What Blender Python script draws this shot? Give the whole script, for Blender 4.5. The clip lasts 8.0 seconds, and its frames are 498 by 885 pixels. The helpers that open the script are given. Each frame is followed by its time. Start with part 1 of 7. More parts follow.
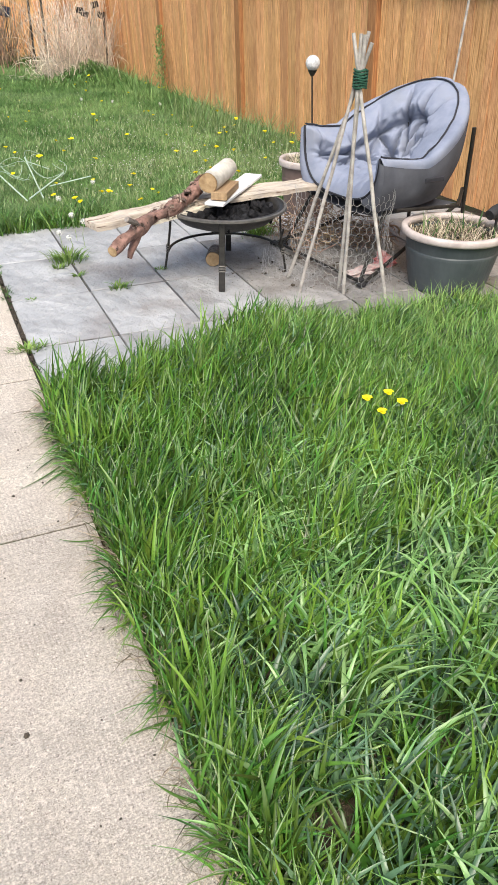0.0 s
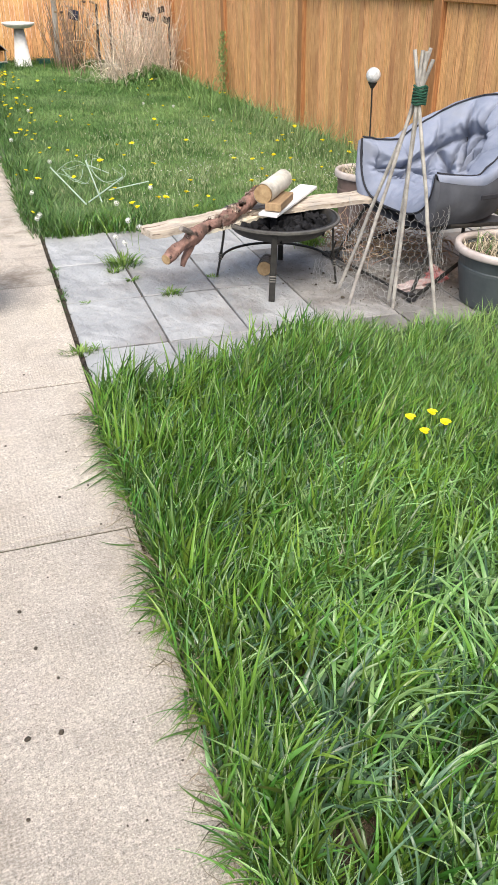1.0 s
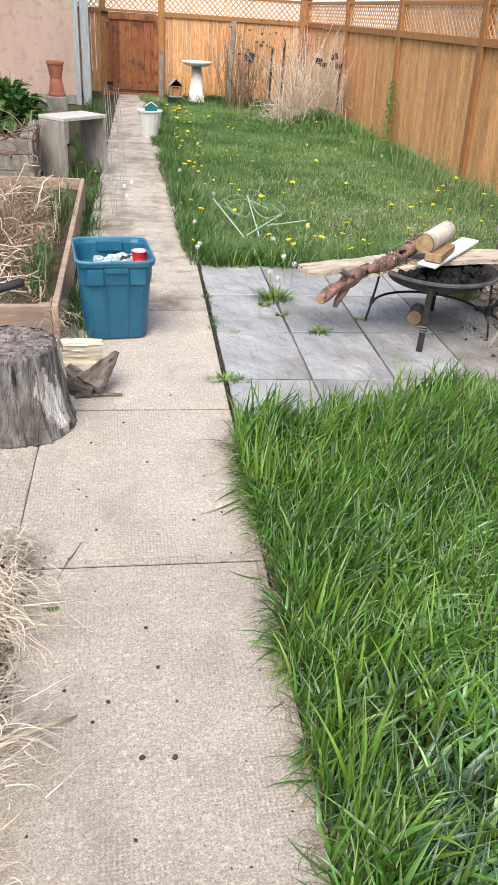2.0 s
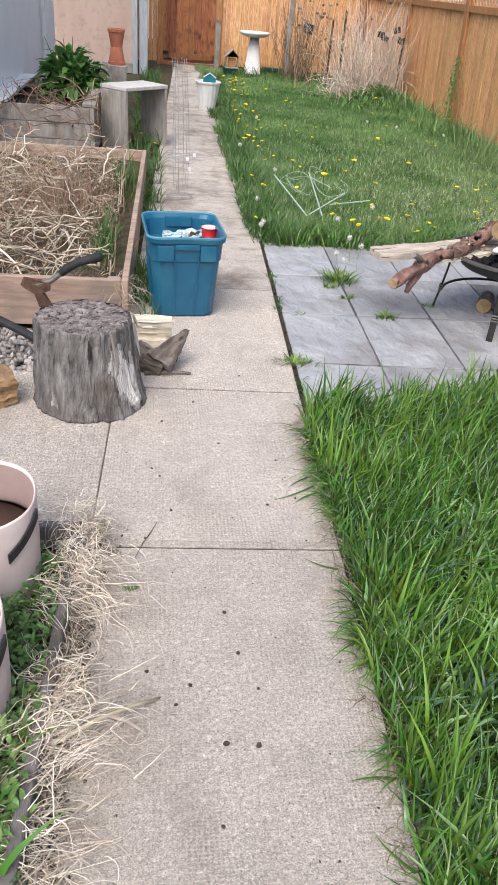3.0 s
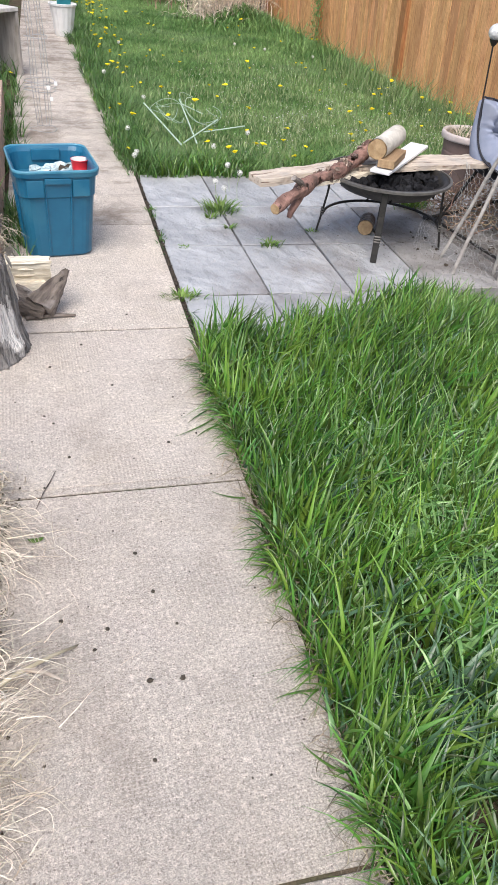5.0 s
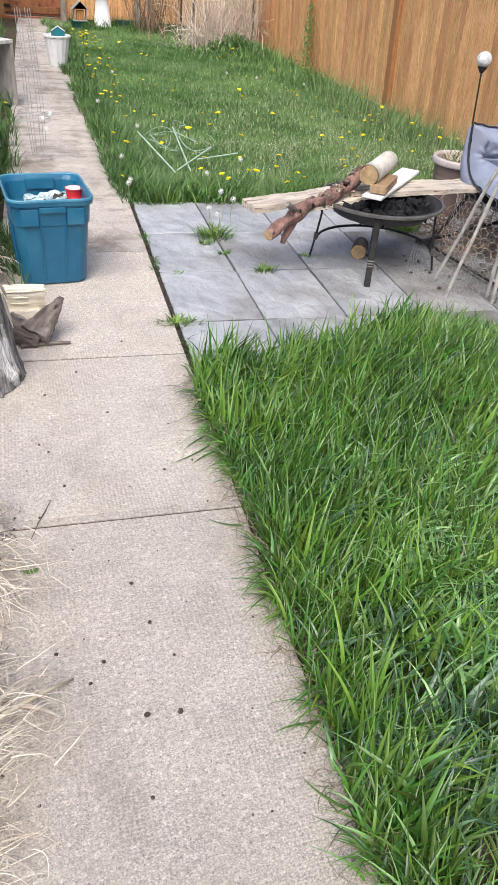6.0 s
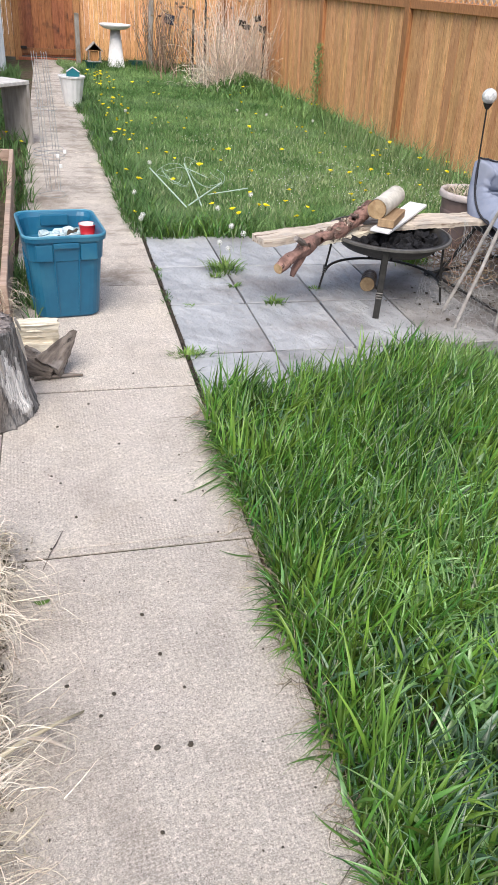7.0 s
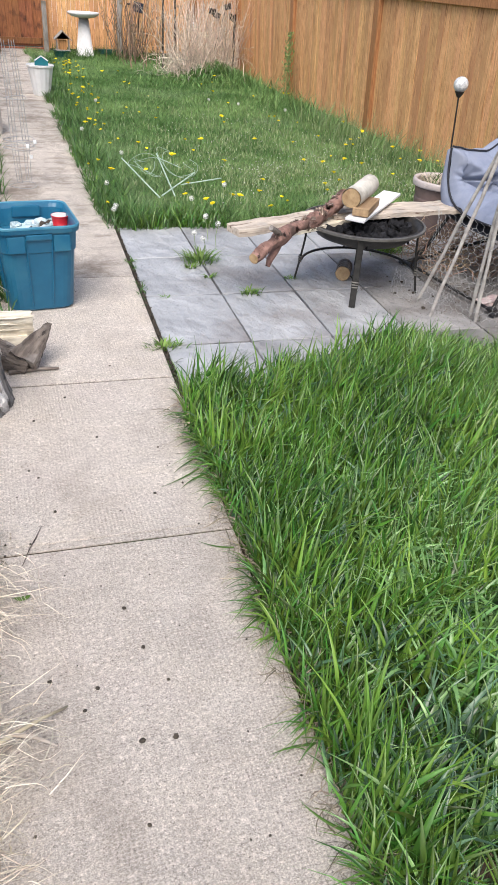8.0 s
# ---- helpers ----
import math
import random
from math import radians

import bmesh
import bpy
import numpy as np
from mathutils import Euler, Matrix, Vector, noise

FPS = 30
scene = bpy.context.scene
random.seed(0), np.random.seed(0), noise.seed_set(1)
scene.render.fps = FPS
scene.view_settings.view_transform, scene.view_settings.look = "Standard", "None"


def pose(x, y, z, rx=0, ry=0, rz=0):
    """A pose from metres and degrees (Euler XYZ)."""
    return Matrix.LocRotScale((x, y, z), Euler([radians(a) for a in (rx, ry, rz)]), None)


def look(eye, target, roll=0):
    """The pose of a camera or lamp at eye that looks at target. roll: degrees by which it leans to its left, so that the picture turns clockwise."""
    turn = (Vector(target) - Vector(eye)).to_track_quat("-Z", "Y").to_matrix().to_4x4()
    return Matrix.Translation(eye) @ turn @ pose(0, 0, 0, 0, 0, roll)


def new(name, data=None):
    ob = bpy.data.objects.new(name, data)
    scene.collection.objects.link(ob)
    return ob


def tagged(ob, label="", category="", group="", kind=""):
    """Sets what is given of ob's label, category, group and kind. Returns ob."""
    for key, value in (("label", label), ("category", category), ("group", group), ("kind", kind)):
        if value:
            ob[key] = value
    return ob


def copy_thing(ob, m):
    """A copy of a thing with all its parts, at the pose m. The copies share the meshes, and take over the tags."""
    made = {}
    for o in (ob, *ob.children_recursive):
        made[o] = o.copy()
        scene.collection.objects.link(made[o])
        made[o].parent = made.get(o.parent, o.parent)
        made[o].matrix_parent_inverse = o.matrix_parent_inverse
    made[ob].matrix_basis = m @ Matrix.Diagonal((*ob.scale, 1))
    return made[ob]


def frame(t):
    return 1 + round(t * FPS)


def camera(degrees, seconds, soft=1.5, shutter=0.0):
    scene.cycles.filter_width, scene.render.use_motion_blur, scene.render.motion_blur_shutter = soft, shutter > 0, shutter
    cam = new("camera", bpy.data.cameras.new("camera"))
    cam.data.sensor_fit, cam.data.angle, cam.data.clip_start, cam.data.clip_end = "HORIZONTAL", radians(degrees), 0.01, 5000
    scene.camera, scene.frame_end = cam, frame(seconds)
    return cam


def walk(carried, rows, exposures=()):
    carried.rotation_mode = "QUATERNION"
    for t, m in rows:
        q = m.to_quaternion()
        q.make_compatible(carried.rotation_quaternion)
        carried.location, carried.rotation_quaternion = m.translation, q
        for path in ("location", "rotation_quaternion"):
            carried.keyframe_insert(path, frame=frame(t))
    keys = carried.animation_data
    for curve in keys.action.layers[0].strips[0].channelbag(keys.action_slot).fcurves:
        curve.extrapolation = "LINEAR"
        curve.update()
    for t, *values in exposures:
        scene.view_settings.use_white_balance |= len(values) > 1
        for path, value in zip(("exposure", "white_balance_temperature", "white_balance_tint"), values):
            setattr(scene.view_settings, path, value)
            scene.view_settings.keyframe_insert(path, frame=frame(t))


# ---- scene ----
cam = camera(37.8, 8.0, soft=0.9)
PATH = [
    (0, (0.260, 0.147, 1.553), (0.996, 1.658, 0.467), 1.0),
    (0.5, (0.266, 0.151, 1.590), (0.932, 1.674, 0.478), 1.1),
    (1, (0.261, 0.133, 1.606), (0.887, 1.694, 0.523), 1.5),
    (1.5, (0.228, 0.141, 1.621), (0.748, 1.773, 0.590), 2.7),
    (2, (0.158, 0.183, 1.612), (0.503, 1.872, 0.599), 4.0),
    (2.2, (0.129, 0.201, 1.599), (0.414, 1.900, 0.584), 3.9),
    (3.3, (-0.039, 0.251, 1.612), (0.228, 1.897, 0.509), 5.7),
    (3.5, (-0.049, 0.247, 1.601), (0.244, 1.876, 0.478), 5.6),
    (4, (-0.044, 0.257, 1.566), (0.367, 1.826, 0.395), 6.4),
    (4.5, (-0.006, 0.255, 1.566), (0.491, 1.785, 0.378), 6.2),
    (6, (0.009, 0.280, 1.572), (0.548, 1.837, 0.439), 5.1),
    (6.5, (0.016, 0.269, 1.579), (0.540, 1.859, 0.485), 4.6),
    (7, (0.007, 0.267, 1.589), (0.525, 1.876, 0.521), 4.3),
    (7.5, (0.006, 0.272, 1.583), (0.533, 1.886, 0.526), 4.0),
    (8, (0.001, 0.273, 1.583), (0.577, 1.852, 0.499), 4.5),
]
walk(cam, [(t, look(eye, target, roll)) for t, eye, target, roll in PATH], [(0, 0.70, 6750, 6.5), (1.6, 0.63, 6750, 7), (2.2, 0.52, 6650, 8), (3.3, 0.39, 6350, 10.5), (4.5, 0.49, 6350, 10), (6, 0.53, 6380, 9), (8, 0.49, 6380, 9)])

# ---- daylight: a bright, thinly overcast sky ----
world = bpy.data.worlds.new("sky")
scene.world = world
world.use_nodes = True
wn, wl = world.node_tree.nodes, world.node_tree.links
sky = wn.new("ShaderNodeTexSky")
sky.sky_type, sky.sun_disc = "NISHITA", False
sky.sun_elevation, sky.sun_rotation = radians(56), radians(206)
sky.air_density, sky.dust_density, sky.ozone_density = 1.0, 4.0, 1.0
wn["Background"].inputs["Strength"].default_value = 0.15
wl.new(sky.outputs["Color"], wn["Background"].inputs["Color"])
sun = new("sun", bpy.data.lights.new("sun", "SUN"))
sun.data.energy, sun.data.angle, sun.data.color = 2.0, radians(45), (1.0, 0.96, 0.91)
SUN_AZ = radians(206)
sun.matrix_world = look((0, 0, 20), (-math.sin(SUN_AZ) * 10, -math.cos(SUN_AZ) * 10, 20 - 10 * math.tan(radians(56))))


# ---- materials ----
def nodes_of(name):
    m = bpy.data.materials.new(name)
    m.use_nodes = True
    return m, m.node_tree.nodes, m.node_tree.links, m.node_tree.nodes["Principled BSDF"]


def surface(name, dark, light, scale=8.0, rough=0.8, bump=0.3, bump_scale=60.0, stretch=(1, 1, 1), detail=6.0, vary=0.0, island=0.0,
            metal=0.0, speckle=None, speckle_scale=300.0, speckle_at=0.62, crack=False, stain=None, stain_scale=2.0, spec=0.5, glow=0.0, leaf=0.0, hue=0.05, bump_depth=0.01):
    """A noise-mottled surface: two tones, fine relief, optional specks and stains, a shift per object (vary) or per island."""
    m, n, l, p = nodes_of(name)
    tc, mp = n.new("ShaderNodeTexCoord"), n.new("ShaderNodeMapping")
    mp.inputs["Scale"].default_value = stretch
    info = n.new("ShaderNodeObjectInfo")
    add = n.new("ShaderNodeVectorMath")
    mul = n.new("ShaderNodeVectorMath")
    mul.operation = "SCALE"
    mul.inputs[0].default_value = (37.0, 17.0, 53.0)
    l.new(info.outputs["Random"], mul.inputs["Scale"])
    l.new(tc.outputs["Object"], add.inputs[0])
    l.new(mul.outputs[0], add.inputs[1])
    l.new(add.outputs[0], mp.inputs["Vector"])
    t1 = n.new("ShaderNodeTexNoise")
    t1.inputs["Scale"].default_value, t1.inputs["Detail"].default_value, t1.inputs["Roughness"].default_value = scale, detail, 0.62
    l.new(mp.outputs[0], t1.inputs["Vector"])
    ramp = n.new("ShaderNodeValToRGB")
    ramp.color_ramp.elements[0].position, ramp.color_ramp.elements[1].position = 0.32, 0.68
    ramp.color_ramp.elements[0].color, ramp.color_ramp.elements[1].color = (*dark, 1), (*light, 1)
    l.new(t1.outputs["Fac"], ramp.inputs["Fac"])
    col = ramp.outputs["Color"]

    def over(colour, tint, factor):
        mix = n.new("ShaderNodeMix")
        mix.data_type = "RGBA"
        mix.inputs["B"].default_value = (*tint, 1)
        l.new(factor, mix.inputs["Factor"])
        l.new(colour, mix.inputs["A"])
        return mix.outputs["Result"]

    def step(value, low, high):
        r = n.new("ShaderNodeMapRange")
        r.inputs["From Min"].default_value, r.inputs["From Max"].default_value = low, high
        l.new(value, r.inputs["Value"])
        return r.outputs["Result"]

    t2 = n.new("ShaderNodeTexNoise")
    t2.inputs["Scale"].default_value, t2.inputs["Detail"].default_value = bump_scale, 4.0
    l.new(mp.outputs[0], t2.inputs["Vector"])
    if stain:
        t4 = n.new("ShaderNodeTexNoise")
        t4.inputs["Scale"].default_value, t4.inputs["Detail"].default_value = stain_scale, 5.0
        l.new(add.outputs[0], t4.inputs["Vector"])
        col = over(col, stain, step(t4.outputs["Fac"], 0.52, 0.72))
    if speckle:
        t3 = n.new("ShaderNodeTexNoise")
        t3.inputs["Scale"].default_value, t3.inputs["Detail"].default_value = speckle_scale, 2.0
        l.new(mp.outputs[0] if crack else add.outputs[0], t3.inputs["Vector"])
        col = over(col, speckle, step(t3.outputs["Fac"], speckle_at, speckle_at + 0.08))
    if vary or island:
        hsv = n.new("ShaderNodeHueSaturation")
        l.new(col, hsv.inputs["Color"])
        if island:
            source = n.new("ShaderNodeNewGeometry").outputs["Random Per Island"]
        else:
            source = info.outputs["Random"]
        amount = vary or island
        r = n.new("ShaderNodeMapRange")
        r.inputs["To Min"].default_value, r.inputs["To Max"].default_value = 1 - amount, 1 + amount
        l.new(source, r.inputs["Value"])
        l.new(r.outputs["Result"], hsv.inputs["Value"])
        r2 = n.new("ShaderNodeMapRange")
        r2.inputs["To Min"].default_value, r2.inputs["To Max"].default_value = 0.5 - amount * hue, 0.5 + amount * hue
        w = n.new("ShaderNodeMath")
        w.operation = "FRACT"
        w2 = n.new("ShaderNodeMath")
        w2.operation = "MULTIPLY"
        w2.inputs[1].default_value = 7.31
        l.new(source, w2.inputs[0])
        l.new(w2.outputs[0], w.inputs[0])
        l.new(w.outputs[0], r2.inputs["Value"])
        l.new(r2.outputs["Result"], hsv.inputs["Hue"])
        col = hsv.outputs["Color"]
    l.new(col, p.inputs["Base Color"])
    p.inputs["Roughness"].default_value, p.inputs["Metallic"].default_value = rough, metal
    p.inputs["Specular IOR Level"].default_value = spec
    if bump:
        b = n.new("ShaderNodeBump")
        b.inputs["Strength"].default_value, b.inputs["Distance"].default_value = bump, bump_depth
        l.new(t2.outputs["Fac"], b.inputs["Height"])
        l.new(b.outputs["Normal"], p.inputs["Normal"])
    if leaf:
        tr = n.new("ShaderNodeBsdfTranslucent")
        mx = n.new("ShaderNodeMixShader")
        mx.inputs[0].default_value = leaf
        l.new(col, tr.inputs["Color"])
        l.new(p.outputs[0], mx.inputs[1])
        l.new(tr.outputs[0], mx.inputs[2])
        l.new(mx.outputs[0], n["Material Output"].inputs["Surface"])
    return m




def concrete(name, wear, tone=1.0):
    """Broom-finished, weathered concrete: specks in fine rows, blotches and stains."""
    m, n, l, p = nodes_of(name)
    geo = n.new("ShaderNodeNewGeometry").outputs["Position"]

    def tex(scale, stretch, detail, low, high, rough=0.6):
        mp = n.new("ShaderNodeMapping")
        mp.inputs["Scale"].default_value = stretch
        l.new(geo, mp.inputs["Vector"])
        t = n.new("ShaderNodeTexNoise")
        t.inputs["Scale"].default_value, t.inputs["Detail"].default_value, t.inputs["Roughness"].default_value = scale, detail, rough
        l.new(mp.outputs[0], t.inputs["Vector"])
        r = n.new("ShaderNodeMapRange")
        r.inputs["From Min"].default_value, r.inputs["From Max"].default_value = low, high
        l.new(t.outputs["Fac"], r.inputs["Value"])
        return r.outputs["Result"]

    def mix(a, b, factor):
        x = n.new("ShaderNodeMix")
        x.data_type = "RGBA"
        for key, v in (("A", a), ("B", b)):
            if isinstance(v, tuple):
                x.inputs[key].default_value = (*v, 1)
            else:
                l.new(v, x.inputs[key])
        l.new(factor, x.inputs["Factor"])
        return x.outputs["Result"]

    def rows(direction, pitch):
        w = n.new("ShaderNodeTexWave")
        w.bands_direction = direction
        w.inputs["Scale"].default_value, w.inputs["Distortion"].default_value = 2 * math.pi / 20 / pitch, 3.2
        w.inputs["Detail"].default_value, w.inputs["Detail Scale"].default_value = 2.0, 0.12
        l.new(geo, w.inputs["Vector"])
        return w.outputs["Fac"]

    def times(a, b):
        x = n.new("ShaderNodeMath")
        x.operation = "MULTIPLY"
        for k, v in ((0, a), (1, b)):
            if isinstance(v, float):
                x.inputs[k].default_value = v
            else:
                l.new(v, x.inputs[k])
        return x.outputs[0]
    blotch = tex(2.3, (1, 1, 1), 7, 0.33, 0.70)
    cloud = tex(13, (1, 1, 1), 5, 0.36, 0.68)
    grain = tex(210, (1, 1.2, 1), 4.0, 0.44, 0.68, 0.8)
    grit = tex(150, (1.2, 1, 1), 4, 0.47, 0.68, 0.8)
    coarse = tex(80, (1, 1, 1), 3, 0.46, 0.66, 0.7)
    pits = tex(130, (1, 1, 1), 2, 0.61, 0.68)
    stain = tex(1.5, (1.4, 0.8, 1), 9, 0.49, 0.64, 0.74)
    patch = tex(2.6, (1, 1, 1), 5, 0.42, 0.62)
    dots = times(times(rows("X", 0.0125), rows("Y", 0.0095)), times(patch, 0.60))
    col = mix(mix((0.285, 0.253, 0.222), (0.37, 0.333, 0.295), blotch), mix((0.40, 0.362, 0.322), (0.475, 0.432, 0.388), blotch), cloud)
    col = mix(col, mix((0.46, 0.40, 0.315), (0.40, 0.345, 0.315), tex(1.9, (1, 1, 1), 4, 0.4, 0.6)), times(tex(3.7, (1, 1, 1), 5, 0.40, 0.66), 0.55))
    col = mix(col, (0.80, 0.73, 0.65), times(grain, 0.95))
    col = mix(col, (0.185, 0.158, 0.138), times(grit, 0.68))
    col = mix(col, (0.19, 0.165, 0.147), times(coarse, 0.52))
    col = mix(col, (0.78, 0.70, 0.635), times(tex(62, (1, 1, 1), 4, 0.52, 0.70, 0.75), 0.62))
    col = mix(col, (0.20, 0.172, 0.15), dots)
    col = mix(col, (0.12, 0.098, 0.085), times(pits, 0.75))
    col = mix(col, mix((0.15, 0.12, 0.097), (0.34, 0.295, 0.255), grit), times(stain, wear))
    # far slabs: these blotches put shadow patches as well as stains into the colour
    if wear > 0.6:
        col = mix(col, (0.17, 0.138, 0.112), times(tex(4.0, (0.75, 1.5, 1), 6, 0.50, 0.62, 0.72), 0.60))
        col = mix(col, (0.56, 0.51, 0.46), times(tex(3.0, (0.7, 1.7, 1), 5, 0.54, 0.64, 0.72), 0.5))
    specks = grain
    hsv = n.new("ShaderNodeHueSaturation")
    shift = n.new("ShaderNodeMapRange")
    shift.inputs["To Min"].default_value, shift.inputs["To Max"].default_value = 0.94 * tone, 1.07 * tone
    l.new(n.new("ShaderNodeObjectInfo").outputs["Random"], shift.inputs["Value"])
    l.new(shift.outputs["Result"], hsv.inputs["Value"])
    l.new(col, hsv.inputs["Color"])
    col = hsv.outputs["Color"]
    l.new(col, p.inputs["Base Color"])
    p.inputs["Roughness"].default_value, p.inputs["Specular IOR Level"].default_value = 0.92, 0.2
    b = n.new("ShaderNodeBump")
    b.inputs["Strength"].default_value, b.inputs["Distance"].default_value = 0.75, 0.003
    l.new(specks, b.inputs["Height"])
    l.new(b.outputs["Normal"], p.inputs["Normal"])
    return m


CONCRETE = concrete("brushed concrete", 0.40, 1.26)
CONCRETE_PALE = concrete("paler worn concrete", 0.34, 1.42)
CONCRETE_OLD = concrete("stained and shadow-mottled old concrete", 0.9, 1.30)
SLATE = surface("slate-look paver", (0.285, 0.289, 0.302), (0.44, 0.446, 0.462), 4.2, 0.46, 1.0, 13, (1.0, 0.72, 1), stain=(0.225, 0.212, 0.208), stain_scale=2.3, vary=0.1, spec=0.5, bump_depth=0.034, detail=9.0)
# the dark tone holds soil stains and the shade of things standing there
SLATE_DIRTY_SHADED = surface("soil-stained paver darkened for shade", (0.165, 0.158, 0.152), (0.31, 0.30, 0.295), 5.0, 0.6, 1.0, 16, (1.0, 0.72, 1), stain=(0.115, 0.098, 0.085), stain_scale=3.0, vary=0.12, spec=0.4, bump_depth=0.03, detail=9.0)
SOIL = surface("soil", (0.05, 0.042, 0.03), (0.13, 0.10, 0.07), 14, 0.95, 0.9, 90, stain=(0.06, 0.09, 0.03), stain_scale=3, spec=0.1)
CEDAR = surface("stained cedar", (0.47, 0.205, 0.076), (1.0, 0.61, 0.305), 22, 0.65, 0.4, 90, (9, 9, 0.4), vary=0.13, spec=0.3, stain=(0.58, 0.30, 0.14), stain_scale=1.3, speckle=(0.44, 0.195, 0.075), speckle_scale=9, speckle_at=0.59, crack=True)
CEDAR_POST = surface("stained cedar post", (0.25, 0.105, 0.042), (0.54, 0.27, 0.115), 14, 0.6, 0.2, 60, (9, 9, 0.5), vary=0.08, spec=0.3)
GATE_WOOD = surface("dark stained gate wood", (0.20, 0.068, 0.028), (0.44, 0.175, 0.072), 9, 0.5, 0.2, 60, (8, 8, 0.6), vary=0.22, stain=(0.10, 0.04, 0.022), stain_scale=5)
LATTICE = surface("lattice slat wood", (0.55, 0.28, 0.125), (0.74, 0.44, 0.22), 9, 0.7, 0.15, 60, island=0.15)
GRASS_TALL = surface("tall grass blade", (0.024, 0.082, 0.013), (0.14, 0.275, 0.04), 1.6, 0.30, 0.0, island=0.6, spec=0.65, leaf=0.25, hue=0.05)
# the sheen of lit blades is put into this paler base colour
GRASS_PALE = surface("grass blade coloured pale as if lit", (0.13, 0.29, 0.07), (0.29, 0.46, 0.18), 1.6, 0.30, 0.0, island=0.35, spec=0.65, leaf=0.25, hue=0.04)
GRASS_FINE = surface("fine light grass blade", (0.085, 0.20, 0.035), (0.24, 0.38, 0.11), 1.6, 0.5, 0.0, island=0.5, spec=0.4, leaf=0.25, hue=0.05)
GRASS_FRESH = surface("fresh yellow-green grass blade", (0.08, 0.19, 0.026), (0.20, 0.36, 0.055), 1.6, 0.30, 0.0, island=0.4, spec=0.65, leaf=0.3, hue=0.04)
GRASS_BLUE = surface("blue-green grass blade", (0.032, 0.090, 0.042), (0.145, 0.265, 0.14), 1.6, 0.30, 0.0, island=0.5, spec=0.65, leaf=0.25)
GRASS_LAWN = surface("lawn grass blade", (0.072, 0.172, 0.040), (0.255, 0.395, 0.145), 1.3, 0.55, 0.0, island=0.5, spec=0.35, leaf=0.3, stain=(0.195, 0.285, 0.145), stain_scale=0.9, hue=0.03)
TURF = surface("green turf", (0.05, 0.095, 0.024), (0.15, 0.22, 0.07), 25, 0.9, 0.8, 60, stain=(0.17, 0.19, 0.09), stain_scale=2)
STRAW = surface("dry straw", (0.46, 0.38, 0.27), (0.74, 0.66, 0.53), 5, 0.75, 0.0, island=0.3, spec=0.3, leaf=0.2)
STRAW_PALE = surface("bleached straw", (0.50, 0.42, 0.31), (0.90, 0.83, 0.73), 7, 0.7, 0.0, island=0.45, spec=0.3, leaf=0.2)
THATCH = surface("grey-brown dead thatch", (0.13, 0.105, 0.075), (0.42, 0.36, 0.27), 5, 0.85, 0.0, island=0.5, leaf=0.15)
DEAD_GRASS = surface("pinkish tan dead grass", (0.62, 0.48, 0.39), (0.94, 0.83, 0.73), 3, 0.8, 0.0, island=0.4, spec=0.3, leaf=0.2)
STEM_DRY = surface("dead stem", (0.12, 0.075, 0.048), (0.42, 0.30, 0.21), 6, 0.85, 0.3, 80, island=0.5)
BED_BOARD = surface("pale raised-bed board", (0.27, 0.185, 0.14), (0.50, 0.375, 0.29), 8, 0.85, 0.4, 70, (0.6, 4, 4), vary=0.12, stain=(0.27, 0.22, 0.185), stain_scale=4)
OLD_BOARD = surface("weathered grey board", (0.24, 0.22, 0.20), (0.42, 0.39, 0.36), 6, 0.9, 0.4, 70, (4, 4, 0.7), vary=0.12, stain=(0.2, 0.17, 0.14), stain_scale=5)
EDGING = surface("dark weathered edging board", (0.10, 0.092, 0.088), (0.24, 0.225, 0.215), 6, 0.9, 0.5, 70, (4, 0.7, 4), vary=0.1, stain=(0.07, 0.06, 0.05), stain_scale=7)
TOTE = surface("blue-green tote plastic", (0.008, 0.098, 0.188), (0.013, 0.128, 0.228), 6, 0.32, 0.06, 160, stain=(0.028, 0.142, 0.225), stain_scale=6)
CUSHION = surface("grey-blue quilted canvas", (0.195, 0.222, 0.30), (0.30, 0.33, 0.425), 5, 0.9, 0.35, 380, spec=0.15, stain=(0.245, 0.265, 0.325), stain_scale=5)
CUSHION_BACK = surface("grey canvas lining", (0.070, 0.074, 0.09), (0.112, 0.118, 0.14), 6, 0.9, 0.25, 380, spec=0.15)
PIPING = surface("dark piping", (0.012, 0.014, 0.02), (0.03, 0.03, 0.04), 20, 0.8, 0)
BLACK_METAL = surface("black painted steel", (0.012, 0.0115, 0.011), (0.036, 0.033, 0.03), 30, 0.5, 0.1, 150, metal=0.3)
GREY_METAL = surface("weathered steel", (0.10, 0.095, 0.09), (0.2, 0.19, 0.175), 18, 0.55, 0.2, 150, metal=0.5)
CHARCOAL = surface("charcoal", (0.003, 0.003, 0.004), (0.02, 0.02, 0.023), 30, 0.85, 0.8, 80, vary=0.4, spec=0.25)
BARK = surface("red-brown bark", (0.10, 0.052, 0.04), (0.37, 0.215, 0.175), 13, 0.85, 0.8, 60, (1, 1, 1), stain=(0.10, 0.062, 0.05), stain_scale=16, bump_depth=0.012, speckle=(0.04, 0.025, 0.02), speckle_scale=45, speckle_at=0.62)
FLAKE = surface("curled bark flake", (0.16, 0.10, 0.08), (0.52, 0.42, 0.36), 30, 0.9, 0.4, 90, vary=0.4)
PALE_BARK = surface("pale peeled bark", (0.46, 0.43, 0.37), (0.70, 0.66, 0.59), 8, 0.8, 0.5, 60, stain=(0.34, 0.31, 0.26), stain_scale=11)
CUT_WOOD = surface("fresh cut wood", (0.27, 0.17, 0.085), (0.50, 0.355, 0.20), 22, 0.8, 0.3, 90, stain=(0.30, 0.19, 0.10), stain_scale=30)
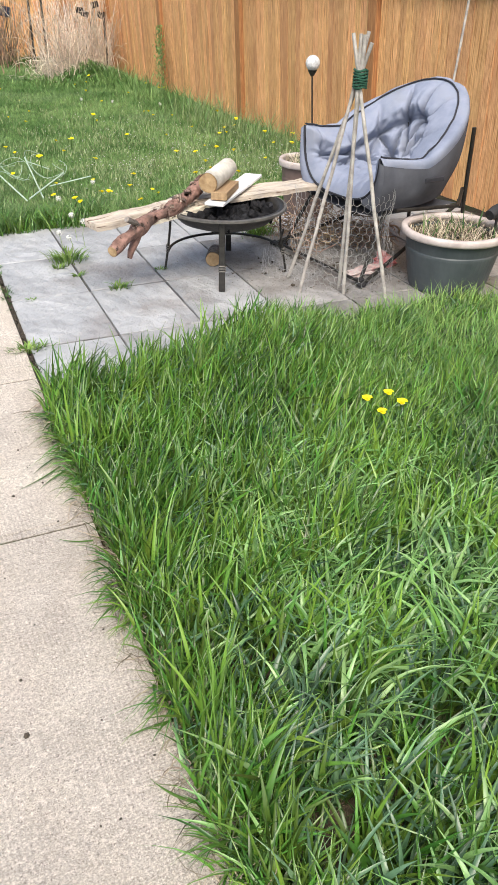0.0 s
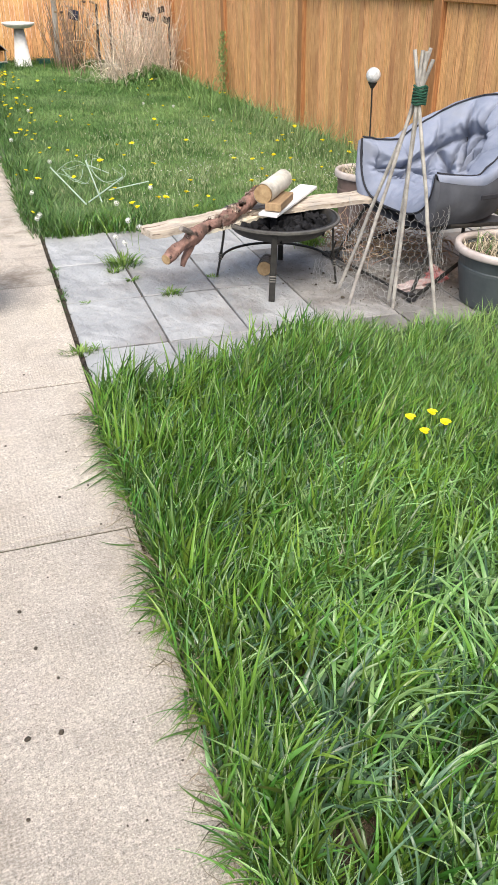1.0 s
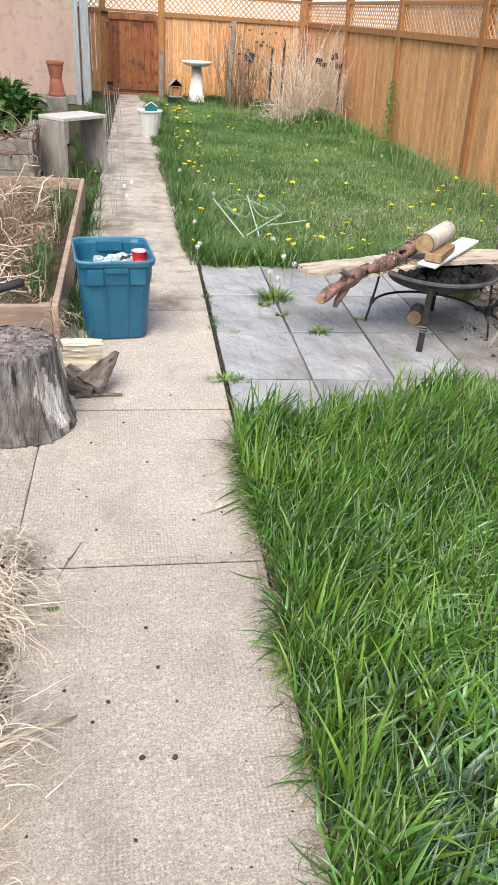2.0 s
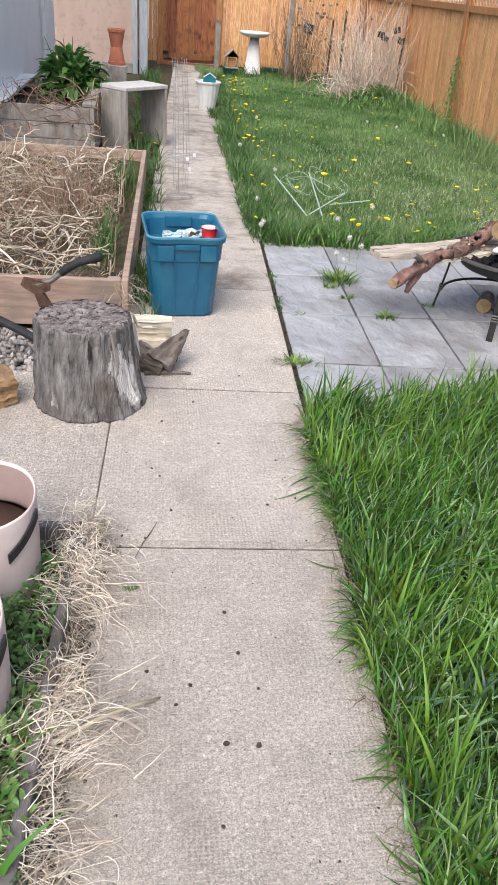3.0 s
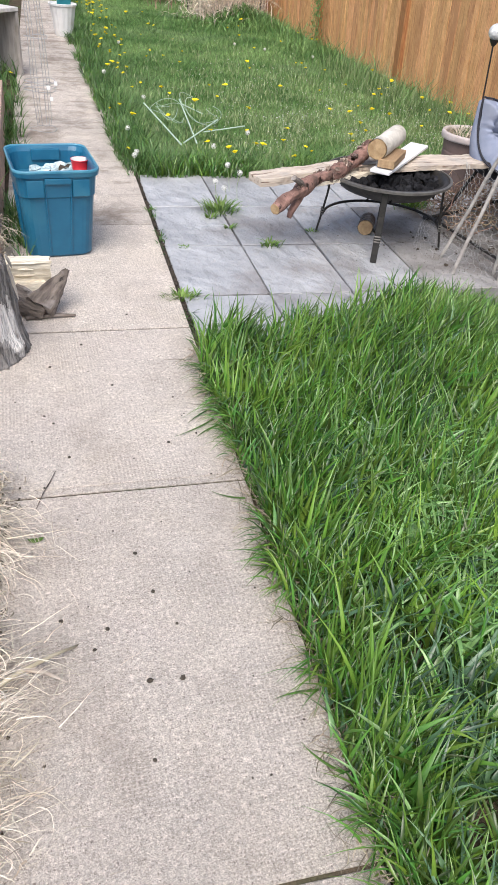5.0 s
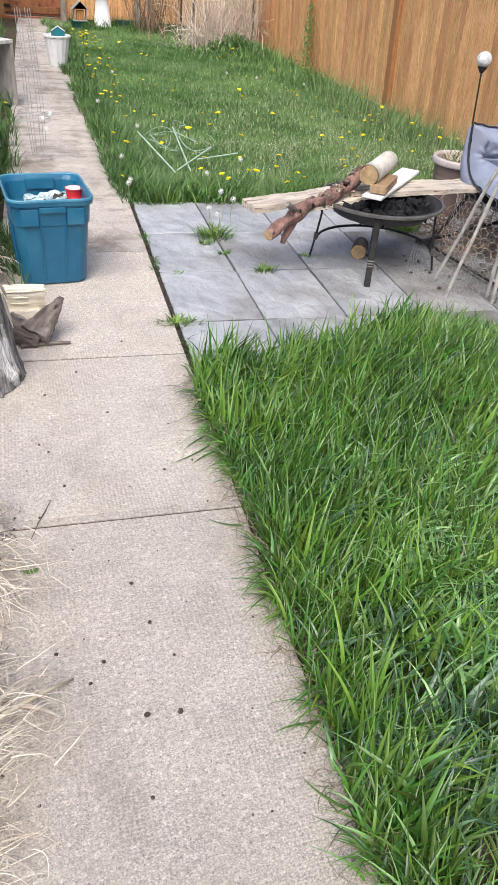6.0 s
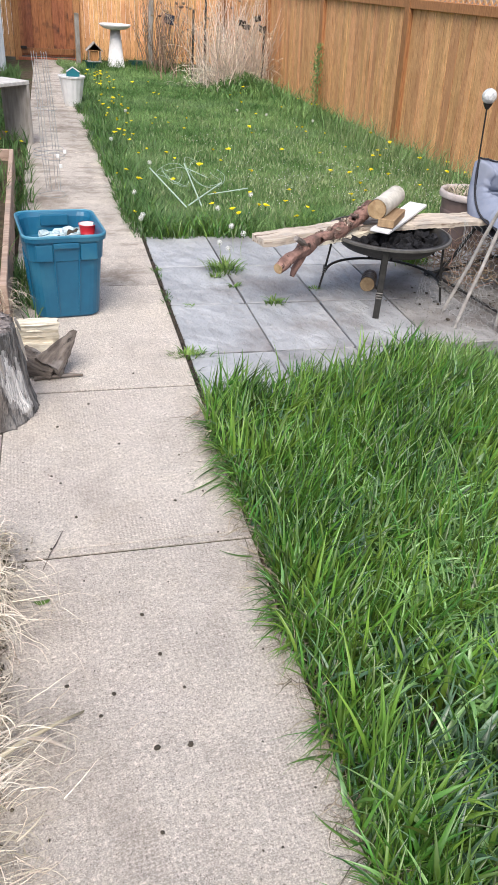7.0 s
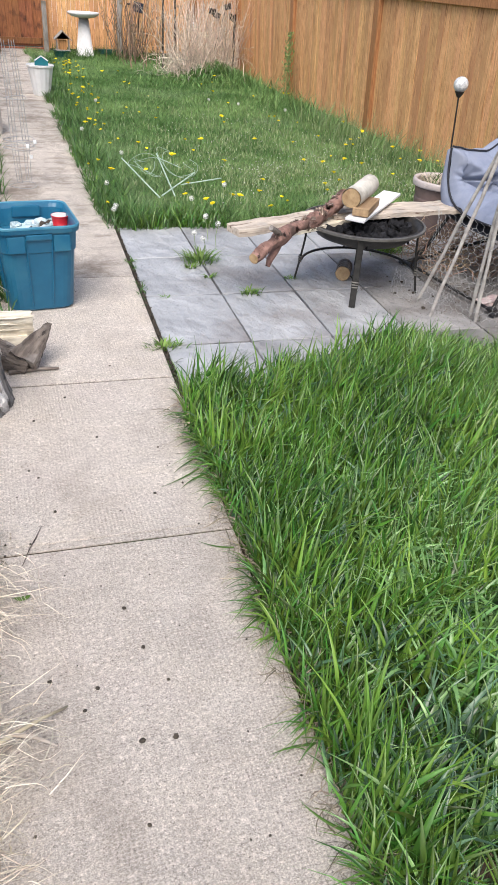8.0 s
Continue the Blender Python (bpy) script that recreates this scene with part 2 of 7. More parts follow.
SPLIT_WOOD = surface("split pale firewood", (0.54, 0.46, 0.34), (0.90, 0.84, 0.71), 12, 0.85, 0.6, 50, (0.35, 7, 7), stain=(0.60, 0.52, 0.40), stain_scale=9)
PLANK = surface("rough sawn slab", (0.34, 0.275, 0.22), (0.68, 0.595, 0.495), 9, 0.85, 0.6, 45, (0.5, 4, 4), stain=(0.40, 0.36, 0.32), stain_scale=7, speckle=(0.17, 0.11, 0.08), speckle_scale=14, speckle_at=0.61, crack=True)
STUMP = surface("weathered stump", (0.055, 0.050, 0.047), (0.31, 0.295, 0.285), 13, 0.95, 1.0, 60, (1.7, 1.7, 0.42), stain=(0.12, 0.098, 0.085), stain_scale=5, bump_depth=0.018, speckle=(0.03, 0.026, 0.024), speckle_scale=15, speckle_at=0.64, crack=True)
STUMP_PALE = surface("barkless bleached stump wood", (0.42, 0.40, 0.385), (0.80, 0.775, 0.75), 11, 0.9, 0.8, 60, (2.2, 2.2, 0.45), bump_depth=0.015, speckle=(0.2, 0.18, 0.17), speckle_scale=14, speckle_at=0.60, crack=True)
STUMP_MID = surface("grey worn stump wood", (0.20, 0.185, 0.178), (0.52, 0.50, 0.485), 12, 0.92, 0.9, 60, (1.7, 1.7, 0.45), bump_depth=0.015, speckle=(0.07, 0.06, 0.056), speckle_scale=16, speckle_at=0.61, crack=True)
STUMP_TOP = surface("chopped stump top", (0.07, 0.058, 0.055), (0.36, 0.32, 0.31), 26, 0.95, 1.0, 90, (0.5, 1.6, 1), speckle=(0.05, 0.04, 0.038), speckle_scale=60, speckle_at=0.60)
DRIFT = surface("weathered grey log", (0.05, 0.038, 0.032), (0.235, 0.195, 0.165), 16, 0.9, 0.9, 70, (0.5, 2.2, 2.2), stain=(0.36, 0.33, 0.31), stain_scale=9, speckle=(0.03, 0.024, 0.02), speckle_scale=26, speckle_at=0.62, crack=True)
BAMBOO = surface("bleached bamboo", (0.22, 0.205, 0.19), (0.48, 0.455, 0.42), 16, 0.75, 0.4, 60, vary=0.15)
TWINE = surface("dark green twine", (0.008, 0.05, 0.03), (0.02, 0.10, 0.06), 40, 0.9, 0.5, 200)
POT_GREY = surface("dark grey plastic planter", (0.055, 0.068, 0.075), (0.085, 0.10, 0.11), 7, 0.5, 0.08, 120)
POT_RIM = surface("faded pinkish planter rim", (0.40, 0.335, 0.32), (0.58, 0.52, 0.50), 11, 0.6, 0.15, 120, stain=(0.46, 0.40, 0.385), stain_scale=7)
POT_BROWN = surface("faded brown planter", (0.10, 0.075, 0.07), (0.19, 0.13, 0.115), 5, 0.6, 0.1, 100)
TERRACOTTA = surface("terracotta", (0.42, 0.13, 0.075), (0.56, 0.21, 0.13), 8, 0.8, 0.2, 120)
WHITE = surface("white plastic", (0.72, 0.72, 0.73), (0.84, 0.84, 0.84), 6, 0.5, 0.05, 100, stain=(0.6, 0.6, 0.58), stain_scale=6)
WHITE_WALL = surface("white stucco wall", (0.86, 0.86, 0.86), (0.92, 0.92, 0.92), 2, 0.9, 0.4, 120)
PLYWOOD = surface("pale plywood siding", (0.46, 0.33, 0.275), (0.57, 0.435, 0.37), 2.4, 0.8, 0.15, 60, (1, 1, 0.3), stain=(0.42, 0.30, 0.245), stain_scale=9)
GREY_PAINT = surface("blue-grey painted trim", (0.30, 0.34, 0.38), (0.46, 0.50, 0.53), 8, 0.75, 0.3, 60, (4, 4, 0.5))
TEAL = surface("teal plastic", (0.012, 0.16, 0.20), (0.02, 0.22, 0.26), 8, 0.45, 0)
GREEN_TUB = surface("dark green plastic", (0.006, 0.055, 0.045), (0.012, 0.09, 0.07), 8, 0.5, 0)
RED = surface("red plastic", (0.42, 0.012, 0.02), (0.52, 0.02, 0.03), 10, 0.35, 0)
YELLOW = surface("dandelion yellow", (0.92, 0.76, 0.006), (0.97, 0.86, 0.015), 60, 0.8, 0.3, 400)
SEED = surface("dandelion seed white", (0.55, 0.55, 0.52), (0.75, 0.75, 0.72), 40, 0.95, 0)
LEAF = surface("broad green leaf", (0.06, 0.17, 0.035), (0.16, 0.31, 0.08), 10, 0.45, 0.3, 60, vary=0.3, leaf=0.3)
WEED = surface("weed leaf", (0.045, 0.11, 0.025), (0.11, 0.21, 0.05), 9, 0.55, 0.0, island=0.35, leaf=0.3)
BORDER_LEAF = surface("small green border leaf", (0.05, 0.13, 0.03), (0.17, 0.30, 0.08), 30, 0.5, 0.0, island=0.5, leaf=0.25)
ROSETTE = surface("yellow-green rosette leaf", (0.085, 0.165, 0.03), (0.20, 0.32, 0.065), 9, 0.6, 0.0, island=0.4, leaf=0.25)
GREY_LEAF = surface("grey-green weed", (0.20, 0.28, 0.12), (0.42, 0.48, 0.26), 9, 0.7, 0.0, island=0.35, leaf=0.3)
FABRIC_POT = surface("pinkish felt", (0.60, 0.485, 0.46), (0.74, 0.64, 0.615), 5, 0.95, 0.12, 240, spec=0.1)
# same felt as outside, with the pot's inner shade put into the colour
FABRIC_IN = surface("pinkish felt darkened for shade", (0.31, 0.225, 0.21), (0.39, 0.29, 0.275), 5, 0.95, 0.1, 240, spec=0.1)
STONE = surface("river gravel", (0.24, 0.215, 0.20), (0.50, 0.47, 0.44), 9, 0.8, 0.3, 90, vary=0.35)
WIRE = surface("galvanised wire", (0.30, 0.30, 0.30), (0.52, 0.52, 0.51), 30, 0.5, 0, metal=0.4)
WIRE_PALE = surface("pale green coated wire", (0.30, 0.43, 0.33), (0.50, 0.62, 0.52), 30, 0.5, 0)
RUST = surface("rusty steel", (0.055, 0.032, 0.024), (0.17, 0.095, 0.065), 30, 0.85, 0.5, 120, metal=0.3)
RUBBER = surface("black rubber grip", (0.012, 0.012, 0.014), (0.03, 0.03, 0.034), 30, 0.75, 0.2, 200)
GLOBE = surface("crackled white glass", (0.34, 0.35, 0.36), (0.84, 0.85, 0.85), 48, 0.3, 0.5, 70)
DARK = surface("dark debris", (0.03, 0.024, 0.018), (0.07, 0.055, 0.04), 30, 0.9, 0.4, 120)
SOLAR = surface("dark solar panel", (0.012, 0.014, 0.022), (0.03, 0.034, 0.05), 12, 0.2, 0)
TRASH = surface("crumpled pale packaging", (0.10, 0.20, 0.22), (0.50, 0.57, 0.58), 14, 0.5, 0.6, 40, island=0.3)


# ---- mesh helpers ----
def thing(name, loc, label, category, group="", kind="", turn=0.0):
    ob = new(name)
    ob.matrix_basis = pose(*loc, 0, 0, turn)
    return tagged(ob, label, category, group, kind)


def part(name, bm, material, parent, label="", smooth=False):
    me = bpy.data.meshes.new(name)
    bm.to_mesh(me)
    bm.free()
    return mesh_part(name, me, material, parent, label, smooth)


def mesh_part(name, me, material, parent, label="", smooth=False):
    for mt in (material if isinstance(material, (list, tuple)) else [material]):
        if mt.name not in me.materials:
            me.materials.append(mt)
    if smooth:
        me.polygons.foreach_set("use_smooth", [True] * len(me.polygons))
    ob = new(name, me)
    ob.parent = parent
    return tagged(ob, label)


def box(bm, size, at=(0, 0, 0), rot=(0, 0, 0), bevel=0.0, segments=1):
    made = bmesh.ops.create_cube(bm, size=1, matrix=pose(*at, *rot) @ Matrix.Diagonal((*size, 1)))
    if bevel:
        edges = list({e for v in made["verts"] for e in v.link_edges})
        bmesh.ops.bevel(bm, geom=edges, offset=bevel, segments=segments, affect="EDGES", profile=0.6)
    return bm


def block(size, at=(0, 0, 0), rot=(0, 0, 0), bevel=0.0, segments=1):
    return box(bmesh.new(), size, at, rot, bevel, segments)


def tube(bm, pts, radii, sides=8, caps=True, wobble=0.0, seed=0, cap_mat=0):
    """A tube along points, with a radius each; wobble roughens it."""
    rng = np.random.default_rng(seed)
    pts = [Vector(p) for p in pts]
    if not hasattr(radii, "__len__"):
        radii = [radii] * len(pts)
    rings, side = [], None
    for i, p in enumerate(pts):
        d = (pts[min(i + 1, len(pts) - 1)] - pts[max(i - 1, 0)]).normalized()
        if side is None:
            side = d.cross(Vector((0.13, 0.21, 0.97)) if abs(d.z) < 0.9 else Vector((1, 0.1, 0)))
        side = (side - d * side.dot(d)).normalized()
        up = d.cross(side)
        ring = []
        for k in range(sides):
            a = 2 * math.pi * k / sides
            r = radii[i] * (1 + wobble * rng.uniform(-1, 1))
            ring.append(bm.verts.new(p + side * (r * math.cos(a)) + up * (r * math.sin(a))))
        rings.append(ring)
    for a, b in zip(rings, rings[1:]):
        for k in range(sides):
            bm.faces.new((a[k], a[(k + 1) % sides], b[(k + 1) % sides], b[k]))
    if caps:
        bm.faces.new(rings[0][::-1]).material_index = cap_mat
        bm.faces.new(rings[-1]).material_index = cap_mat
    return bm


def rod(pts, radii, sides=8, **k):
    return tube(bmesh.new(), pts, radii, sides, **k)


def lathe(profile, seg=32, at=(0, 0, 0), bm=None, ripple=0.0, waves=0, ring=False):
    """Turns (radius, height) pairs round the upright axis; ripple flutes the wall."""
    bm = bm or bmesh.new()
    rings = []
    for r, z in profile:
        ring = []
        for k in range(seg):
            a = 2 * math.pi * k / seg
            q = r * (1 + ripple * math.cos(waves * a))
            ring.append(bm.verts.new((at[0] + q * math.cos(a), at[1] + q * math.sin(a), at[2] + z)))
        rings.append(ring)
    for a, b in zip(rings, rings[1:]):
        for k in range(seg):
            bm.faces.new((a[k], a[(k + 1) % seg], b[(k + 1) % seg], b[k]))
    if ring:
        for k in range(seg):
            bm.faces.new((rings[-1][k], rings[-1][(k + 1) % seg], rings[0][(k + 1) % seg], rings[0][k]))
    else:
        bm.faces.new(rings[0][::-1])
        bm.faces.new(rings[-1])
    return bm


def sweep(a, b, n, sag=0.0, jitter=0.0, rng=None):
    """n points from a to b, with a sag and some jitter."""
    a, b = Vector(a), Vector(b)
    out = []
    for i in range(n):
        s = i / (n - 1)
        p = a.lerp(b, s)
        p.z -= sag * 4 * s * (1 - s)
        if jitter and 0 < i < n - 1:
            p += Vector(rng.uniform(-jitter, jitter, 3))
        out.append(p)
    return out


def quads_mesh(name, verts, faces):
    """A mesh from numpy arrays of corners and four-cornered faces."""
    me = bpy.data.meshes.new(name)
    me.vertices.add(len(verts))
    me.vertices.foreach_set("co", np.asarray(verts, dtype=np.float32).ravel())
    me.loops.add(faces.size)
    me.loops.foreach_set("vertex_index", faces.astype(np.int32).ravel())
    me.polygons.add(len(faces))
    me.polygons.foreach_set("loop_start", np.arange(0, faces.size, 4, dtype=np.int32))
    me.polygons.foreach_set("loop_total", np.full(len(faces), 4, dtype=np.int32))
    me.update(calc_edges=True)
    return me


def pebbles(name, at, size, seed=0):
    """Many small rough grains as one mesh: jittered rounded cubes."""
    rng = np.random.default_rng(seed)
    at, size = np.asarray(at, dtype=float), np.asarray(size, dtype=float)
    n = len(at)
    corner = np.array([(x, y, z) for x in (-1, 1) for y in (-1, 1) for z in (-1, 1)]) * 0.72
    verts = (corner[None] + rng.uniform(-0.3, 0.3, (n, 8, 3))) * size[:, None, :]
    turn = rng.uniform(0, 6.28, n)
    c, s = np.cos(turn)[:, None], np.sin(turn)[:, None]
    verts = np.stack((verts[..., 0] * c - verts[..., 1] * s, verts[..., 0] * s + verts[..., 1] * c, verts[..., 2]), -1) + at[:, None, :]
    sides = np.array([(0, 1, 3, 2), (4, 6, 7, 5), (0, 4, 5, 1), (2, 3, 7, 6), (0, 2, 6, 4), (1, 5, 7, 3)])
    faces = (np.arange(n)[:, None, None] * 8 + sides[None]).reshape(-1, 4)
    return quads_mesh(name, verts.reshape(-1, 3), faces)


def blades(name, xy, z0, height, width, azimuth, lean, segments, seed=0, curl=2.0, droop=0.0, fold=0.0, twist=0.0):
    """Grass blades: tapered strips that bend over along their azimuth; fold creases them along the midrib, twist turns them along their length."""
    rng = np.random.default_rng(seed)
    n = len(xy)
    height, width, lean = (np.broadcast_to(np.asarray(v, dtype=float), (n,)) for v in (height, width, lean))
    z0 = np.broadcast_to(np.asarray(z0, dtype=float), (n,))
    face = azimuth + math.pi / 2 + rng.uniform(-0.7, 0.7, n)
    spin = rng.normal(0, 1, n) * twist
    across = 3 if fold else 2
    verts = np.zeros((n, segments + 1, across, 3))
    for k in range(segments + 1):
        s = k / segments
        out = height * lean * s ** curl
        up = height * s * np.sqrt(np.clip(1 - (lean * 0.75 * s) ** 2, 0.06, 1)) * (1 - droop * s ** 1.6)
        w = width * 0.5 * (1 - s ** 1.8) * (0.55 + 0.9 * s if s < 0.5 else 1.0) + 0.0002
        cx, cy = xy[:, 0] + out * np.cos(azimuth), xy[:, 1] + out * np.sin(azimuth)
        fx, fy = np.cos(face + spin * s), np.sin(face + spin * s)
        for side, sign in ((0, -1), (across - 1, 1)):
            verts[:, k, side, 0] = cx + sign * w * fx
            verts[:, k, side, 1] = cy + sign * w * fy
            verts[:, k, side, 2] = z0 + up + (sign * w * 0.5 * np.sin(spin * s) if twist else 0.0)
        if fold:
            # the crease lies towards the blade's lower side
            flat = np.clip(lean * s, 0, 1)
            verts[:, k, 1, 0] = cx + fold * w * fy * (1 - 0.7 * flat)
            verts[:, k, 1, 1] = cy - fold * w * fx * (1 - 0.7 * flat)
            verts[:, k, 1, 2] = z0 + up - fold * w * flat
    per = (segments + 1) * across
    base = np.arange(n)[:, None, None, None] * per
    k = np.arange(segments)[None, :, None, None] * across
    j = np.arange(across - 1)[None, None, :, None]
    faces = (base + k + j + np.array([0, 1, across + 1, across])[None, None, None, :]).reshape(-1, 4)
    return quads_mesh(name, verts.reshape(-1, 3), faces)


def ribbons(name, start, heading, rise, length, width, segments, seed=0, wander=0.35, sag=0.25, floor=0.004):
    """Loose straws: narrow strips that wander along their heading, sink under their weight and come to lie on the floor height."""
    rng = np.random.default_rng(seed)
    n = len(start)
    p = np.array(start, dtype=float)
    verts = np.zeros((n, segments + 1, 2, 3))
    bend = rng.normal(0, wander, n)
    roll = rng.uniform(-1.2, 1.2, n)
    for k in range(segments + 1):
        s = k / segments
        w = width * 0.5 * (1 - 0.75 * s ** 2)
        side = np.stack((-np.sin(heading) * np.cos(roll), np.cos(heading) * np.cos(roll), np.sin(roll)), -1) * w[:, None]
        verts[:, k, 0], verts[:, k, 1] = p - side, p + side
        step = length / segments
        p = p + np.stack((np.cos(heading) * np.cos(rise), np.sin(heading) * np.cos(rise), np.sin(rise)), -1) * step[:, None]
        p[:, 2] = np.maximum(p[:, 2], floor + width * 0.3)
        heading = heading + bend * 0.5 + rng.normal(0, wander * 0.5, n)
        rise = rise - sag + rng.normal(0, wander * 0.5, n)
        rise = np.where(p[:, 2] <= floor + width * 0.5, np.abs(rise) * 0.3, rise)
    base = np.arange(n)[:, None, None] * (segments + 1) * 2
    k = np.arange(segments)[None, :, None] * 2
    faces = (base + k + np.array([0, 1, 3, 2])[None, None, :]).reshape(-1, 4)
    return quads_mesh(name, verts.reshape(-1, 3), faces)


def scatter(n, x0, x1, y0, y1, rng):
    return np.column_stack((rng.uniform(x0, x1, n), rng.uniform(y0, y1, n)))


def patchy(xy, scale, seed=0.0):
    """A smooth random value from 0 to 1 at each place."""
    return np.array([noise.noise((x * scale + seed, y * scale - seed, seed)) * 0.5 + 0.5 for x, y in xy])


def stuff(name, me, material, label, category):
    if material.name not in me.materials:
        me.materials.append(material)
    me.polygons.foreach_set("use_smooth", [True] * len(me.polygons))
    return tagged(new(name, me), label, category, kind="stuff")


# ---- ground, walk, patio ----
bm = bmesh.new()
bmesh.ops.create_grid(bm, x_segments=40, y_segments=40, size=200)
for v in bm.verts:
    v.co.z = -0.03
me = bpy.data.meshes.new("ground")
bm.to_mesh(me)
bm.free()
me.materials.append(SOIL)
ground = tagged(new("ground", me), "dark bare soil under the lawn and beds", "ground", kind="structure")

# the path, pad and patio share one direction, a little askew to the beds
LANE = (0.0036, 0.3143, 0.0)
LANE_TURN = -2.1
WALK_X0, WALK_X1 = -0.28, 0.557


def slab_mesh(name, sx, sy, sz, bevel, material, wavy=0.0, cuts=0, seed=0):
    """A slab with its top at z = 0 and eased, slightly uneven edges."""
    bm = block((sx, sy, sz), (0, 0, -sz / 2), bevel=bevel, segments=2)
    rng = np.random.default_rng(seed)
    for v in bm.verts:
        if wavy:
            v.co.x += rng.uniform(-wavy, wavy)
            v.co.y += rng.uniform(-wavy, wavy)
    me = bpy.data.meshes.new(name)
    bm.to_mesh(me)
    bm.free()
    me.materials.append(material)
    return me


sidewalk = thing("sidewalk", LANE, "long straight garden path of worn beige concrete slabs", "path", kind="structure", turn=LANE_TURN)
joints = [(-1.9, 0.013), (-0.72, 0.013), (0.53, 0.010), (1.788, 0.007), (1.826, 0.004), (2.893, 0.010), (4.195, 0.009), (5.47, 0.013), (6.72, 0.013), (8.02, 0.014), (9.32, 0.013), (10.62, 0.013), (11.92, 0.013), (13.22, 0.013), (14.52, 0.013), (15.82, 0.013), (17.05, 0.013)]
for i, ((a, ga), (b, gb)) in enumerate(zip(joints, joints[1:])):
    ob = new("slab", slab_mesh("slab", WALK_X1 - WALK_X0, b - a - (ga + gb) / 2, 0.1, 0.003 if b - a > 0.1 else 0.002, CONCRETE if a < 1.81 else CONCRETE_PALE if a < 4.1 else CONCRETE_OLD, 0.0012, seed=i))
    ob.location, ob.parent = ((WALK_X0 + WALK_X1) / 2, (a + ga / 2 + b - gb / 2) / 2, 0), sidewalk
for y, gap in joints[1:-1]:
    if gap > 0.005:
        part("joint_fill", block((WALK_X1 - WALK_X0 - 0.004, gap, 0.05), ((WALK_X0 + WALK_X1) / 2, y, -0.0295)), SOIL, sidewalk, "dark dirt in the joint")
pad = thing("concrete_pad", LANE, "beige concrete pad beside the path, under the stump", "path", kind="structure", turn=LANE_TURN)
for a, b in ((-1.45, -0.2845), (-2.7, -1.46)):
    ob = new("slab", slab_mesh("slab", b - a, 1.2, 0.1, 0.006, CONCRETE, 0.0015, seed=int(a * 10) + 90))
    ob.location, ob.parent = ((a + b) / 2, 1.82 + 0.6, -0.003), pad

patio = thing("patio", LANE, "patio of grey slate-look rectangular pavers with weedy joints", "patio", kind="structure", turn=LANE_TURN)
cols = [0.5785 + 0.45 * i for i in range(9)]
rows = [1.926 + 0.65 * i for i in range(6)]
rng = np.random.default_rng(4)
for i, (a, b) in enumerate(zip(cols, cols[1:])):
    for j, (c, d) in enumerate(zip(rows, rows[1:])):
        ob = new("paver", slab_mesh("paver", b - a - 0.011, d - c - 0.011, 0.05, 0.006, SLATE_DIRTY_SHADED if a > 1.9 and j < 4 else SLATE, 0.002, seed=i * 9 + j))
        ob.matrix_basis = pose((a + b) / 2, (c + d) / 2, -0.006 + rng.uniform(-0.003, 0.002), rng.uniform(-0.25, 0.25), rng.uniform(-0.25, 0.25), rng.uniform(-0.25, 0.25))
        ob.parent = patio


# ---- fences ----
RAIL, LATTICE_TOP = 1.50, 1.86


def board_mesh(w, h, t, material, seed):
    bm = block((w, t, h), (0, 0, h / 2), bevel=0.0015)
    me = bpy.data.meshes.new("board")
    bm.to_mesh(me)
    bm.free()
    me.materials.append(material)
    return me


BOARDS = [board_mesh(0.088, RAIL - 0.06, 0.018, CEDAR, i) for i in range(2)]


def lattice_panel(length, z0, z1, parent):
    """Crossed diagonal slats in two layers, cut to the frame."""
    bm = bmesh.new()
    h, step, w = z1 - z0, 0.108, 0.048
    for layer, sign in ((0, 1), (1, -1)):
        u = -h
        while u < length + h:
            ends = []
            for z in (0.0, h):
                ends.append([u + sign * z if sign > 0 else u + h - z + (-h if False else 0), z])
            (x0, a), (x1, b) = ends
            if x0 > x1:
                (x0, a), (x1, b) = (x1, b), (x0, a)
            if x1 > 0 and x0 < length:
                s = (b - a) / (x1 - x0)
                if x0 < 0:
                    a, x0 = a - x0 * s, 0.0
                if x1 > length:
                    b, x1 = b - (x1 - length) * s, length
                if x1 - x0 > 0.03:
                    n = w * 0.7
                    y = 0.006 - layer * 0.008
                    vs = [bm.verts.new(p) for yy in (y, y - 0.006) for p in ((x0 - n / 2, yy, z0 + a), (x0 + n / 2, yy, z0 + a), (x1 + n / 2, yy, z0 + b), (x1 - n / 2, yy, z0 + b))]
                    for f in ((0, 1, 2, 3), (7, 6, 5, 4), (0, 4, 5, 1), (1, 5, 6, 2), (2, 6, 7, 3), (3, 7, 4, 0)):
                        bm.faces.new([vs[k] for k in f])
            u += step
    return part("lattice", bm, LATTICE, parent)


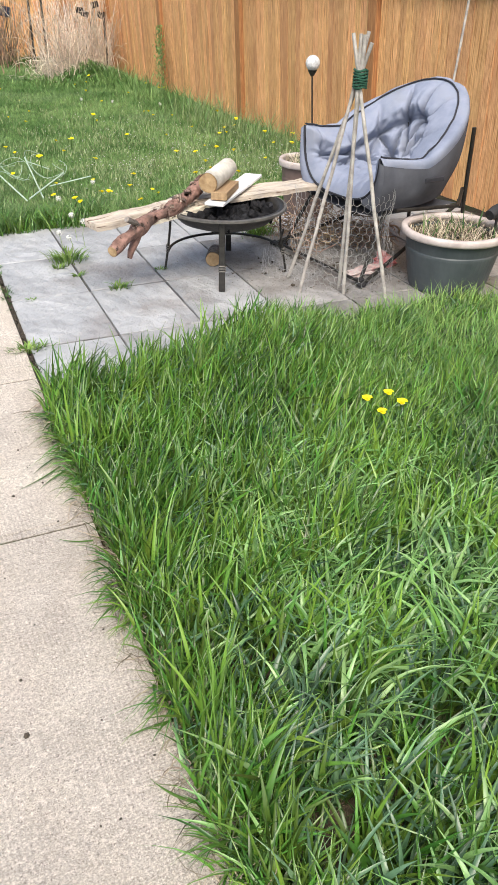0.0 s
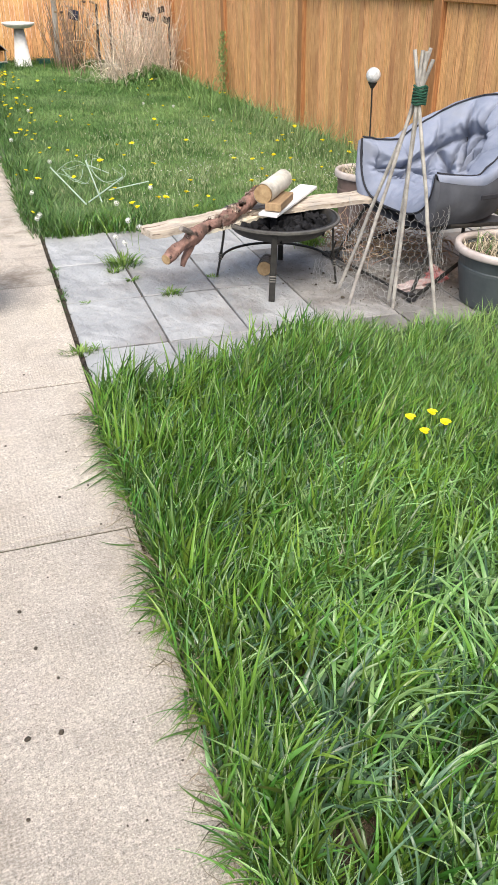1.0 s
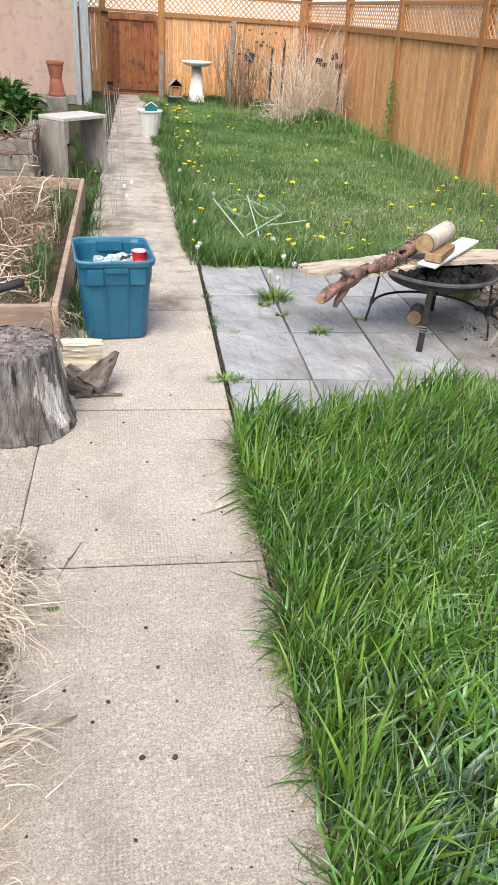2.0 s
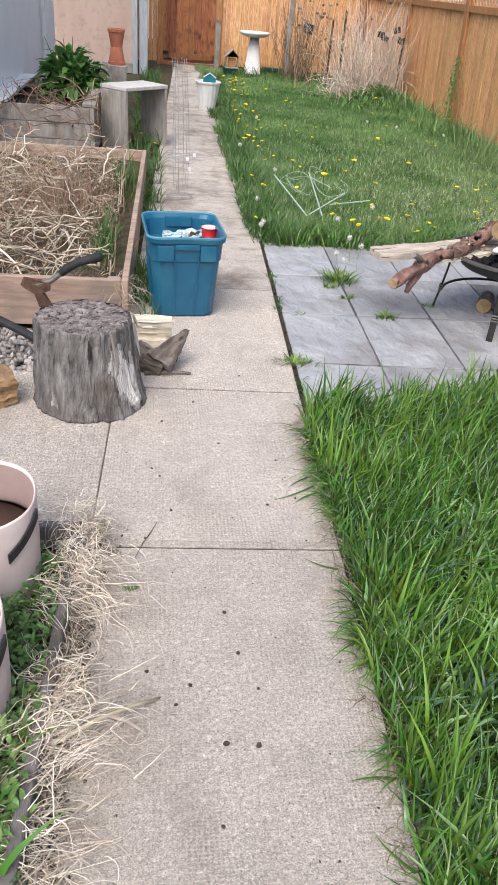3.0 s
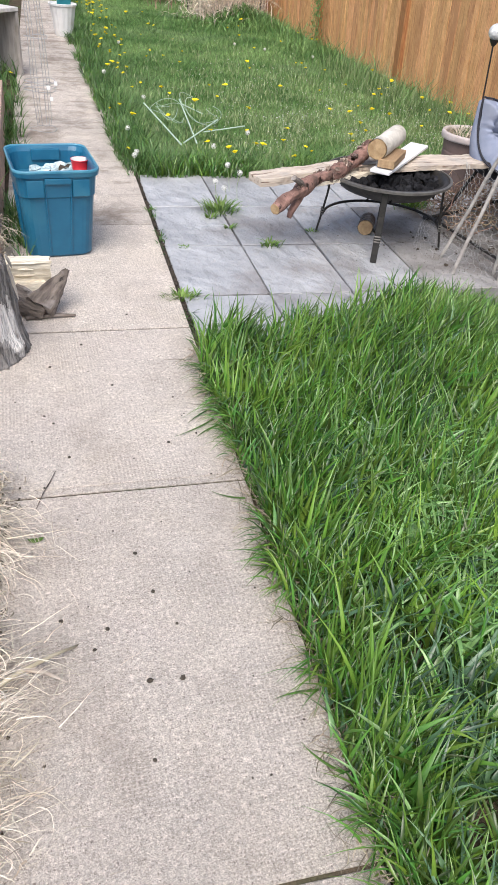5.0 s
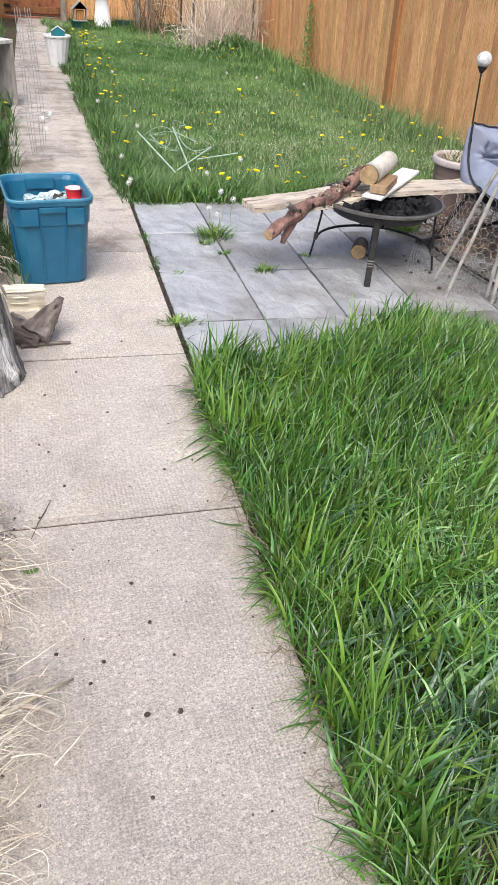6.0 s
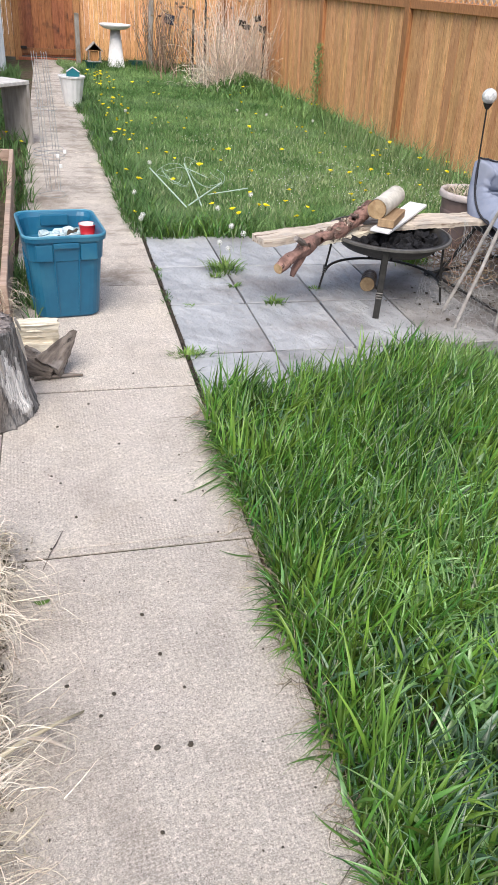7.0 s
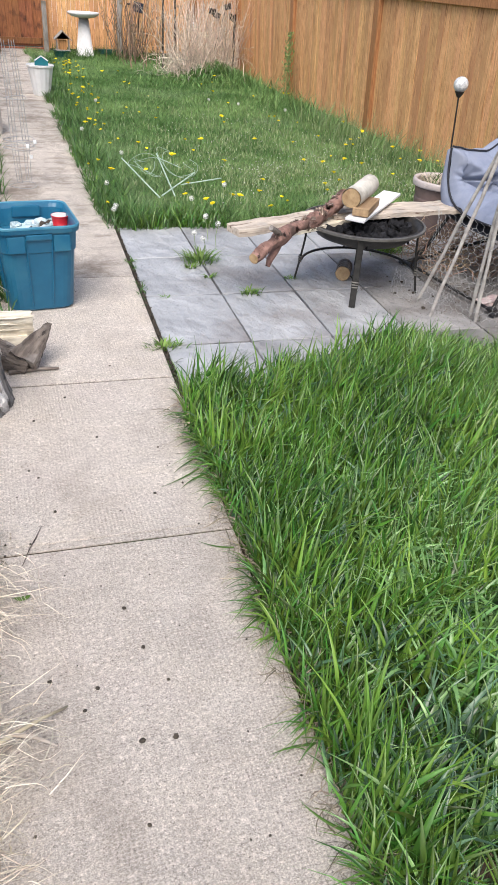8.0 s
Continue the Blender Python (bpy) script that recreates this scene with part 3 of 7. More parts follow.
def fence_run(name, loc, turn, posts, label):
    """A run along local x that faces local -y: posts, close boards, rails and a lattice top."""
    fence = thing(name, loc, label, "fence", kind="structure", turn=turn)
    rng = np.random.default_rng(len(posts))
    for x in posts:
        part("post", block((0.13, 0.11, 1.98), (x, 0.01, 0.94), bevel=0.006), CEDAR_POST, fence)
        part("post_cap", block((0.155, 0.135, 0.03), (x, 0.01, 1.945), bevel=0.008), CEDAR_POST, fence)
    for a, b in zip(posts, posts[1:]):
        span = b - a - 0.13
        part("rail", block((span, 0.05, 0.09), ((a + b) / 2, -0.012, RAIL), bevel=0.004), CEDAR_POST, fence)
        part("rail", block((span, 0.045, 0.05), ((a + b) / 2, 0.0, LATTICE_TOP + 0.022), bevel=0.004), CEDAR_POST, fence)
        part("rail", block((span, 0.04, 0.09), ((a + b) / 2, 0.045, 0.3), bevel=0.004), CEDAR_POST, fence)
        lat = lattice_panel(span, RAIL + 0.045, LATTICE_TOP, fence)
        lat.location.x = a + 0.065
        count = round(span / 0.092)
        for k in range(count):
            ob = new("board", BOARDS[k % 2])
            ob.parent = fence
            ob.matrix_basis = pose(a + 0.065 + (k + 0.5) * span / count, 0.012 + rng.uniform(-0.003, 0.003), 0.02, 0, 0, rng.uniform(-0.6, 0.6))
            ob.scale.x = span / count / 0.0930
    return fence


FX, FY = 4.31, 17.42
fence_side = fence_run("fence_side", (FX, FY, 0), -90, [0.0, 3.05, 5.77, 8.49, 11.26, 14.02, 16.8, 19.6], "tall cedar board fence with a lattice top along the lawn")
fence_side.matrix_basis = pose(FX + 0.07, FY, 0, 2.7, 0, -90)
fence_far = fence_run("fence_far", (0, FY, 0), 0, [1.24, 4.2], "cedar board fence with a lattice top behind the flower border")
fence_left = fence_run("fence_left", (0, FY, 0), 0, [-2.6, 0.06], "cedar board fence beside the gate")

gate = thing("gate", (0, FY, 0), "closed dark red-brown stained wooden garden gate", "gate", kind="structure")
for k in range(8):
    part("board", block((0.125, 0.02, 1.44), (0.185 + k * 0.128, 0.0, 0.77), bevel=0.004), GATE_WOOD, gate)
part("backing", block((1.05, 0.012, 1.42), (0.635, 0.02, 0.77)), GATE_WOOD, gate)
for z in (0.14, 1.42):
    part("gate_rail", block((1.06, 0.03, 0.11), (0.64, -0.026, z), bevel=0.004), GATE_WOOD, gate)
for x in (0.145, 1.125):
    part("gate_stile", block((0.09, 0.03, 1.16), (x, -0.026, 0.78), bevel=0.004), GATE_WOOD, gate)
part("top_rail", block((1.06, 0.06, 0.05), (0.65, 0, 1.52), bevel=0.004), CEDAR_POST, gate)
lat = lattice_panel(1.06, 1.55, LATTICE_TOP, gate)
lat.location.x = 0.12
part("latch", block((0.14, 0.03, 0.05), (0.1, -0.07, 1.47), bevel=0.01), BLACK_METAL, gate)
part("hinge", block((0.12, 0.02, 0.05), (0.17, -0.062, 0.2), bevel=0.006), BLACK_METAL, gate)
part("sill_board", block((1.2, 0.06, 0.06), (0.65, -0.03, 0.0), bevel=0.006), GATE_WOOD, gate)

# ---- buildings beside the path ----
shed = thing("shed", (0, 15.3, 0), "shed with pale plywood siding and blue-grey corner trim", "shed", kind="structure")
part("wall", block((2.2, 2.0, 2.5), (-1.52, 1.02, 1.22), bevel=0.004), PLYWOOD, shed)
part("corner_trim", block((0.09, 0.05, 2.5), (-0.40, 0.0, 1.22), bevel=0.005), GREY_PAINT, shed)
part("corner_trim", block((0.15, 0.05, 2.5), (-0.25, 0.05, 1.22), bevel=0.005), GREY_PAINT, shed)
part("skirting", block((2.1, 0.04, 0.16), (-1.5, -0.012, 0.06), bevel=0.005), OLD_BOARD, shed)
part("roof", block((2.7, 2.6, 0.08), (-1.52, 1.0, 2.52), bevel=0.01), GREY_PAINT, shed)
house = thing("house", (-1.55, 5.0, 0), "white rendered house wall beside the raised beds", "house", kind="structure")
part("wall", block((0.3, 5.6, 3.2), (-0.15, 5.4, 1.55), bevel=0.01), WHITE_WALL, house)
part("eave", block((0.5, 5.8, 0.16), (-0.1, 5.4, 3.2), bevel=0.01), WHITE, house)
part("downpipe", rod([(0.05, 6.6, 0.3), (0.05, 6.6, 1.5), (0.05, 6.6, 3.1)], 0.035, 10), WHITE, house)
# assumed walls, added only so that the lattice gaps look pale
backdrop = thing("neighbour_wall", (0, 0, 0), "pale backdrop walls added behind the lattice", "wall", kind="structure")
part("wall", block((26, 0.3, 3.6), (4, 24.0, 1.75), bevel=0.01), WHITE_WALL, backdrop)
part("wall", block((0.3, 22, 3.6), (8.5, 12.0, 1.75), bevel=0.01), PLYWOOD, backdrop)


# ---- tall grass, lawn ----
rng = np.random.default_rng(11)


def path_edge(y):
    """Where the path's lawn side lies, at a place along the garden."""
    return 0.549 + 0.0366 * y


def grass_bounds(xy):
    """Inside the overgrown bed, whose back edge lies along the patio and whose side is ragged along the path."""
    edge = 3.02 + 0.13 * np.clip((xy[:, 0] - 0.7) / 1.5, 0, 1) + 0.08 * np.sin(xy[:, 0] * 5.0) * np.clip(xy[:, 0] - 0.6, 0, 1) + 0.14 * np.exp(-((xy[:, 0] - 1.95) / 0.45) ** 2)
    left = path_edge(xy[:, 1]) + 0.004 + 0.014 * np.sin(xy[:, 1] * 4.1) + 0.012 * np.sin(xy[:, 1] * 11)
    return (xy[:, 1] < edge) & (xy[:, 0] > left)


def grass_thin(xy):
    """The bed is lower and thinner in front of the planter and the tipi."""
    return 1 - 0.42 * np.clip((xy[:, 0] - 1.80) / 0.35, 0, 1) * np.clip((xy[:, 1] - 2.0) / 0.5, 0, 1)


def grass_part(count, y0, y1, h0, h1, w0, w1, lean0, lean1, az_mean, az_spread, seed, name, label, clump=2.2, material=None, droop=0.0):
    rng = np.random.default_rng(seed)
    xy = scatter(count, 0.53, 4.2, y0, y1, rng)
    xy = xy[grass_bounds(xy)]
    # blades gather in tufts
    cell = patchy(xy, 9.0, seed * 0.7)
    xy = xy[cell + rng.uniform(-0.16, 0.16, len(xy)) > 0.44]
    n = len(xy)
    tuft = patchy(xy, clump, 9.1)
    h = (h0 + (h1 - h0) * tuft) * rng.uniform(0.55, 1.2, n) * np.where(xy[:, 0] > 2.5, 0.72, 1.0) * np.clip((xy[:, 0] - path_edge(xy[:, 1])) / 0.16 + 0.45, 0.5, 1) * grass_thin(xy)
    az = rng.normal(az_mean, az_spread, n) + 1.6 * (patchy(xy, 3.1, 4.4) - 0.5)
    me = blades(name, xy, -0.03, h, rng.uniform(w0, w1, n), az, rng.uniform(lean0, lean1, n), 6, seed, 2.0, droop, 0.45, 0.9)
    return stuff(name, me, material or GRASS_TALL, label, "grass")


grass_part(34000, 1.5, 3.42, 0.11, 0.31, 0.009, 0.021, 0.15, 0.9, 0.5, 0.9, 1, "tall_grass", "overgrown bright green grass bed beside the path", 3.4)
grass_part(22000, -0.6, 1.8, 0.09, 0.25, 0.010, 0.023, 0.3, 1.0, 0.4, 1.2, 2, "broad_grass", "broad-bladed green grass at the near end of the bed", 3.4)
grass_part(18000, -0.6, 3.3, 0.05, 0.14, 0.004, 0.008, 0.4, 1.0, 0.0, 3.0, 3, "grass_undergrowth", "short undergrowth among the tall grass")
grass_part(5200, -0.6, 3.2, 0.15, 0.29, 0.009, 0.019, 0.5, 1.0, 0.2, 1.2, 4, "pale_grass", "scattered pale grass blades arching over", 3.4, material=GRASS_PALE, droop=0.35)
grass_part(21000, -0.6, 3.2, 0.11, 0.28, 0.010, 0.022, 0.2, 1.0, 0.3, 1.1, 5, "blue_grass", "darker blue-green grass blades in the bed", 3.4, material=GRASS_BLUE, droop=0.2)
grass_part(9000, -0.6, 1.3, 0.08, 0.22, 0.006, 0.013, 0.3, 1.0, 0.3, 2.0, 6, "near_grass", "dense green grass near the path edge")
rng = np.random.default_rng(17)
fresh = scatter(6500, 0.60, 2.4, 0.6, 3.2, rng)
fresh = fresh[grass_bounds(fresh)]
fresh = fresh[(patchy(fresh, 4.0, 12.0) + 0.10 * (fresh[:, 1] - 2.3)) > 0.44]
n = len(fresh)
stuff("fresh_grass", blades("fresh_grass", fresh, -0.02, rng.uniform(0.12, 0.28, n) * grass_thin(fresh), rng.uniform(0.007, 0.016, n), rng.normal(0.6, 1.0, n), rng.uniform(0.1, 0.7, n), 6, 20, 2.0, 0.0, 0.45, 0.8), GRASS_FRESH, "upright fresh yellow-green blades at the back of the bed", "grass")
rng = np.random.default_rng(15)
fine = scatter(26000, 1.75, 4.2, 0.2, 3.2, rng)
fine = fine[grass_bounds(fine) & (patchy(fine, 2.2, 6.0) + 0.35 * (fine[:, 0] - 2.2) > 0.45)]
n = len(fine)
stuff("fine_grass", blades("fine_grass", fine, -0.02, rng.uniform(0.10, 0.24, n) * grass_thin(fine) ** 0.7, rng.uniform(0.003, 0.007, n), rng.normal(0.5, 1.4, n), rng.uniform(0.3, 1.0, n), 4, 16), GRASS_FINE, "finer pale green grass thinning out towards the fence", "grass")
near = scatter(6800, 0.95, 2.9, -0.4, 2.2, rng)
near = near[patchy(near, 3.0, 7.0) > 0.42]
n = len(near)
# highlights by colour: these blades are paler, not better lit
stuff("bright_blades", blades("bright_blades", near, 0.0, rng.uniform(0.12, 0.26, n), rng.uniform(0.010, 0.020, n), rng.normal(0.2, 1.2, n), rng.uniform(0.5, 1.0, n), 6, 18, 2.0, 0.3, 0.45, 0.8), GRASS_PALE, "broad grass blades coloured pale as if catching the light", "grass")
y = rng.uniform(-0.5, 3.05, 2000)
ex = np.column_stack((path_edge(y) + rng.normal(0.03, 0.02, 2000), y))
ex = ex[patchy(ex, 3.2, 1.0) > 0.52]
n = len(ex)
stuff("grass_edge", blades("grass_edge", ex, -0.02, rng.uniform(0.05, 0.20, n), rng.uniform(0.005, 0.011, n), rng.normal(math.pi + 0.5, 1.1, n), rng.uniform(0.6, 1.0, n), 5, 2, 1.5, 0.6, 0.4, 0.7), GRASS_TALL,
      "green grass blades flopping onto the path edge", "grass")
en = scatter(4200, 0.53, 0.80, -0.3, 3.0, rng)
en = en[grass_bounds(en) & (en[:, 0] < path_edge(en[:, 1]) + 0.17)]
n = len(en)
stuff("edge_tufts", blades("edge_tufts", en, -0.025, rng.uniform(0.07, 0.20, n), rng.uniform(0.005, 0.012, n), rng.normal(0.9, 1.1, n), rng.uniform(0.15, 0.8, n), 5, 19, 2.0, 0.15, 0.4, 0.7), GRASS_TALL, "dense grass tufts along the path edge", "grass")
y = rng.uniform(-0.3, 3.0, 1500)
xd = np.column_stack((path_edge(y) + rng.normal(0.012, 0.028, 1500), y, rng.uniform(-0.01, 0.03, 1500)))
stuff("edge_straw", ribbons("edge_straw", xd, rng.uniform(0, 6.28, 1500), rng.uniform(-0.2, 0.5, 1500), rng.uniform(0.04, 0.13, 1500), rng.uniform(0.0015, 0.004, 1500), 5, 6, 0.4, 0.2, 0.002), THATCH, "dead straw caught at the path edge", "straw")
# single long blades that lie on the paving
for x, y, turn, long, bend in ((0.625, 2.52, 208, 0.16, 3), (0.60, 2.44, 215, 0.19, -2), (0.61, 2.40, 203, 0.13, 4), (0.60, 1.98, 168, 0.12, -5), (0.60, 1.66, 150, 0.09, 4), (0.58, 1.24, 172, 0.11, 3), (0.57, 1.02, 140, 0.12, -4), (0.645, 2.84, 170, 0.10, 4)):
    leaf = thing("fallen_grass_blade", (x, y, 0.004), "single green grass blade lying on the concrete", "grass blade", group="fallen grass blades")
    bm = bmesh.new()
    rows_, p, a = [], Vector((0, 0, 0.002)), radians(turn)
    for k in range(8):
        q = k / 7
        side = Vector((-math.sin(a), math.cos(a), 0)) * 0.0042 * (1 - q ** 2)
        rows_.append([bm.verts.new(p - side), bm.verts.new(p + Vector((0, 0, 0.0015))), bm.verts.new(p + side)])
        p = p + Vector((math.cos(a), math.sin(a), 0.02 * math.sin(3 * q))) * long / 7
        a += radians(bend)
    for r0, r1 in zip(rows_, rows_[1:]):
        for k in range(2):
            bm.faces.new((r0[k], r0[k + 1], r1[k + 1], r1[k]))
    part("leaf", bm, GRASS_TALL, leaf, smooth=True)

bm = bmesh.new()
bmesh.ops.create_grid(bm, x_segments=30, y_segments=90, size=0.5, matrix=Matrix.Translation((2.53, 11.4, -0.02)) @ Matrix.Diagonal((3.5, 11.9, 1, 1)))
for v in bm.verts:
    v.co.z += 0.015 * noise.noise(v.co * 1.7)
turf = part("turf", bm, TURF, None, smooth=True)
tagged(turf, "green matted turf under the lawn grass", "lawn", kind="structure")
xy = scatter(250000, 0.74, 4.3, 5.42, 17.2, rng)
xy = xy[(xy[:, 0] > 0.80 + 0.05 * np.sin(xy[:, 1] * 3.7)) & (xy[:, 1] > 5.47 + 0.06 * np.sin(xy[:, 0] * 6))]
xy = xy[np.argsort(rng.uniform(0, 1, len(xy)) * (1 + 0.25 * (xy[:, 1] - 5.4)))][:190000]
n = len(xy)
tuft = patchy(xy, 1.1, 2.0)
border = np.exp(-((xy[:, 1] - 5.5) / 0.35) ** 2) + 0.6 * np.exp(-((xy[:, 0] - 0.85) / 0.2) ** 2) + 0.9 * np.exp(-((xy[:, 0] - 4.25) / 0.35) ** 2)
h = (0.035 + 0.05 * tuft + 0.085 * border) * rng.uniform(0.6, 1.3, n)
lawn = stuff("lawn", blades("lawn", xy, -0.03, h, np.clip(0.0030 + 0.0005 * (xy[:, 1] - 5), 0.003, 0.007) * rng.uniform(0.8, 1.5, n), rng.uniform(0, 2 * math.pi, n), rng.uniform(0.4, 1.0, n), 2, 3), GRASS_LAWN,
             "unmown green lawn dotted with weeds and dandelions", "lawn")


# ---- things on the path and pad ----
def rounded_ring(bm, sx, sy, r, z, n=5):
    pts = []
    for cx, cy, a0 in ((1, 1, 0), (-1, 1, 90), (-1, -1, 180), (1, -1, 270)):
        for k in range(n + 1):
            a = radians(a0 + 90 * k / n)
            pts.append(bm.verts.new((cx * (sx / 2 - r) + r * math.cos(a), cy * (sy / 2 - r) + r * math.sin(a), z)))
    return pts


def loft(rings, bm, close=True):
    for a, b in zip(rings, rings[1:]):
        for k in range(len(a)):
            bm.faces.new((a[k], a[(k + 1) % len(a)], b[(k + 1) % len(b)], b[k]))
    if close:
        bm.faces.new(rings[0][::-1])
        bm.faces.new(rings[-1])
    return bm


def lump(bm, at, size, seed, rough=0.25, sub=2):
    """A crumpled or stony lump."""
    rng = np.random.default_rng(seed)
    made = bmesh.ops.create_icosphere(bm, subdivisions=sub, radius=1.0)
    off = rng.uniform(0, 50, 3)
    turn = Euler(rng.uniform(0, 6.28, 3)).to_matrix()
    for v in made["verts"]:
        k = 1 + rough * noise.noise(Vector(off) + v.co * 1.7) * 2
        v.co = turn @ (v.co * k)
        v.co = Vector((v.co.x * size[0], v.co.y * size[1], v.co.z * size[2])) + Vector(at)
    return bm


tote = thing("storage_tote", (0.143, 4.215, 0.002), "open blue plastic storage tote filled with rubbish, standing on the path", "tote", turn=5)
TZ = 0.455


def tote_size(z):
    k = z / TZ
    return 0.335 + 0.052 * k, 0.36 + 0.09 * k


bm = bmesh.new()
rings = []
for z, extra in ((0.0, -0.02), (0.012, 0.0), (0.32, 0.0), (0.325, 0.012), (0.425, 0.012), (0.427, 0.034), (0.452, 0.036), (0.458, 0.026), (0.45, 0.008), (0.43, -0.006), (0.34, -0.012)):
    sx, sy = tote_size(z)
    rings.append(rounded_ring(bm, sx + extra, sy + extra, 0.068, z))
loft(rings, bm)
body = part("body", bm, TOTE, tote, smooth=False)
# the lip's paler blue puts the rim's highlight into the colour
bm = bmesh.new()
rings = []
for z, extra in ((0.448, 0.0375), (0.456, 0.0385), (0.4615, 0.034), (0.4615, 0.026), (0.456, 0.021), (0.448, 0.022)):
    sx, sy = tote_size(0.452)
    rings.append(rounded_ring(bm, sx + extra, sy + extra, 0.068, z))
loft(rings, bm, close=False)
part("rim_lip", bm, surface("pale blue tote rim highlight", (0.03, 0.17, 0.27), (0.09, 0.27, 0.37), 9, 0.35, 0.05, 160), body, "rim lip coloured paler for its highlight", smooth=True)
for sign in (-1, 1):
    bm = bmesh.new()
    a0, a1 = tote_size(0.03)[1] / 2, tote_size(0.415)[1] / 2
    for x in (-0.066, 0.066):
        tube(bm, [(x * 0.8, sign * (a0 + 0.001), 0.03), (x, sign * (a1 + 0.004), 0.41)], 0.006, 6)
    part("rib", bm, TOTE, body)
    part("grip", block((0.13, 0.022, 0.03), (0, sign * (a1 + 0.008), 0.408), bevel=0.006, segments=2), TOTE, body)
    for x in (-0.112, 0.112):
        part("shoulder_panel", block((0.085, 0.016, 0.085), (x, sign * (a1 + 0.004), 0.372), bevel=0.005, segments=2), TOTE, body)
    part("inner_notch", block((0.15, 0.018, 0.06), (0, sign * (a1 - 0.012), 0.415), bevel=0.006, segments=2), TOTE, body)
    bm = bmesh.new()
    s0, s1 = tote_size(0.03)[0] / 2, tote_size(0.31)[0] / 2
    for y in (-0.1, 0.0, 0.1):
        tube(bm, [(sign * (s0 + 0.001), y * 0.85, 0.03), (sign * (s1 + 0.002), y, 0.31)], 0.006, 6)
    part("side_rib", bm, TOTE, body)
rng = np.random.default_rng(5)
for i in range(30):
    ob = thing("rubbish", (0.165 + rng.uniform(-0.125, 0.125), 4.235 + rng.uniform(-0.16, 0.16), 0.34), "crumpled pale wrapper lying in the tote", "rubbish", group="rubbish in the tote")
    bm = lump(bmesh.new(), (0, 0, 0.025), rng.uniform(0.016, 0.042, 3) * (1.2, 1.1, 0.7), i, 0.45, 2)
    part("wrapper", bm, (TRASH, DARK, TEAL, TRASH, TRASH)[i % 5] if i % 5 != 2 else surface("pale blue film %d" % i, (0.35, 0.55, 0.6), (0.6, 0.72, 0.75), 12, 0.4, 0.5, 40), ob)
cup = thing("plastic_cup", (0.292, 4.27, 0.332), "red disposable plastic cup with a white inside in the tote", "cup")
part("wall", lathe([(0.032, 0), (0.033, 0.004), (0.044, 0.098), (0.0475, 0.102), (0.0475, 0.106), (0.0455, 0.106), (0.044, 0.095)], 24, ring=True), RED, cup, smooth=True)
part("lining", lathe([(0.0445, 0.1055), (0.043, 0.09), (0.033, 0.02)], 24), WHITE, cup, "white inside", smooth=True)

stump = thing("tree_stump", (-0.275, 3.12, 0.0), "weathered grey chopping stump with cracked sides, standing on the concrete", "stump")
bm = bmesh.new()
N, ST = 260, 0.375
prev = None
rngs = np.random.default_rng(8)
groove = [noise.noise((math.cos(2 * math.pi * k / N) * 9, math.sin(2 * math.pi * k / N) * 9, 4.2)) + 0.8 * noise.noise((math.cos(2 * math.pi * k / N) * 30, math.sin(2 * math.pi * k / N) * 30, 1.2)) for k in range(N)]
levels = [0, 0.008] + [0.014 + 0.0060 * i for i in range(59)] + [0.370, ST]
for i, z in enumerate(levels):
    ring = []
    for k in range(N):
        a = 2 * math.pi * k / N
        s = z / ST
        c, d = math.cos(a), math.sin(a)
        r = 0.221 - 0.034 * s ** 0.8 + 0.012 * math.exp(-z / 0.04)
        r += 0.016 * noise.noise((c * 1.6, d * 1.6, z * 3)) + 0.012 * groove[(k + int(3 * math.sin(z * 11))) % N] * (0.5 + 1.0 * abs(noise.noise((c * 2, d * 2, z * 7)))) + 0.008 * noise.noise((c * 4, d * 4, z * 8)) + 0.003 * noise.noise((c * 40, d * 40, z * 12))
        # a burl low on one side
        r += 0.022 * math.exp(-((a - 5.75) / 0.16) ** 2 - ((z - 0.05) / 0.03) ** 2)
        if i == len(levels) - 1:
            r -= 0.008
        zz = z + (0.008 * noise.noise((c * 5, d * 5, 7.7)) if s > 0.9 else 0)
        ring.append(bm.verts.new((r * 1.06 * c - 0.024 * s, r * d + 0.01 * s, zz)))
    if prev:
        for k in range(N):
            f = bm.faces.new((prev[k], prev[(k + 1) % N], ring[(k + 1) % N], ring[k]))
            a = 2 * math.pi * k / N
            c, d = math.cos(a), math.sin(a)
            peel = 1.65 * math.exp(-((a - 5.62 + 0.9 * (z - 0.15)) / 0.33) ** 2 - ((z - 0.15) / 0.13) ** 2) + 0.5 * math.exp(-((a - 4.1) / 0.25) ** 2 - ((z - 0.09) / 0.05) ** 2)
            peel += 0.6 * noise.noise((c * 7, d * 7, z * 9)) + 0.22 * noise.noise((c * 30, d * 30, z * 20)) + 0.16 * noise.noise((c * 45, d * 45, z * 60))
            f.material_index = 2 if peel > 0.84 else 1 if peel > 0.5 else 0
    else:
        bm.faces.new(ring[::-1])
    prev = ring
part("trunk", bm, [STUMP, STUMP_MID, STUMP_PALE], stump, "cracked grey sides with a bleached barkless patch", smooth=True)
bm = bmesh.new()
rings = []
for j in range(40):
    q = 1 - j / 40.5
    ring = []
    for k in range(N):
        a = 2 * math.pi * k / N
        r = (0.182 + 0.009 * groove[k]) * q
        p = Vector((r * 1.06 * math.cos(a) - 0.024, r * math.sin(a) + 0.01, 0))
        z = (ST - 0.002 if j else ST - 0.02) + 0.010 * noise.noise((p.x * 16, p.y * 16, 1)) + 0.010 * noise.noise((p.x * 40 + p.y * 20, p.y * 110 - p.x * 40, 3)) + 0.005 * noise.noise((p.x * 130, p.y * 130, 5))
        ring.append(bm.verts.new((p.x, p.y, z)))
    rings.append(ring)
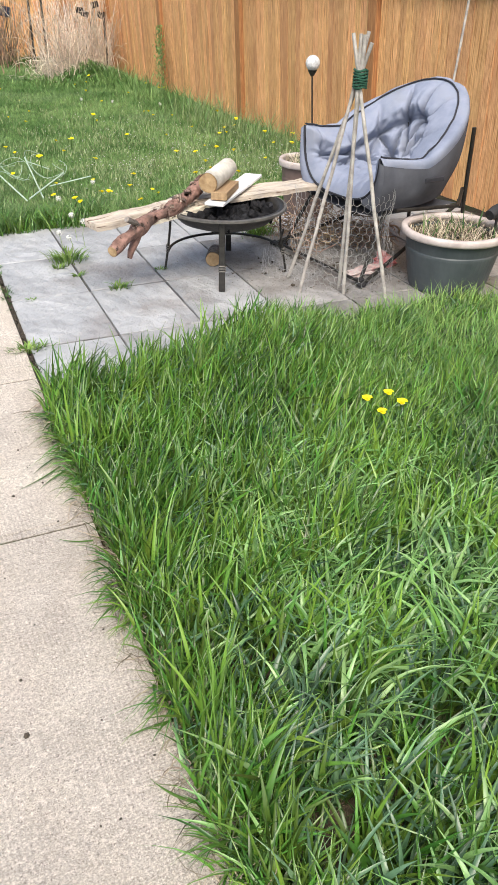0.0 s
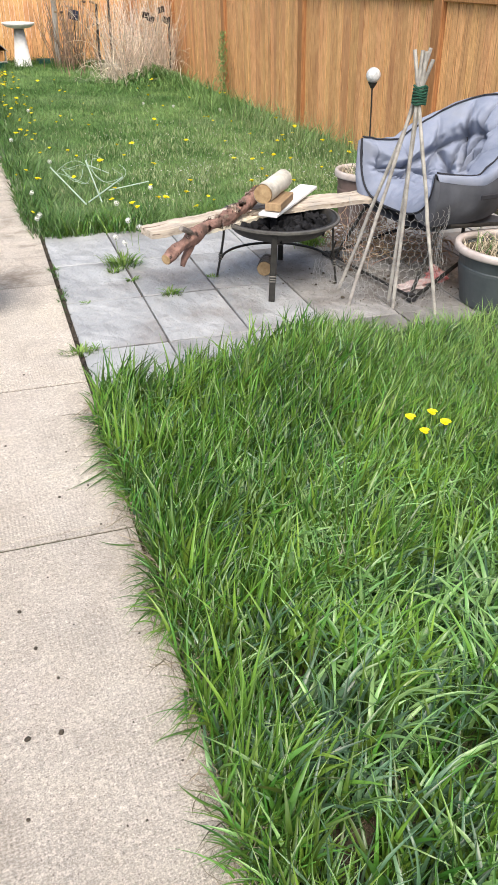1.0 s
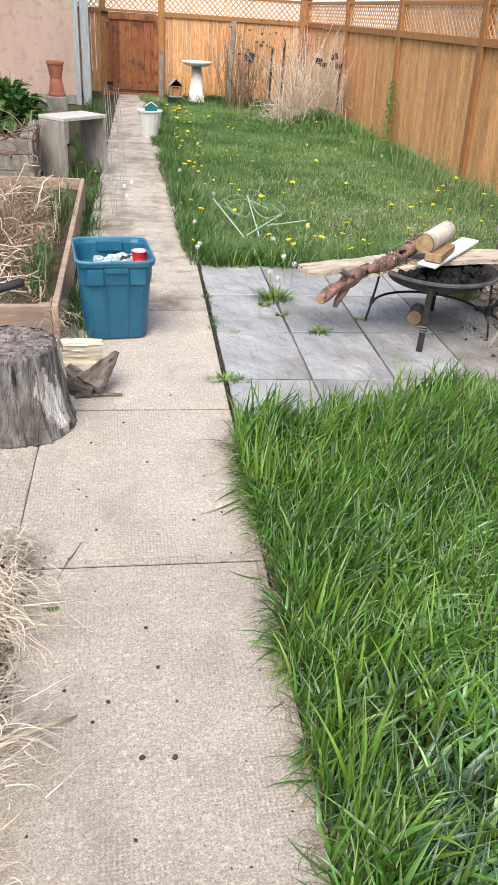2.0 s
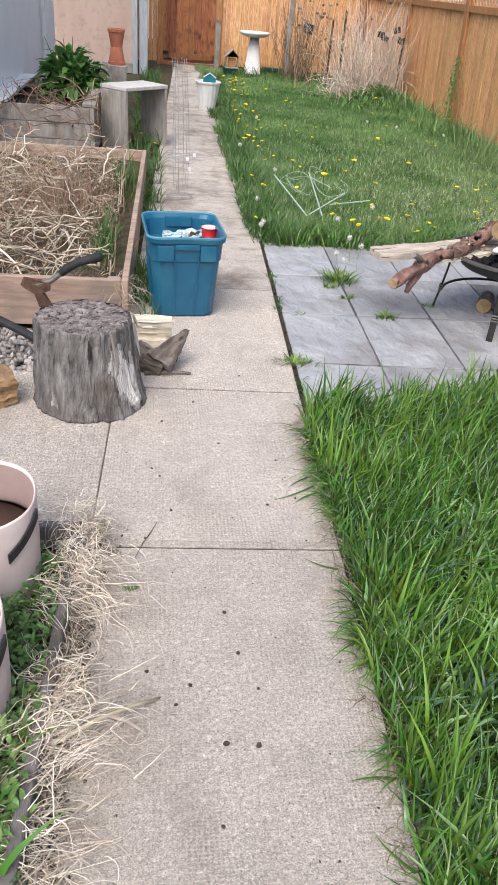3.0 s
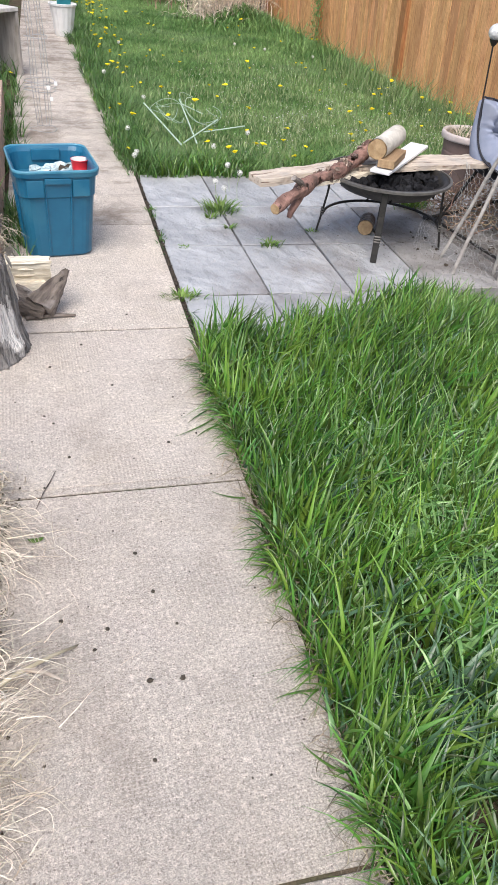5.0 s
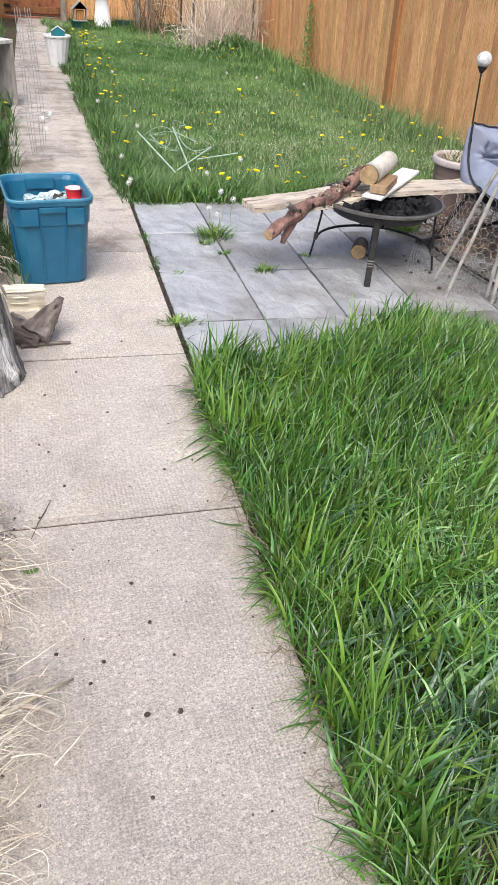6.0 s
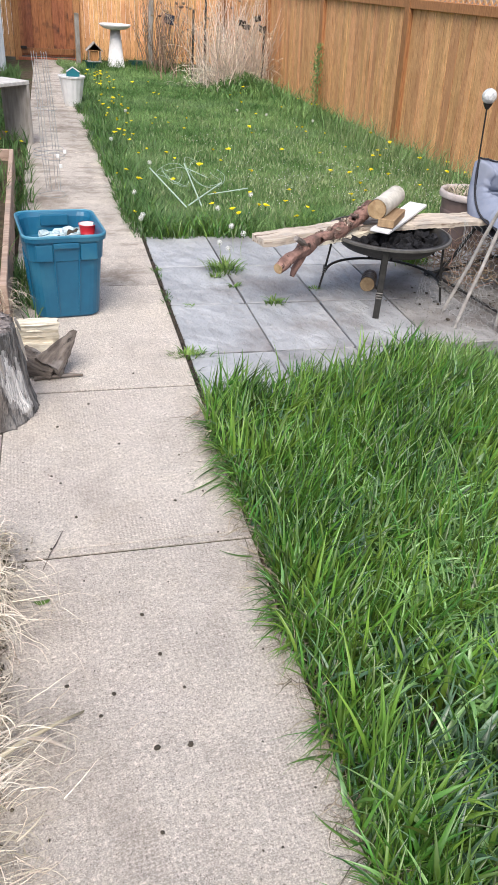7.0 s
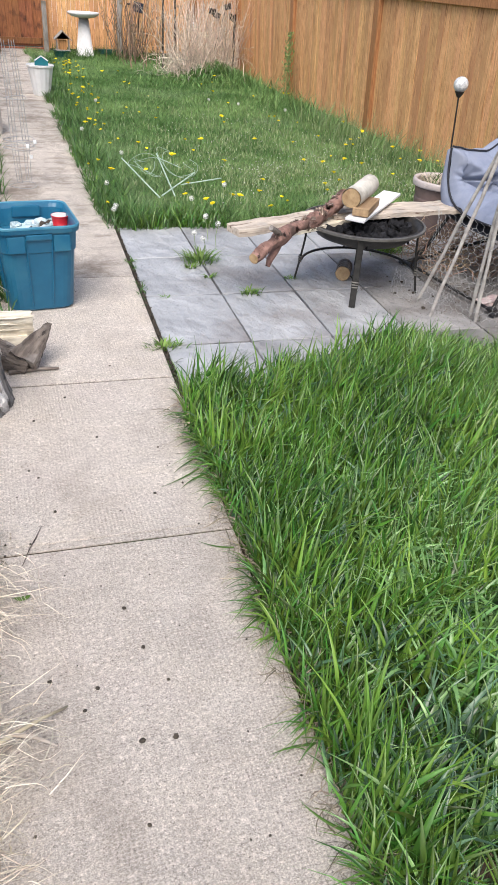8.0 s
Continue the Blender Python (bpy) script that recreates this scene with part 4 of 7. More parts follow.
for a, b in zip(rings, rings[1:]):
    for k in range(N):
        bm.faces.new((a[k], a[(k + 1) % N], b[(k + 1) % N], b[k]))
bm.faces.new(rings[-1])
part("top", bm, STUMP_TOP, stump, "hacked purplish-brown cut top")
for i in range(40):
    a, q = rngs.uniform(0, 6.28), 0.16 * math.sqrt(rngs.uniform(0, 1))
    t = rngs.normal(0.4, 0.5)
    c = Vector((q * math.cos(a), q * math.sin(a), ST + 0.004))
    d = Vector((math.cos(t), math.sin(t), rngs.uniform(0, 0.25))) * rngs.uniform(0.015, 0.04)
    part("splinter", rod([c, c + d], [0.004, 0.0012], 4), STUMP_TOP, stump)
for i in range(7):
    bm = bmesh.new()
    a = rngs.uniform(0, 6.28)
    tube(bm, sweep((0.19 * math.cos(a), 0.17 * math.sin(a), ST - 0.002), (0.215 * math.cos(a + 0.05), 0.2 * math.sin(a + 0.05), ST - rngs.uniform(0.06, 0.2)), 4), [0.004, 0.007, 0.006, 0.002], 5)
    part("bark_strip", bm, OLD_BOARD, stump)

axe = thing("axe", (-0.475, 3.235, 0.378), "small rusty axe with a black grip stuck in the stump", "axe")
bm = bmesh.new()
prof = [(-0.085, 0.085), (-0.07, 0.118), (0.0, 0.105), (0.035, 0.098), (0.035, 0.068), (0.005, 0.055), (0.045, -0.012), (-0.015, -0.012), (-0.03, 0.05), (-0.07, 0.075)]
front = [bm.verts.new((x, -0.014 if 1 < i < 6 or i > 7 else -0.004, z)) for i, (x, z) in enumerate(prof)]
back = [bm.verts.new((v.co.x, -v.co.y, v.co.z)) for v in front]
bm.faces.new(front)
bm.faces.new(back[::-1])
for k in range(len(prof)):
    bm.faces.new((front[k], back[k], back[(k + 1) % len(prof)], front[(k + 1) % len(prof)]))
part("axe_head", bm, RUST, axe)
part("shaft", rod([(-0.02, 0, 0.085), (0.04, 0.0, 0.105), (0.085, 0.005, 0.14)], [0.013, 0.012, 0.012], 10), GREY_METAL, axe)
part("grip", rod([(0.08, 0.005, 0.135), (0.105, 0.008, 0.158), (0.15, 0.015, 0.182), (0.20, 0.022, 0.197), (0.235, 0.03, 0.205), (0.252, 0.034, 0.205)], [0.015, 0.018, 0.017, 0.018, 0.02, 0.014], 12), RUBBER, axe, "black rubber grip", smooth=True)


def hewn(name, loc, rot, size, label, seed, material, taper=(1.0, 1.0), cuts=9, ridges=0.012, category="log"):
    """A hewn or split piece: a block along x, tapered towards its end, with splintered, layered faces."""
    ob = thing(name, loc, label, category)
    ob.matrix_basis = pose(*loc, *rot)
    bm = bmesh.new()
    rings = []
    for i in range(cuts + 1):
        s = i / cuts
        k = 1 + (taper[0] - 1) * s ** 1.3, 1 + (taper[1] - 1) * s ** 1.3
        ring = []
        for y, z in ((-1, -1), (-0.35, -1.06), (0.3, -0.98), (1, -0.9), (1.08, -0.4), (1.0, 0.25), (0.95, 0.95), (0.4, 1.05), (-0.2, 0.98), (-0.9, 1.0), (-1.06, 0.55), (-1.0, 0.1), (-1.08, -0.3), (-1.0, -0.6)):
            w = ridges * (noise.noise((s * 1.2 + seed, y * 7, z * 7)) + 0.5 * noise.noise((s * 9, y * 9 + seed, z * 9)))
            end = 0.02 * noise.noise((y * 3, z * 3, seed + i)) if i in (0, cuts) else 0
            ring.append(bm.verts.new((size[0] * s + end, y * size[1] / 2 * k[0] + w, z * size[2] / 2 * k[1] + w)))
        rings.append(ring)
    loft(rings, bm)
    part("wood", bm, material, ob)
    return ob


pale = hewn("split_log", (-0.115, 3.515, 0.168), (8, 2, 3), (0.195, 0.06, 0.10), "pale freshly split firewood with layered splinters by the stump", 3, SPLIT_WOOD, (1.0, 1.0), 12, 0.005)
rng = np.random.default_rng(37)
for i in range(4):
    z = -0.046 + 0.09 * i / 3
    x0, x1 = rng.uniform(0.0, 0.05), rng.uniform(0.12, 0.20)
    part("splinter", rod([(x0, -0.032, z), ((x0 + x1) / 2, -0.036, z + 0.003), (x1, -0.03, z + rng.uniform(-0.006, 0.006))], [0.0035, 0.006, 0.0015], 5), SPLIT_WOOD, pale)
hewn("split_log", (-0.12, 3.50, 0.06), (0, 0, 4), (0.17, 0.10, 0.12), "pale split firewood under the top piece by the stump", 4, SPLIT_WOOD, (0.9, 0.9), 9, 0.012)
hewn("weathered_log", (-0.10, 3.42, 0.075), (18, 14, -28), (0.165, 0.10, 0.085), "weathered grey-brown cracked log lying behind the stump", 5, DRIFT, (0.75, 0.62), 10, 0.016)
hewn("weathered_log", (0.012, 3.35, 0.05), (30, -33, 42), (0.225, 0.125, 0.095), "pointed weathered grey log leaning by the stump", 7, DRIFT, (0.12, 0.12), 10, 0.012)
hewn("firewood_block", (-0.80, 3.02, 0.065), (0, 0, 24), (0.21, 0.16, 0.15), "rough brown firewood block lying on the pad", 9, surface("golden-brown split wood", (0.13, 0.07, 0.032), (0.42, 0.27, 0.14), 9, 0.85, 0.8, 50, (1, 2, 2), stain=(0.16, 0.10, 0.06), stain_scale=7), (0.9, 0.8), 10, 0.02)
twig = thing("twig", (0.0, 3.33, 0.0), "thin grey stick lying on the concrete", "stick")
part("stick", rod([(-0.05, 0, 0.01), (0.08, 0.015, 0.012), (0.17, 0.01, 0.01)], [0.011, 0.009, 0.006], 7, wobble=0.1), DRIFT, twig)
pipe = thing("black_pipe", (-0.62, 3.48, 0.02), "short black plastic pipe lying across the gravel", "pipe")
part("tube", rod([(-0.16, 0.05, 0.18), (0.0, 0.0, 0.12), (0.16, -0.05, 0.05)], 0.02, 10), RUBBER, pipe)

# gravel strip between the pad and the raised bed
gravel = thing("gravel_strip", (0, 0, 0), "strip of grey and pinkish rounded river gravel", "gravel", kind="structure")
STONES = []
for i in range(6):
    me = bpy.data.meshes.new("stone")
    bm = lump(bmesh.new(), (0, 0, 0), (1, 0.8, 0.6), 40 + i, 0.2, 1)
    bm.to_mesh(me)
    bm.free()
    me.materials.append(STONE)
    STONES.append(me)
rng = np.random.default_rng(21)
for i in range(290):
    ob = new("stone", STONES[i % 6])
    ob.parent = gravel
    s = rng.uniform(0.012, 0.024)
    x, y = rng.uniform(-1.25, -0.3), rng.uniform(3.33, 3.80)
    ob.matrix_basis = pose(x, y, -0.004 + rng.uniform(0, 0.018), *rng.uniform(0, 360, 3)) @ Matrix.Scale(s, 4)
n = 900
me = pebbles("gravel", np.column_stack((rng.uniform(-1.4, -0.16, n), rng.uniform(3.33, 3.83, n), -0.022 + rng.uniform(0, 0.01, n))), rng.uniform(0.010, 0.02, (n, 3)), 9)
stuff("gravel", me, STONE, "fine rounded gravel between the pad and the raised bed", "gravel")


# ---- raised beds ----
def raised_bed(loc, sx, sy, h, label, material, boards=1, t=0.04):
    bed = thing("raised_bed", loc, label, "raised bed", kind="structure")
    for k in range(boards):
        z = h * (k + 0.5) / boards
        hh = h / boards - 0.004
        part("board", block((t, sy, hh), (0, sy / 2, z), bevel=0.004), material, bed)
        part("board", block((t, sy, hh), (-sx, sy / 2, z), bevel=0.004), material, bed)
        part("board", block((sx - t - 0.004, t, hh), (-sx / 2, t / 2, z), bevel=0.004), material, bed)
        part("board", block((sx - t - 0.004, t, hh), (-sx / 2, sy - t / 2, z), bevel=0.004), material, bed)
    bm = bmesh.new()
    bmesh.ops.create_grid(bm, x_segments=24, y_segments=40, size=0.5, matrix=Matrix.Translation((-sx / 2, sy / 2, h - (0.09 if h > 0.2 else 0.15))) @ Matrix.Diagonal((sx - t, sy - t, 1, 1)))
    for v in bm.verts:
        v.co.z += 0.05 * noise.noise(v.co * 3) + 0.02 * noise.noise(v.co * 11)
    part("soil", bm, SOIL, bed, "dark crumbly soil", smooth=True)
    return bed


bed_near = raised_bed((-0.157, 3.86, 0), 1.35, 3.25, 0.265, "pale timber raised bed full of dead stems", BED_BOARD, 1, 0.034)
bed_near.matrix_basis = pose(-0.157, 3.86, 0, 0, 0, -0.9)
part("corner_post", block((0.07, 0.07, 0.25), (-0.06, 0.075, 0.12), bevel=0.006), OLD_BOARD, bed_near)
bed_far = raised_bed((-0.62, 7.95, 0), 0.9, 1.95, 0.45, "weathered timber raised bed with a leafy plant", OLD_BOARD, 3)
part("cap_board", block((0.12, 1.95, 0.03), (-0.03, 0.97, 0.468), bevel=0.004), OLD_BOARD, bed_far)
part("cap_board", block((0.16, 1.95, 0.03), (-0.86, 0.97, 0.468), bevel=0.004), WHITE, bed_far, "white-painted ledge")


def tangle(count, x0, x1, y0, y1, z0, z1, length, r, seed, flat=0.35, bend=0.5, sides=4, n=6):
    """Crooked dead stems lying across one another."""
    rng = np.random.default_rng(seed)
    bm = bmesh.new()
    for i in range(count):
        p = Vector((rng.uniform(x0, x1), rng.uniform(y0, y1), rng.uniform(z0, z1)))
        a = rng.uniform(0, 2 * math.pi)
        d = Vector((math.cos(a), math.sin(a), rng.normal(0, flat)))
        ln = length * rng.uniform(0.35, 1.2)
        pts = [p]
        for k in range(n - 1):
            d = (d + Vector(rng.normal(0, bend, 3)) * Vector((1, 1, 0.6)).length * 0.35).normalized()
            q = pts[-1] + d * (ln / (n - 1))
            q.x, q.y, q.z = min(max(q.x, x0), x1), min(max(q.y, y0), y1), min(max(q.z, z0 - 0.02), z1 + 0.12)
            pts.append(q)
        rr = r * rng.uniform(0.5, 1.5)
        tube(bm, pts, [rr * (1 - 0.6 * k / (n - 1)) for k in range(n)], sides, caps=False)
    me = bpy.data.meshes.new("stems")
    bm.to_mesh(me)
    bm.free()
    return me


stuff("dead_stems", tangle(620, -1.4, -0.22, 3.95, 7.0, 0.15, 0.26, 0.45, 0.0032, 31, 0.35, 0.5), STEM_DRY, "tangled brown dead stems covering the raised bed", "dead stems")
stuff("dead_branches", tangle(270, -1.4, -0.24, 4.0, 6.9, 0.18, 0.31, 0.55, 0.0038, 32, 0.4, 0.5, 6, 10), STRAW, "bleached forked branches lying on the raised bed", "dead stems")
stuff("bleached_branches", tangle(120, -1.4, -0.26, 4.0, 6.6, 0.20, 0.35, 0.50, 0.0058, 34, 0.45, 0.55, 6, 9), STRAW_PALE, "thick bleached crooked branches on top of the raised bed", "dead stems")
stuff("brown_twigs", tangle(300, -1.1, -0.28, 4.3, 6.4, 0.19, 0.36, 0.40, 0.0026, 36, 0.6, 0.6), STEM_DRY, "heap of thin brown twigs in the raised bed", "dead stems")
rng = np.random.default_rng(33)
xy = scatter(1100, -1.4, -0.26, 3.92, 7.0, rng)
stuff("bed_straw", blades("bed_straw", xy, 0.17, rng.uniform(0.04, 0.12, 1100), rng.uniform(0.003, 0.006, 1100), rng.uniform(0, 6.28, 1100), rng.uniform(0.7, 1.0, 1100), 4, 4), STRAW, "dry straw over the raised bed", "straw")
xy = np.column_stack((rng.normal(-0.62, 0.16, 900), rng.normal(5.3, 0.25, 900)))
stuff("dead_clump", blades("dead_clump", xy, 0.15, rng.uniform(0.15, 0.38, 900), rng.uniform(0.003, 0.006, 900), rng.uniform(0, 6.28, 900), rng.uniform(0.05, 0.6, 900), 4, 5), STEM_DRY, "upright brown dead clump in the raised bed", "dead stems")
stuff("trailing_stems", tangle(150, -1.45, -0.55, 7.75, 8.5, 0.22, 0.52, 0.5, 0.005, 35, 0.8), STEM_DRY, "dead vines trailing over the far raised bed", "dead stems")
xy = np.vstack((np.column_stack((rng.normal(-0.29, 0.04, 160), rng.normal(4.55, 0.2, 160))), np.column_stack((rng.normal(-0.25, 0.05, 140), rng.normal(6.0, 0.3, 140)))))
stuff("bed_weeds", blades("bed_weeds", xy, 0.16, rng.uniform(0.1, 0.26, 300), rng.uniform(0.006, 0.014, 300), rng.uniform(0, 6.28, 300), rng.uniform(0.2, 0.8, 300), 4, 6), WEED, "green weeds sprouting at the raised bed edge", "weeds")
xy = np.column_stack((rng.uniform(-0.24, -0.13, 170), rng.uniform(3.85, 4.12, 170)))
stuff("bed_corner_straw", blades("bed_corner_straw", xy, rng.uniform(0.0, 0.20, 170), rng.uniform(0.06, 0.18, 170), rng.uniform(0.003, 0.006, 170), rng.normal(-0.6, 0.9, 170), rng.uniform(0.6, 1.0, 170), 4, 7, 1.3, 0.9), STRAW, "dry grass spilling over the raised bed corner", "straw")

# leafy plant in the far bed
leafy = thing("leafy_plant", (-0.93, 9.25, 0.33), "bushy broad-leaved dark green plant in the far raised bed", "plant")


def leaf_mesh(name, length, width, droop, material):
    bm = bmesh.new()
    n, rows_ = 6, []
    for i in range(n + 1):
        s = i / n
        w = width * math.sin(math.pi * min(1, 0.06 + s * 0.94)) ** 0.8
        x, z = length * s, -droop * length * s * s + 0.05 * length * math.sin(3 * s)
        rows_.append([bm.verts.new((x, y * w / 2, z + (0.12 * w if y else 0))) for y in (-1, 0, 1)])
    for a, b in zip(rows_, rows_[1:]):
        for k in range(2):
            bm.faces.new((a[k], a[k + 1], b[k + 1], b[k]))
    me = bpy.data.meshes.new(name)
    bm.to_mesh(me)
    bm.free()
    me.materials.append(material)
    me.polygons.foreach_set("use_smooth", [True] * len(me.polygons))
    return me


LEAVES = [leaf_mesh("leaf", 0.145, 0.085, d, LEAF) for d in (0.15, 0.45, 0.8)]
rng = np.random.default_rng(41)
for i in range(280):
    ob = new("leaf", LEAVES[i % 3])
    ob.parent = leafy
    a, up = rng.uniform(0, 360), math.asin(rng.uniform(0.0, 1.0))
    q = rng.uniform(0.70, 1.0)
    rr, zz = 0.33 * q * math.cos(up), 0.06 + 0.44 * q * math.sin(up)
    ob.matrix_basis = pose(rr * math.cos(radians(a)), rr * math.sin(radians(a)), zz, rng.uniform(-25, 25), rng.uniform(-50, 25) - math.degrees(up) * 0.3, a + rng.uniform(-40, 40)) @ Matrix.Scale(rng.uniform(0.55, 1.15), 4)
foliage = []
for i in range(620):
    a, up, q = rng.uniform(0, 6.28), math.asin(rng.uniform(0.0, 1.0)), rng.uniform(0.35, 0.95)
    foliage.append((0.32 * q * math.cos(up) * math.cos(a), 0.32 * q * math.cos(up) * math.sin(a), 0.03 + 0.42 * q * math.sin(up)))
foliage = np.array(foliage)
n = len(foliage)
me = blades("inner_leaves", foliage[:, :2], foliage[:, 2], rng.uniform(0.07, 0.13, n), rng.uniform(0.04, 0.07, n), np.arctan2(foliage[:, 1], foliage[:, 0]) + rng.normal(0, 0.7, n), rng.uniform(0.4, 1.0, n), 5, 42, 1.5, 0.3, 0.3, 0.3)
mesh_part("inner_leaves", me, LEAF, leafy, "dense inner leaves", smooth=True)
for i in range(14):
    a = rng.uniform(0, 6.28)
    part("stalk", rod(sweep((0.05 * math.cos(a), 0.05 * math.sin(a), 0.0), (0.26 * math.cos(a), 0.26 * math.sin(a), rng.uniform(0.25, 0.6)), 4, -0.03), [0.009, 0.008, 0.006, 0.003], 6), LEAF, leafy)

bench = thing("wooden_box_bench", (-0.22, 8.62, 0), "weathered grey open wooden box standing on end like a bench", "bench", turn=-54)
part("side_panel", block((0.36, 0.035, 0.565), (0.0, -0.29, 0.28), bevel=0.004), OLD_BOARD, bench)
part("side_panel", block((0.36, 0.035, 0.565), (0.0, 0.29, 0.28), bevel=0.004), OLD_BOARD, bench)
part("top", block((0.365, 0.62, 0.035), (0, 0, 0.583), bevel=0.004), surface("bleached grey board", (0.48, 0.46, 0.44), (0.66, 0.64, 0.61), 6, 0.85, 0.3, 60, (0.6, 4, 4)), bench, "sun-bleached top board")
bench.matrix_basis = pose(-0.232, 8.655, 0, 0, 0, -43)

plinth = thing("wooden_plinth", (-0.51, 10.75, 0), "weathered wooden block post", "plinth")
part("block", block((0.25, 0.25, 0.56), (0, 0, 0.28), bevel=0.01), OLD_BOARD, plinth)
for flip, z, name in ((False, 0.56, "terracotta_pot"), (True, 0.76, "terracotta_pot")):
    pot = thing(name, (-0.51, 10.75, z), "terracotta pot stacked mouth to mouth with another" if flip else "upturned terracotta pot on the wooden block", "flower pot", group="stacked pots")
    prof = [(0.125, 0), (0.13, 0.01), (0.13, 0.035), (0.118, 0.04), (0.085, 0.2)] if not flip else [(0.085, 0.002), (0.118, 0.16), (0.13, 0.165), (0.13, 0.195), (0.118, 0.2), (0.105, 0.12)]
    part("wall", lathe([(q * 0.84, z) for q, z in prof], 28), TERRACOTTA, pot, smooth=False)

# ---- near left bed with fabric pots ----
near_bed = raised_bed((-0.265, -0.6, -0.02), 1.5, 2.75, 0.10, "low weedy border with grey timber edging", EDGING, 1, 0.03)
near_bed.matrix_basis = pose(-0.342, -0.6, -0.02, 0, 0, LANE_TURN)


def fabric_pot(loc, r, h, turn):
    pot = thing("fabric_pot", loc, "pinkish-white felt grow bag with black strap handles in the border", "plant pot", group="fabric pots", turn=turn)
    part("wall", lathe([(r * 0.93, 0), (r * 0.96, 0.02), (r * 0.99, h * 0.5), (r, h - 0.01), (r * 0.985, h), (r * 0.96, h - 0.01), (r * 0.94, h * 0.5), (r * 0.9, 0.045)], 40, ripple=0.012, waves=5), FABRIC_POT, pot, smooth=True)
    # lies on the inner wall; its darker tone stands for shade
    bm = lathe([(r * 0.955, h - 0.012), (r * 0.935, h * 0.5), (r * 0.895, 0.047)], 40, ripple=0.012, waves=5)
    bm.faces.ensure_lookup_table()
    bmesh.ops.delete(bm, geom=[f for f in bm.faces if len(f.verts) > 4], context="FACES")
    part("lining", bm, FABRIC_IN, pot, "pink felt inside, coloured darker for the shade in the pot", smooth=True)
    # the bottom keeps the pale felt so that it looks less dark
    part("bottom", lathe([(r * 0.92, h * 0.2), (r * 0.5, h * 0.215), (r * 0.2, h * 0.22)], 24), FABRIC_POT, pot, "raised pale felt bottom")
    for a0 in (-20, 160):
        bm = bmesh.new()
        pairs = []
        for k in range(11):
            a = radians(a0 + 40 * k / 10)
            z = h - 0.115 + 0.075 * k / 10
            pairs.append([bm.verts.new((q * r * math.cos(a), q * r * math.sin(a), z + dz)) for q, dz in ((1.015, 0.016), (1.045, 0.016), (1.045, -0.016), (1.015, -0.016))])
        loft(pairs, bm)
        part("strap_handle", bm, RUBBER, pot, "black webbing handle")
    return pot


fabric_pot((-0.518, 1.955, 0.0), 0.185, 0.33, -30)
fabric_pot((-0.527, 1.475, 0.0), 0.185, 0.33, -26)
rng = np.random.default_rng(51)


def border_edge(y):
    """The path's border side, where the dry grass hangs over."""
    return -0.288 + 0.0366 * y


def straw_mat(name, count, y0, y1, inland, heading, spread, long, wide, top, seed, material, label, wander=0.3):
    """Dry grass lying from the border across its edging towards the path."""
    rng = np.random.default_rng(seed)
    y = rng.uniform(y0, y1, count)
    start = np.column_stack((border_edge(y) - 0.012 - rng.normal(0.0, inland, count) * np.where(rng.uniform(0, 1, count) < 0.3, 1.4, 0.8), y, rng.uniform(0.01, top, count)))
    return stuff(name, ribbons(name, start, rng.normal(heading, spread, count), rng.uniform(-0.1, 0.55, count), rng.uniform(*long, count), rng.uniform(*wide, count), 8, seed, wander, 0.14), material, label, "straw")


straw_mat("straw_clump", 820, 1.84, 2.24, 0.038, -0.3, 1.8, (0.05, 0.13), (0.0012, 0.0032), 0.12, 56, STRAW_PALE, "curly mat of bleached straw at the border corner", 0.55)
straw_mat("straw_drape", 230, 1.76, 2.00, 0.07, -0.6, 0.5, (0.10, 0.19), (0.0012, 0.0028), 0.11, 57, STRAW_PALE, "long bleached grass combed over the edging", 0.25)
straw_mat("straw_clump", 480, 1.34, 1.60, 0.042, 0.2, 1.8, (0.05, 0.13), (0.0013, 0.0036), 0.10, 58, STRAW_PALE, "bleached straw mat beside the fabric pots", 0.48)
straw_mat("straw_drape", 280, 1.24, 1.52, 0.085, 0.5, 0.5, (0.09, 0.18), (0.0013, 0.0032), 0.09, 59, STRAW_PALE, "long bleached grass lying across the edging", 0.24)
straw_mat("straw_drape", 170, 1.02, 1.20, 0.085, 0.1, 0.7, (0.08, 0.16), (0.0013, 0.0034), 0.07, 60, STRAW_PALE, "bleached grass lying across the border", 0.28)
straw_mat("straw_clump", 560, 0.30, 1.10, 0.045, -0.1, 2.4, (0.04, 0.11), (0.0013, 0.0036), 0.06, 61, STRAW_PALE, "tangled bleached straw at the near border", 0.52)
straw_mat("straw_wisps", 460, 0.30, 2.20, 0.035, -0.2, 2.2, (0.04, 0.10), (0.0010, 0.0020), 0.06, 62, STRAW_PALE, "thin curled wisps of straw between the mats", 0.75)
straw_mat("straw_combed", 170, 1.66, 2.02, 0.10, -0.75, 0.4, (0.07, 0.14), (0.0010, 0.0022), 0.12, 65, STRAW_PALE, "pale grass lying over the green border weeds", 0.15)
straw_mat("straw_combed", 170, 1.16, 1.46, 0.11, 0.55, 0.35, (0.07, 0.14), (0.0010, 0.0024), 0.10, 66, STRAW_PALE, "pale grass lying over the green border weeds", 0.15)
straw_mat("straw_combed", 110, 0.90, 1.16, 0.11, 0.15, 0.4, (0.06, 0.13), (0.0010, 0.0024), 0.08, 67, STRAW_PALE, "pale grass lying over the near border weeds", 0.18)
straw_mat("straw_thatch", 3600, 0.20, 2.22, 0.032, 0.0, 2.5, (0.02, 0.07), (0.0020, 0.0052), 0.02, 63, THATCH, "brown thatch under the dry straw", 0.7)
rng = np.random.default_rng(68)
n = 2600
y = rng.uniform(0.2, 2.2, n)
